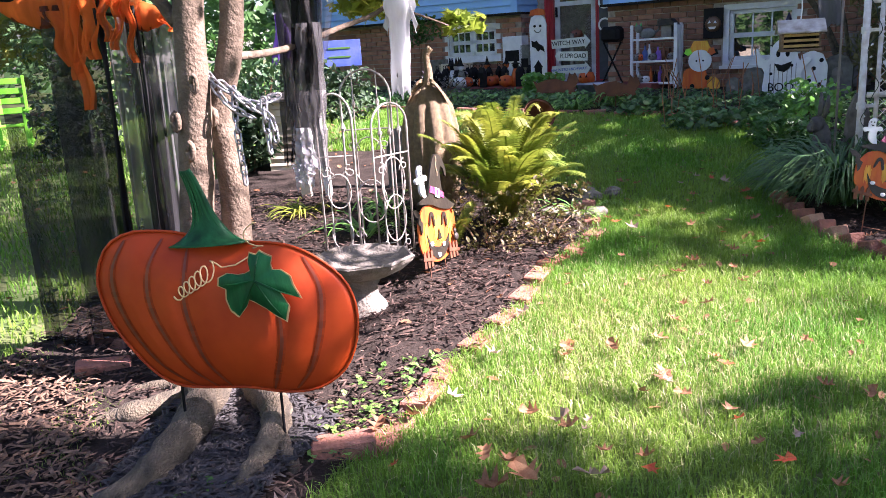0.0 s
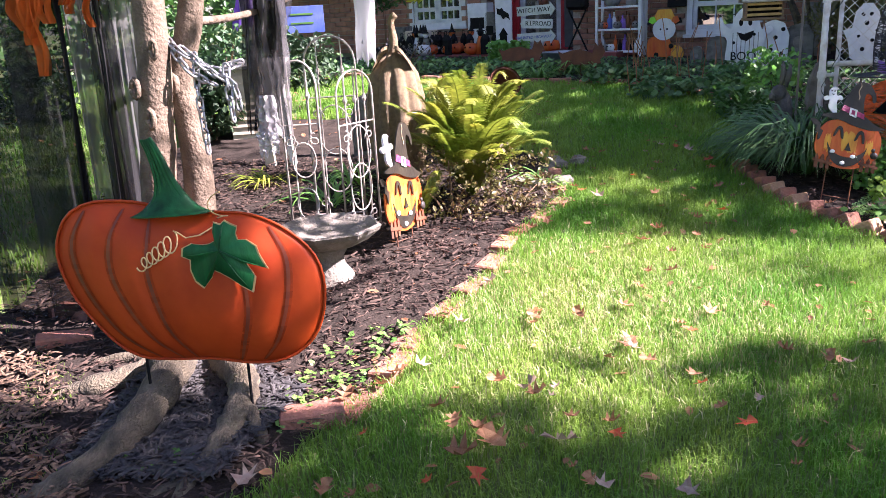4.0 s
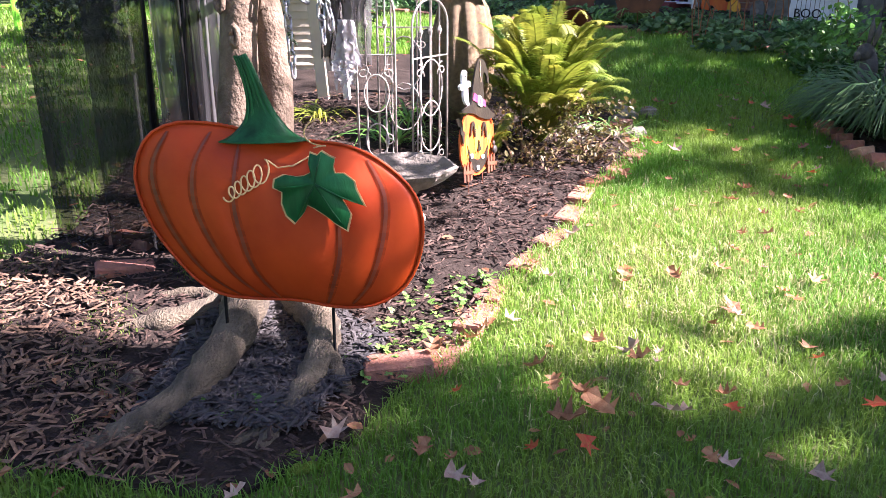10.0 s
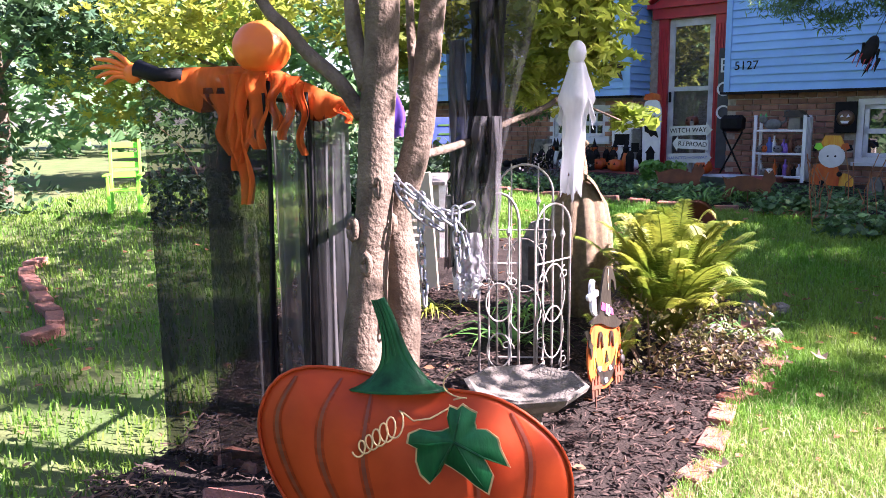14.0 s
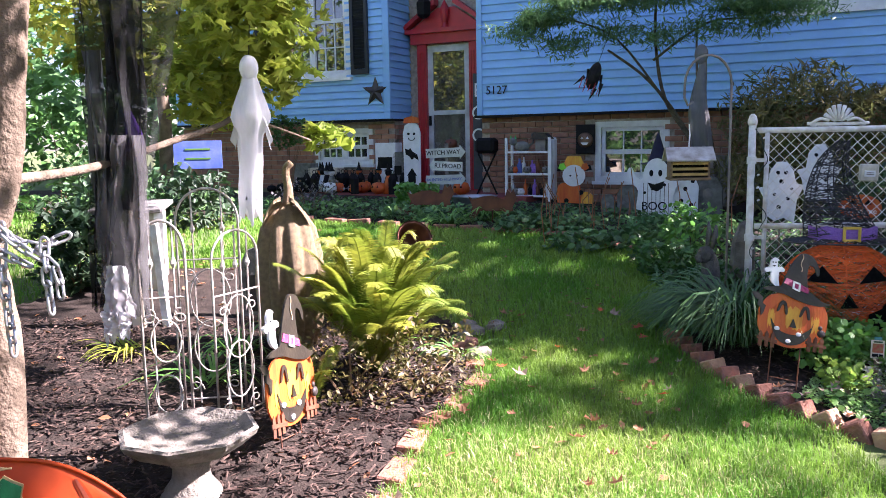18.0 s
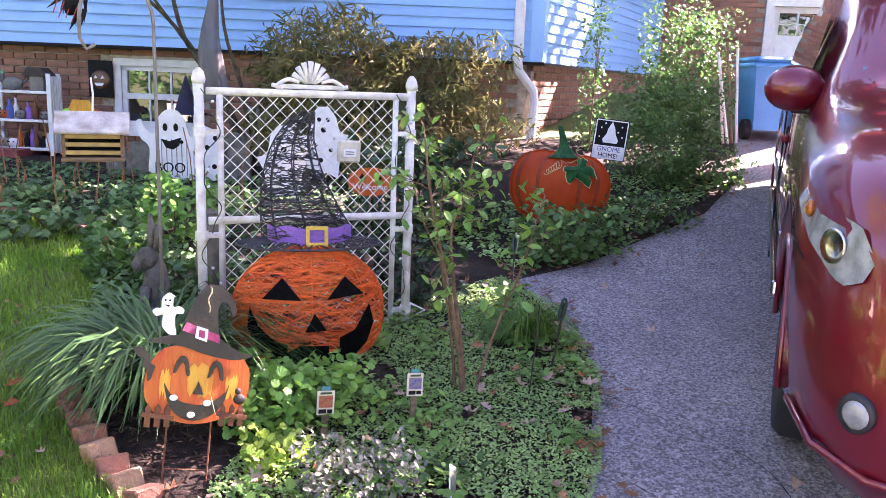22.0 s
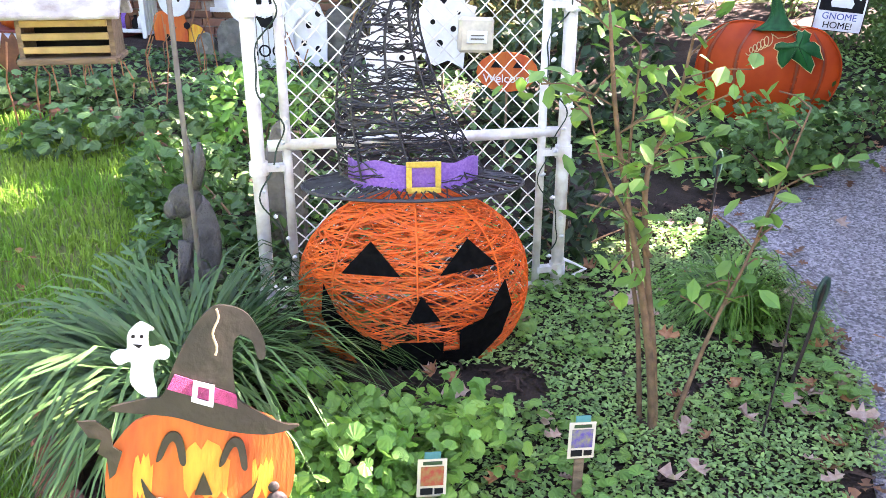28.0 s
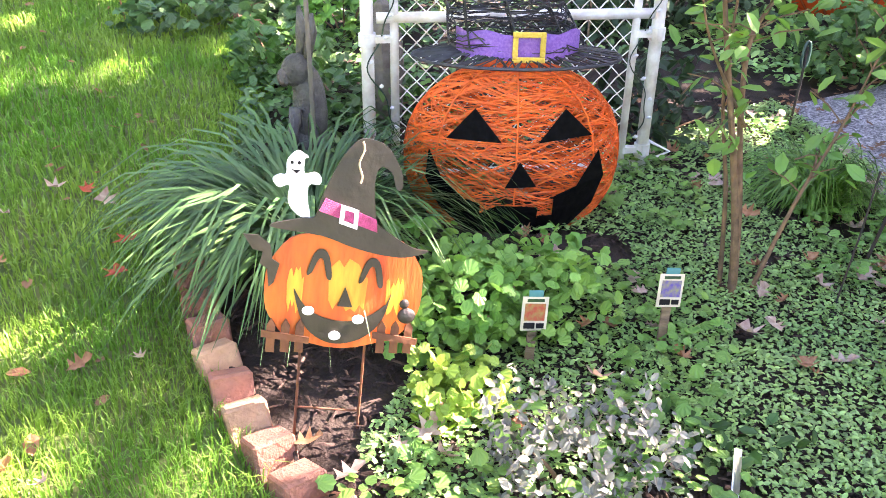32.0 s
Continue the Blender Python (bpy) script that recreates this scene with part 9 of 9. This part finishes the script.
# bricks set on edge and leaning like teeth round the right bed
ob = tagged(new("sawtooth_border"), "row of tan and red bricks leaning on edge round the bed", "edging", "", "structure")
tooth = Shape().box(0.085, 0.09, 0.13, None, 0.006)
tooth_me = [tooth.mesh("brick", M_PAVER), tooth.mesh("brick", M_BRICK)]
line = curve([(x, y, 0) for x, y in ((2.27, 4.78), (2.30, 4.5), (2.33, 4.3), (2.37, 4.12), (2.43, 3.94), (2.52, 3.76), (2.66, 3.58), (2.83, 3.4), (3.0, 3.22), (3.2, 3.02))], 14)
acc, k = 0.0, 0
for a, b in zip(line, line[1:]):
    acc += (b - a).length
    if acc >= 0.104:
        acc = 0
        k += 1
        rz = math.degrees(math.atan2(b.y - a.y, b.x - a.x))
        part("brick", tooth_me[1 if k < 5 or rr.random() < 0.3 else 0], M_PAVER, ob, m=pose(b.x, b.y, gz(b.x, b.y) + 0.0, 0, 0, rz) @ pose(0, 0, 0, rr.uniform(-4, 4), -24 + rr.uniform(-8, 8), rr.uniform(-9, 9)))
edging("far_border", "row of red bricks round the garden bed across the lawn", [(-3.55, 5.2), (-3.39, 4.8), (-3.0, 4.4), (-2.6, 4.05), (-2.45, 3.85), (-2.5, 3.6)], 0.215, edge_me, (0, 0), 0.018, M_BRICK)
edging("front_border", "row of stones and bricks along the front bed", [(-1.0, 8.75), (0.0, 8.3), (1.5, 7.75), (2.3, 7.3), (2.68, 6.6)], 0.23, edge_me, (0, 0), 0.02, M_BRICK)
for x, y, rz, m_ in ((-0.76, 2.55, 30, M_BRICK), (-0.84, 2.78, -15, M_BRICK), (0.3, 2.08, 15, M_BRICK), (1.12, 4.55, 40, M_BRICK)):
    solo("loose_brick", Shape().box(0.2, 0.1, 0.075, None, 0.007), m_, "loose old red brick at the bed's edge", "brick", m=pose(x, y, gz(x, y) + 0.012, rr.uniform(-6, 6), rr.uniform(-6, 6), rz), group="loose bricks")
for k in range(9):
    x, y = rr.uniform(0.95, 1.35), rr.uniform(4.35, 4.95)
    solo("edge_stone", Shape().lathe([(0.03, -0.02), (0.055, 0.0), (0.045, 0.03), (0.01, 0.045)], 7), M_STONE, "pale flat stone at the bed's edge", "stone", m=pose(x, y, gz(x, y) + 0.01, rr.uniform(-15, 15), rr.uniform(-15, 15), rr.uniform(0, 180)) @ Matrix.Diagonal((rr.uniform(0.8, 1.8), rr.uniform(0.8, 1.3), 1, 1)), group="edge stones")


def scatter(poly, n, rs, extra=lambda x, y: True):
    xs, ys = [p[0] for p in poly], [p[1] for p in poly]
    out = []
    while len(out) < n:
        x, y = rs.uniform(min(xs), max(xs)), rs.uniform(min(ys), max(ys))
        if inside(x, y, poly) and extra(x, y):
            out.append((x, y))
    return out


def chips(name, pts, length, width, material, label, seed, lift=0.02):
    """Shredded bark: flat splinters lying every way."""
    rs = np.random.RandomState(seed)
    n = len(pts)
    p = np.array([(x, y, gz(x, y) + lift) for x, y in pts])
    p[:, 2] += rs.uniform(0.0, 0.02, n)
    a, tl, ln, wd = rs.uniform(0, 6.283, n), rs.uniform(-0.35, 0.35, n), length * rs.uniform(0.4, 1.3, n), width * rs.uniform(0.5, 1.3, n)
    d = np.stack([np.cos(a) * np.cos(tl), np.sin(a) * np.cos(tl), np.sin(tl)], -1) * ln[:, None] / 2
    s = np.stack([-np.sin(a), np.cos(a), rs.uniform(-0.5, 0.5, n)], -1) * wd[:, None] / 2
    up = np.array([0, 0, 0.004])
    v = np.stack([p - d - s * 0.6, p - d * 0.8 + s, p + d + s * 0.5, p + d * 0.9 - s, p + up], 1).reshape(-1, 3)
    f = [q for i in range(n) for q in ((5 * i, 5 * i + 1, 5 * i + 4), (5 * i + 1, 5 * i + 2, 5 * i + 4), (5 * i + 2, 5 * i + 3, 5 * i + 4), (5 * i + 3, 5 * i, 5 * i + 4))]
    me = bpy.data.meshes.new(name)
    me.from_pydata(v.tolist(), [], f)
    me.materials.append(material)
    tagged(new(name, me), label, "mulch", "", "stuff")


rs = np.random.RandomState(12)
near = [p for p in scatter(BED_LEFT, 15000, rs) if p[1] < 5.0]
chips("bark_mulch", near, 0.05, 0.010, M_MULCH, "shredded brown bark mulch under the tree", 1)
dark = scatter([(-0.35, 1.75), (0.1, 1.75), (0.25, 2.2), (-0.05, 2.45), (-0.35, 2.4)], 4500, rs)
chips("black_mulch", dark, 0.055, 0.012, mat("black_mulch_chip", (0.026, 0.024, 0.024), (0.055, 0.05, 0.048), 0.75, 40, vary=0.3), "dyed black mulch between the roots", 2, 0.032)
ROOT_LITTER = [(-1.3, 2.6), (-1.3, 1.85), (-0.6, 1.52), (-0.1, 1.52), (-0.45, 1.9), (-0.75, 2.5)]
chips("wood_litter", scatter(ROOT_LITTER, 1500, rs), 0.05, 0.012, mat("tan_wood_litter", (0.17, 0.105, 0.068), (0.06, 0.04, 0.028), 0.9, 40, vary=0.4, spec=0.2), "tan wood chips and leaf scraps round the roots", 6, 0.034)
NEAR_RIGHT = [(2.3, 4.7), (2.36, 4.1), (2.6, 3.65), (3.2, 3.0), (3.86, 3.63), (4.44, 4.35), (4.68, 5.0), (4.6, 5.6), (3.0, 5.8)]
chips("bark_mulch", scatter(NEAR_RIGHT, 5000, rs), 0.045, 0.010, M_MULCH, "thin bark mulch under the ground cover", 3)
# ground cover
pts = scatter([(2.6, 3.9), (2.7, 3.6), (3.2, 3.0), (3.9, 3.62), (4.47, 4.34), (4.70, 5.0), (4.66, 5.5), (3.8, 5.15), (3.32, 4.74), (3.1, 4.5)], 41000, rs, lambda x, y: noise.noise((x * 3.2, y * 3.2, 1)) > -0.34 and math.hypot(x - 4.24, y - 4.62) > 0.17)
g = leaves("ground_cover", "oval", [(x, y, gz(x, y) + 0.03 + 0.035 * max(0, noise.noise((x * 6, y * 6, 2))) + rs.uniform(0, 0.02)) for x, y in pts], 0.0155, M_COVER, lie=0.5, rs=rs)
tagged(g, "dense small-leaved green ground cover in the bed", "ground cover", "", "stuff")
pts = [p for p in scatter(NEAR_RIGHT, 4200, rs) if noise.noise((p[0] * 2.3, p[1] * 2.3, 8)) > 0.05 and not (2.2 < p[0] < 2.9 and p[1] > 3.9)]
g = leaves("ground_cover", "lobed", [(x, y, gz(x, y) + 0.06 + rs.uniform(0, 0.035)) for x, y in pts], 0.032, M_LEAF_LIGHT, lie=0.55, rs=rs)
tagged(g, "light green lobed leaves among the ground cover", "ground cover", "", "stuff")
pts = scatter([(4.8, 5.6), (6.8, 6.1), (7.6, 6.5), (6.4, 7.2), (4.6, 6.4)], 2500, rs)
g = leaves("ground_cover", "oval", [(x, y, gz(x, y) + 0.04 + rs.uniform(0, 0.04)) for x, y in pts], 0.045, M_COVER, lie=0.5, rs=rs)
tagged(g, "green ground cover beside the driveway", "ground cover", "", "stuff")
pts = scatter([(2.6, 6.9), (1.5, 7.9), (0.0, 8.45), (-2, 9.0), (-4, 9.8), (-4, 10.6), (1.2, 10.2), (4.8, 8.0), (4.6, 6.0), (2.8, 5.8)], 9000, rs)
g = leaves("ground_cover", "oval", [(x, y, gz(x, y) + 0.02 + rs.uniform(0, 0.07)) for x, y in pts], 0.055, M_BEDLEAF, lie=0.35, rs=rs)
tagged(g, "leafy green undergrowth in the front bed", "ground cover", "", "stuff")
pts = scatter([(2.4, 4.95), (2.8, 4.95), (3.2, 5.8), (2.8, 6.7), (2.5, 6.2)], 1100, rs)
g = leaves("ground_cover", "oval", [(x, y, gz(x, y) + 0.03 + rs.uniform(0, 0.07)) for x, y in pts], 0.05, M_BEDLEAF, lie=0.4, rs=rs)
tagged(g, "low leafy green plants round the statue", "ground cover", "", "stuff")
pts = scatter([(-0.4, 1.8), (0.35, 2.0), (0.6, 2.7), (0.3, 2.6), (0.0, 1.75)], 260, rs)
g = leaves("weeds", "three", [(x, y, gz(x, y) + 0.035 + rs.uniform(0, 0.015)) for x, y in pts], 0.024, M_LEAF_LIGHT, lie=0.5, rs=rs)
tagged(g, "small green weeds in the mulch", "weeds", "", "stuff")
moss = thing("moss_patch", "cushion of bright green moss at the root", "moss", pose(0.11, 1.67, gz(0.11, 1.67)))
part("cushion", Shape().ball(0.062, pose(0, 0, 0.005), 14, 7, (1.1, 0.9, 0.35)), M_MOSS, moss, smooth=True)
leaves("fronds", "oval", [(0.07 * math.cos(a) * r, 0.055 * math.sin(a) * r, 0.008 + 0.02 * (1 - r * r)) for a, r in zip(rs.uniform(0, 6.283, 500), rs.uniform(0, 1, 500) ** 0.5)], 0.010, M_MOSS, moss, rs=rs)

# fallen leaves: near ones each a thing, the rest scattered as stuff
def leaf_mesh(kind, curl, mt):
    s = Shape()
    lv, lf = LEAF[kind]
    s.add([(x, y - 0.5, z + curl * (x * x * 2.2 + (y - 0.5) ** 2 * 0.9)) for x, y, z in lv], lf)
    return s.mesh("fallen_leaf", mt)


lm = [leaf_mesh("oak", 0.5, M_DRYLEAF), leaf_mesh("oak", 0.95, M_DRYLEAF), leaf_mesh("oak", 0.35, M_PALELEAF), leaf_mesh("star", 0.5, M_DRYLEAF), leaf_mesh("star", 0.7, M_PALELEAF)]
M_REDLEAF = mat("red_maple_leaf", (0.50, 0.05, 0.02), (0.40, 0.12, 0.03), 0.6, 6, bump=0.1, trans=0.3)
lm.append(leaf_mesh("star", 0.3, M_REDLEAF))


def drop(x, y, size, k, h=0.035):
    solo("fallen_leaf", lm[k], None, ("curled brown dry leaf on the grass", "curled brown dry leaf on the ground", "pale dry oak leaf on the ground", "brown maple leaf on the ground", "pale dry leaf on the ground", "red maple leaf on the ground")[k], "leaf",
         m=pose(x, y, gz(x, y) + h, rr.uniform(-25, 25), rr.uniform(-25, 25), rr.uniform(0, 360)) @ Matrix.Scale(size, 4), group="fallen leaves")


for x, y, s_, k in ((1.06, 1.93, 0.1, 2), (0.87, 1.93, 0.1, 0), (0.69, 2.1, 0.08, 3), (0.97, 2.21, 0.07, 4), (1.0, 2.18, 0.06, 1), (1.67, 2.76, 0.06, 3), (0.78, 1.86, 0.09, 1), (0.82, 1.98, 0.07, 1), (0.75, 2.02, 0.06, 0), (1.25, 2.4, 0.05, 3), (1.35, 2.8, 0.06, 0), (1.5, 2.3, 0.05, 3), (0.55, 2.3, 0.06, 1), (0.5, 2.22, 0.06, 0), (0.62, 2.35, 0.05, 4), (0.4, 2.15, 0.07, 1), (-0.55, 1.45, 0.1, 0), (0.2, 1.75, 0.06, 4), (0.02, 1.5, 0.05, 2), (1.15, 1.75, 0.05, 4), (1.5, 1.65, 0.05, 3), (1.38, 1.72, 0.05, 4)):
    drop(x, y, s_ * 1.25, k, 0.045)
for k in range(150):
    x, y = rr.uniform(-0.4, 2.2), rr.uniform(1.3, 5.2)
    if not inside(x, y, BED_LEFT) and not inside(x, y, DRIVE):
        drop(x, y, rr.uniform(0.035, 0.075), rr.choice((0, 1, 3, 4, 5)), 0.045)
for k in range(130):
    x, y = scatter(NEAR_RIGHT, 1, rs)[0]
    if not (2.3 < x < 2.9 and y > 4.15):
        drop(x, y, rr.uniform(0.035, 0.085), rr.choice((0, 1, 2, 2, 4)), 0.06)
for x, y in ((3.9, 3.75), (4.05, 3.95), (4.2, 4.15), (4.35, 4.35), (4.45, 4.5), (4.5, 4.7), (3.75, 3.6), (4.6, 4.95), (4.25, 4.05), (4.0, 3.7), (4.1, 4.1)):
    drop(x + rr.uniform(-0.06, 0.06), y + rr.uniform(-0.06, 0.06), rr.uniform(0.06, 0.1), rr.choice((0, 1, 2)), 0.04)
for x, y in ((4.5, 3.3), (5.0, 4.6), (4.2, 2.9), (6.2, 5.4), (5.2, 5.2), (3.6, 2.7)):
    drop(x, y, 0.06, 4, 0.02)
pts = [(rs.uniform(-3.5, 2.3), rs.uniform(1, 8)) for _ in range(700)]
g = leaves("leaf_litter", "oval", [(x, y, gz(x, y) + 0.03) for x, y in pts if not inside(x, y, DRIVE)], 0.05, M_DRYLEAF, lie=0.8, rs=rs)
tagged(g, "scattered small fallen leaves on the lawn", "leaf litter", "", "stuff")
edge_pts = [(x + rs.normal(0, 0.09), y + rs.normal(0, 0.09)) for a, b in zip(DRIVE[1:9], DRIVE[2:10]) for t in rs.uniform(0, 1, 30) for x, y in [(a[0] + (b[0] - a[0]) * t, a[1] + (b[1] - a[1]) * t)]]
g = leaves("leaf_litter", "oak", [(x, y, gz(x, y) + 0.03) for x, y in edge_pts], 0.05, M_DRYLEAF, lie=0.7, rs=rs)
tagged(g, "dry leaves drifted along the driveway's edge", "leaf litter", "", "stuff")


def turf(name, label, n, box, seed, h, w, material=M_GRASS, fade=False, patchy=False):
    """Grass blades, two bends each, in clumps."""
    rs = np.random.RandomState(seed)
    x, y = rs.uniform(box[0], box[1], n), rs.uniform(box[2], box[3], n)
    x, y = x + rs.normal(0, 0.01, n), y + rs.normal(0, 0.01, n)
    thin = np.exp(-2.6 * (((x - (box[0] + box[1]) / 2) / (box[1] - box[0]) * 2) ** 2 + ((y - (box[2] + box[3]) / 2) / (box[3] - box[2]) * 2) ** 2)) if fade else np.ones(n)
    ok = np.array([q < p and (noise.noise((a * 4, b * 4, 3)) > 0.08 if patchy else not inside(a, b, BED_LEFT)) and not inside(a, b, BED_RIGHT) and not inside(a, b, DRIVE) for a, b, p, q in zip(x, y, thin, rs.uniform(0, 1, n))])
    x, y = x[ok], y[ok]
    n = len(x)
    z = np.array([gz(a, b) for a, b in zip(x, y)]) - 0.006
    a, L = rs.uniform(0, 6.283, n), h * rs.uniform(0.45, 1.25, n)
    bend = rs.uniform(0.1, 0.9, n) * L
    wd = w * rs.uniform(0.7, 1.3, n)
    dx, dy, sx, sy = np.cos(a), np.sin(a), -np.sin(a) * wd / 2, np.cos(a) * wd / 2
    o = np.zeros(n)
    r0a, r0b = np.stack([x - sx, y - sy, z], -1), np.stack([x + sx, y + sy, z], -1)
    m1 = np.stack([x + dx * bend * 0.3, y + dy * bend * 0.3, z + L * 0.6], -1)
    s = np.stack([sx, sy, o], -1) * 0.8
    tip = np.stack([x + dx * bend, y + dy * bend, z + L * 0.95 - bend * 0.25], -1)
    v = np.stack([r0a, r0b, m1 + s, m1 - s, tip], 1).reshape(-1, 3)
    idx = np.arange(n) * 5
    me = bpy.data.meshes.new(name)
    f = np.concatenate([np.stack([idx, idx + 1, idx + 2], -1), np.stack([idx, idx + 2, idx + 3], -1), np.stack([idx + 3, idx + 2, idx + 4], -1)])
    me.from_pydata(v.tolist(), [], f.tolist())
    me.materials.append(material)
    me.update()
    tagged(new(name, me), label, "grass", "", "stuff")


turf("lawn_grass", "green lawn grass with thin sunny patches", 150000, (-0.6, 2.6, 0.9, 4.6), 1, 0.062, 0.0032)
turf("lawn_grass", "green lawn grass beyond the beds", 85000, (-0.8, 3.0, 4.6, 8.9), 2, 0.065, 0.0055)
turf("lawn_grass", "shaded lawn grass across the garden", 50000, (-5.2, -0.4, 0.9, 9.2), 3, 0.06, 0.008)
M_SUN_STRAW = mat("dry_sunlit_blade", (0.60, 0.56, 0.31), (0.42, 0.43, 0.16), 0.6, 3, bump=0, trans=0.3, vary=0.2)
# Pale blades massed here paint the sun patch brighter, besides the dry thatch.
turf("dry_grass", "straw-coloured dry blades massed to paint in the lawn's sun patch", 46000, (0.1, 2.35, 2.0, 3.8), 4, 0.05, 0.0036, M_SUN_STRAW, True)
turf("dry_grass", "pale dry blades among the lawn", 6000, (-0.6, 2.6, 0.6, 5.0), 5, 0.05, 0.0045, M_SUN_STRAW, True)
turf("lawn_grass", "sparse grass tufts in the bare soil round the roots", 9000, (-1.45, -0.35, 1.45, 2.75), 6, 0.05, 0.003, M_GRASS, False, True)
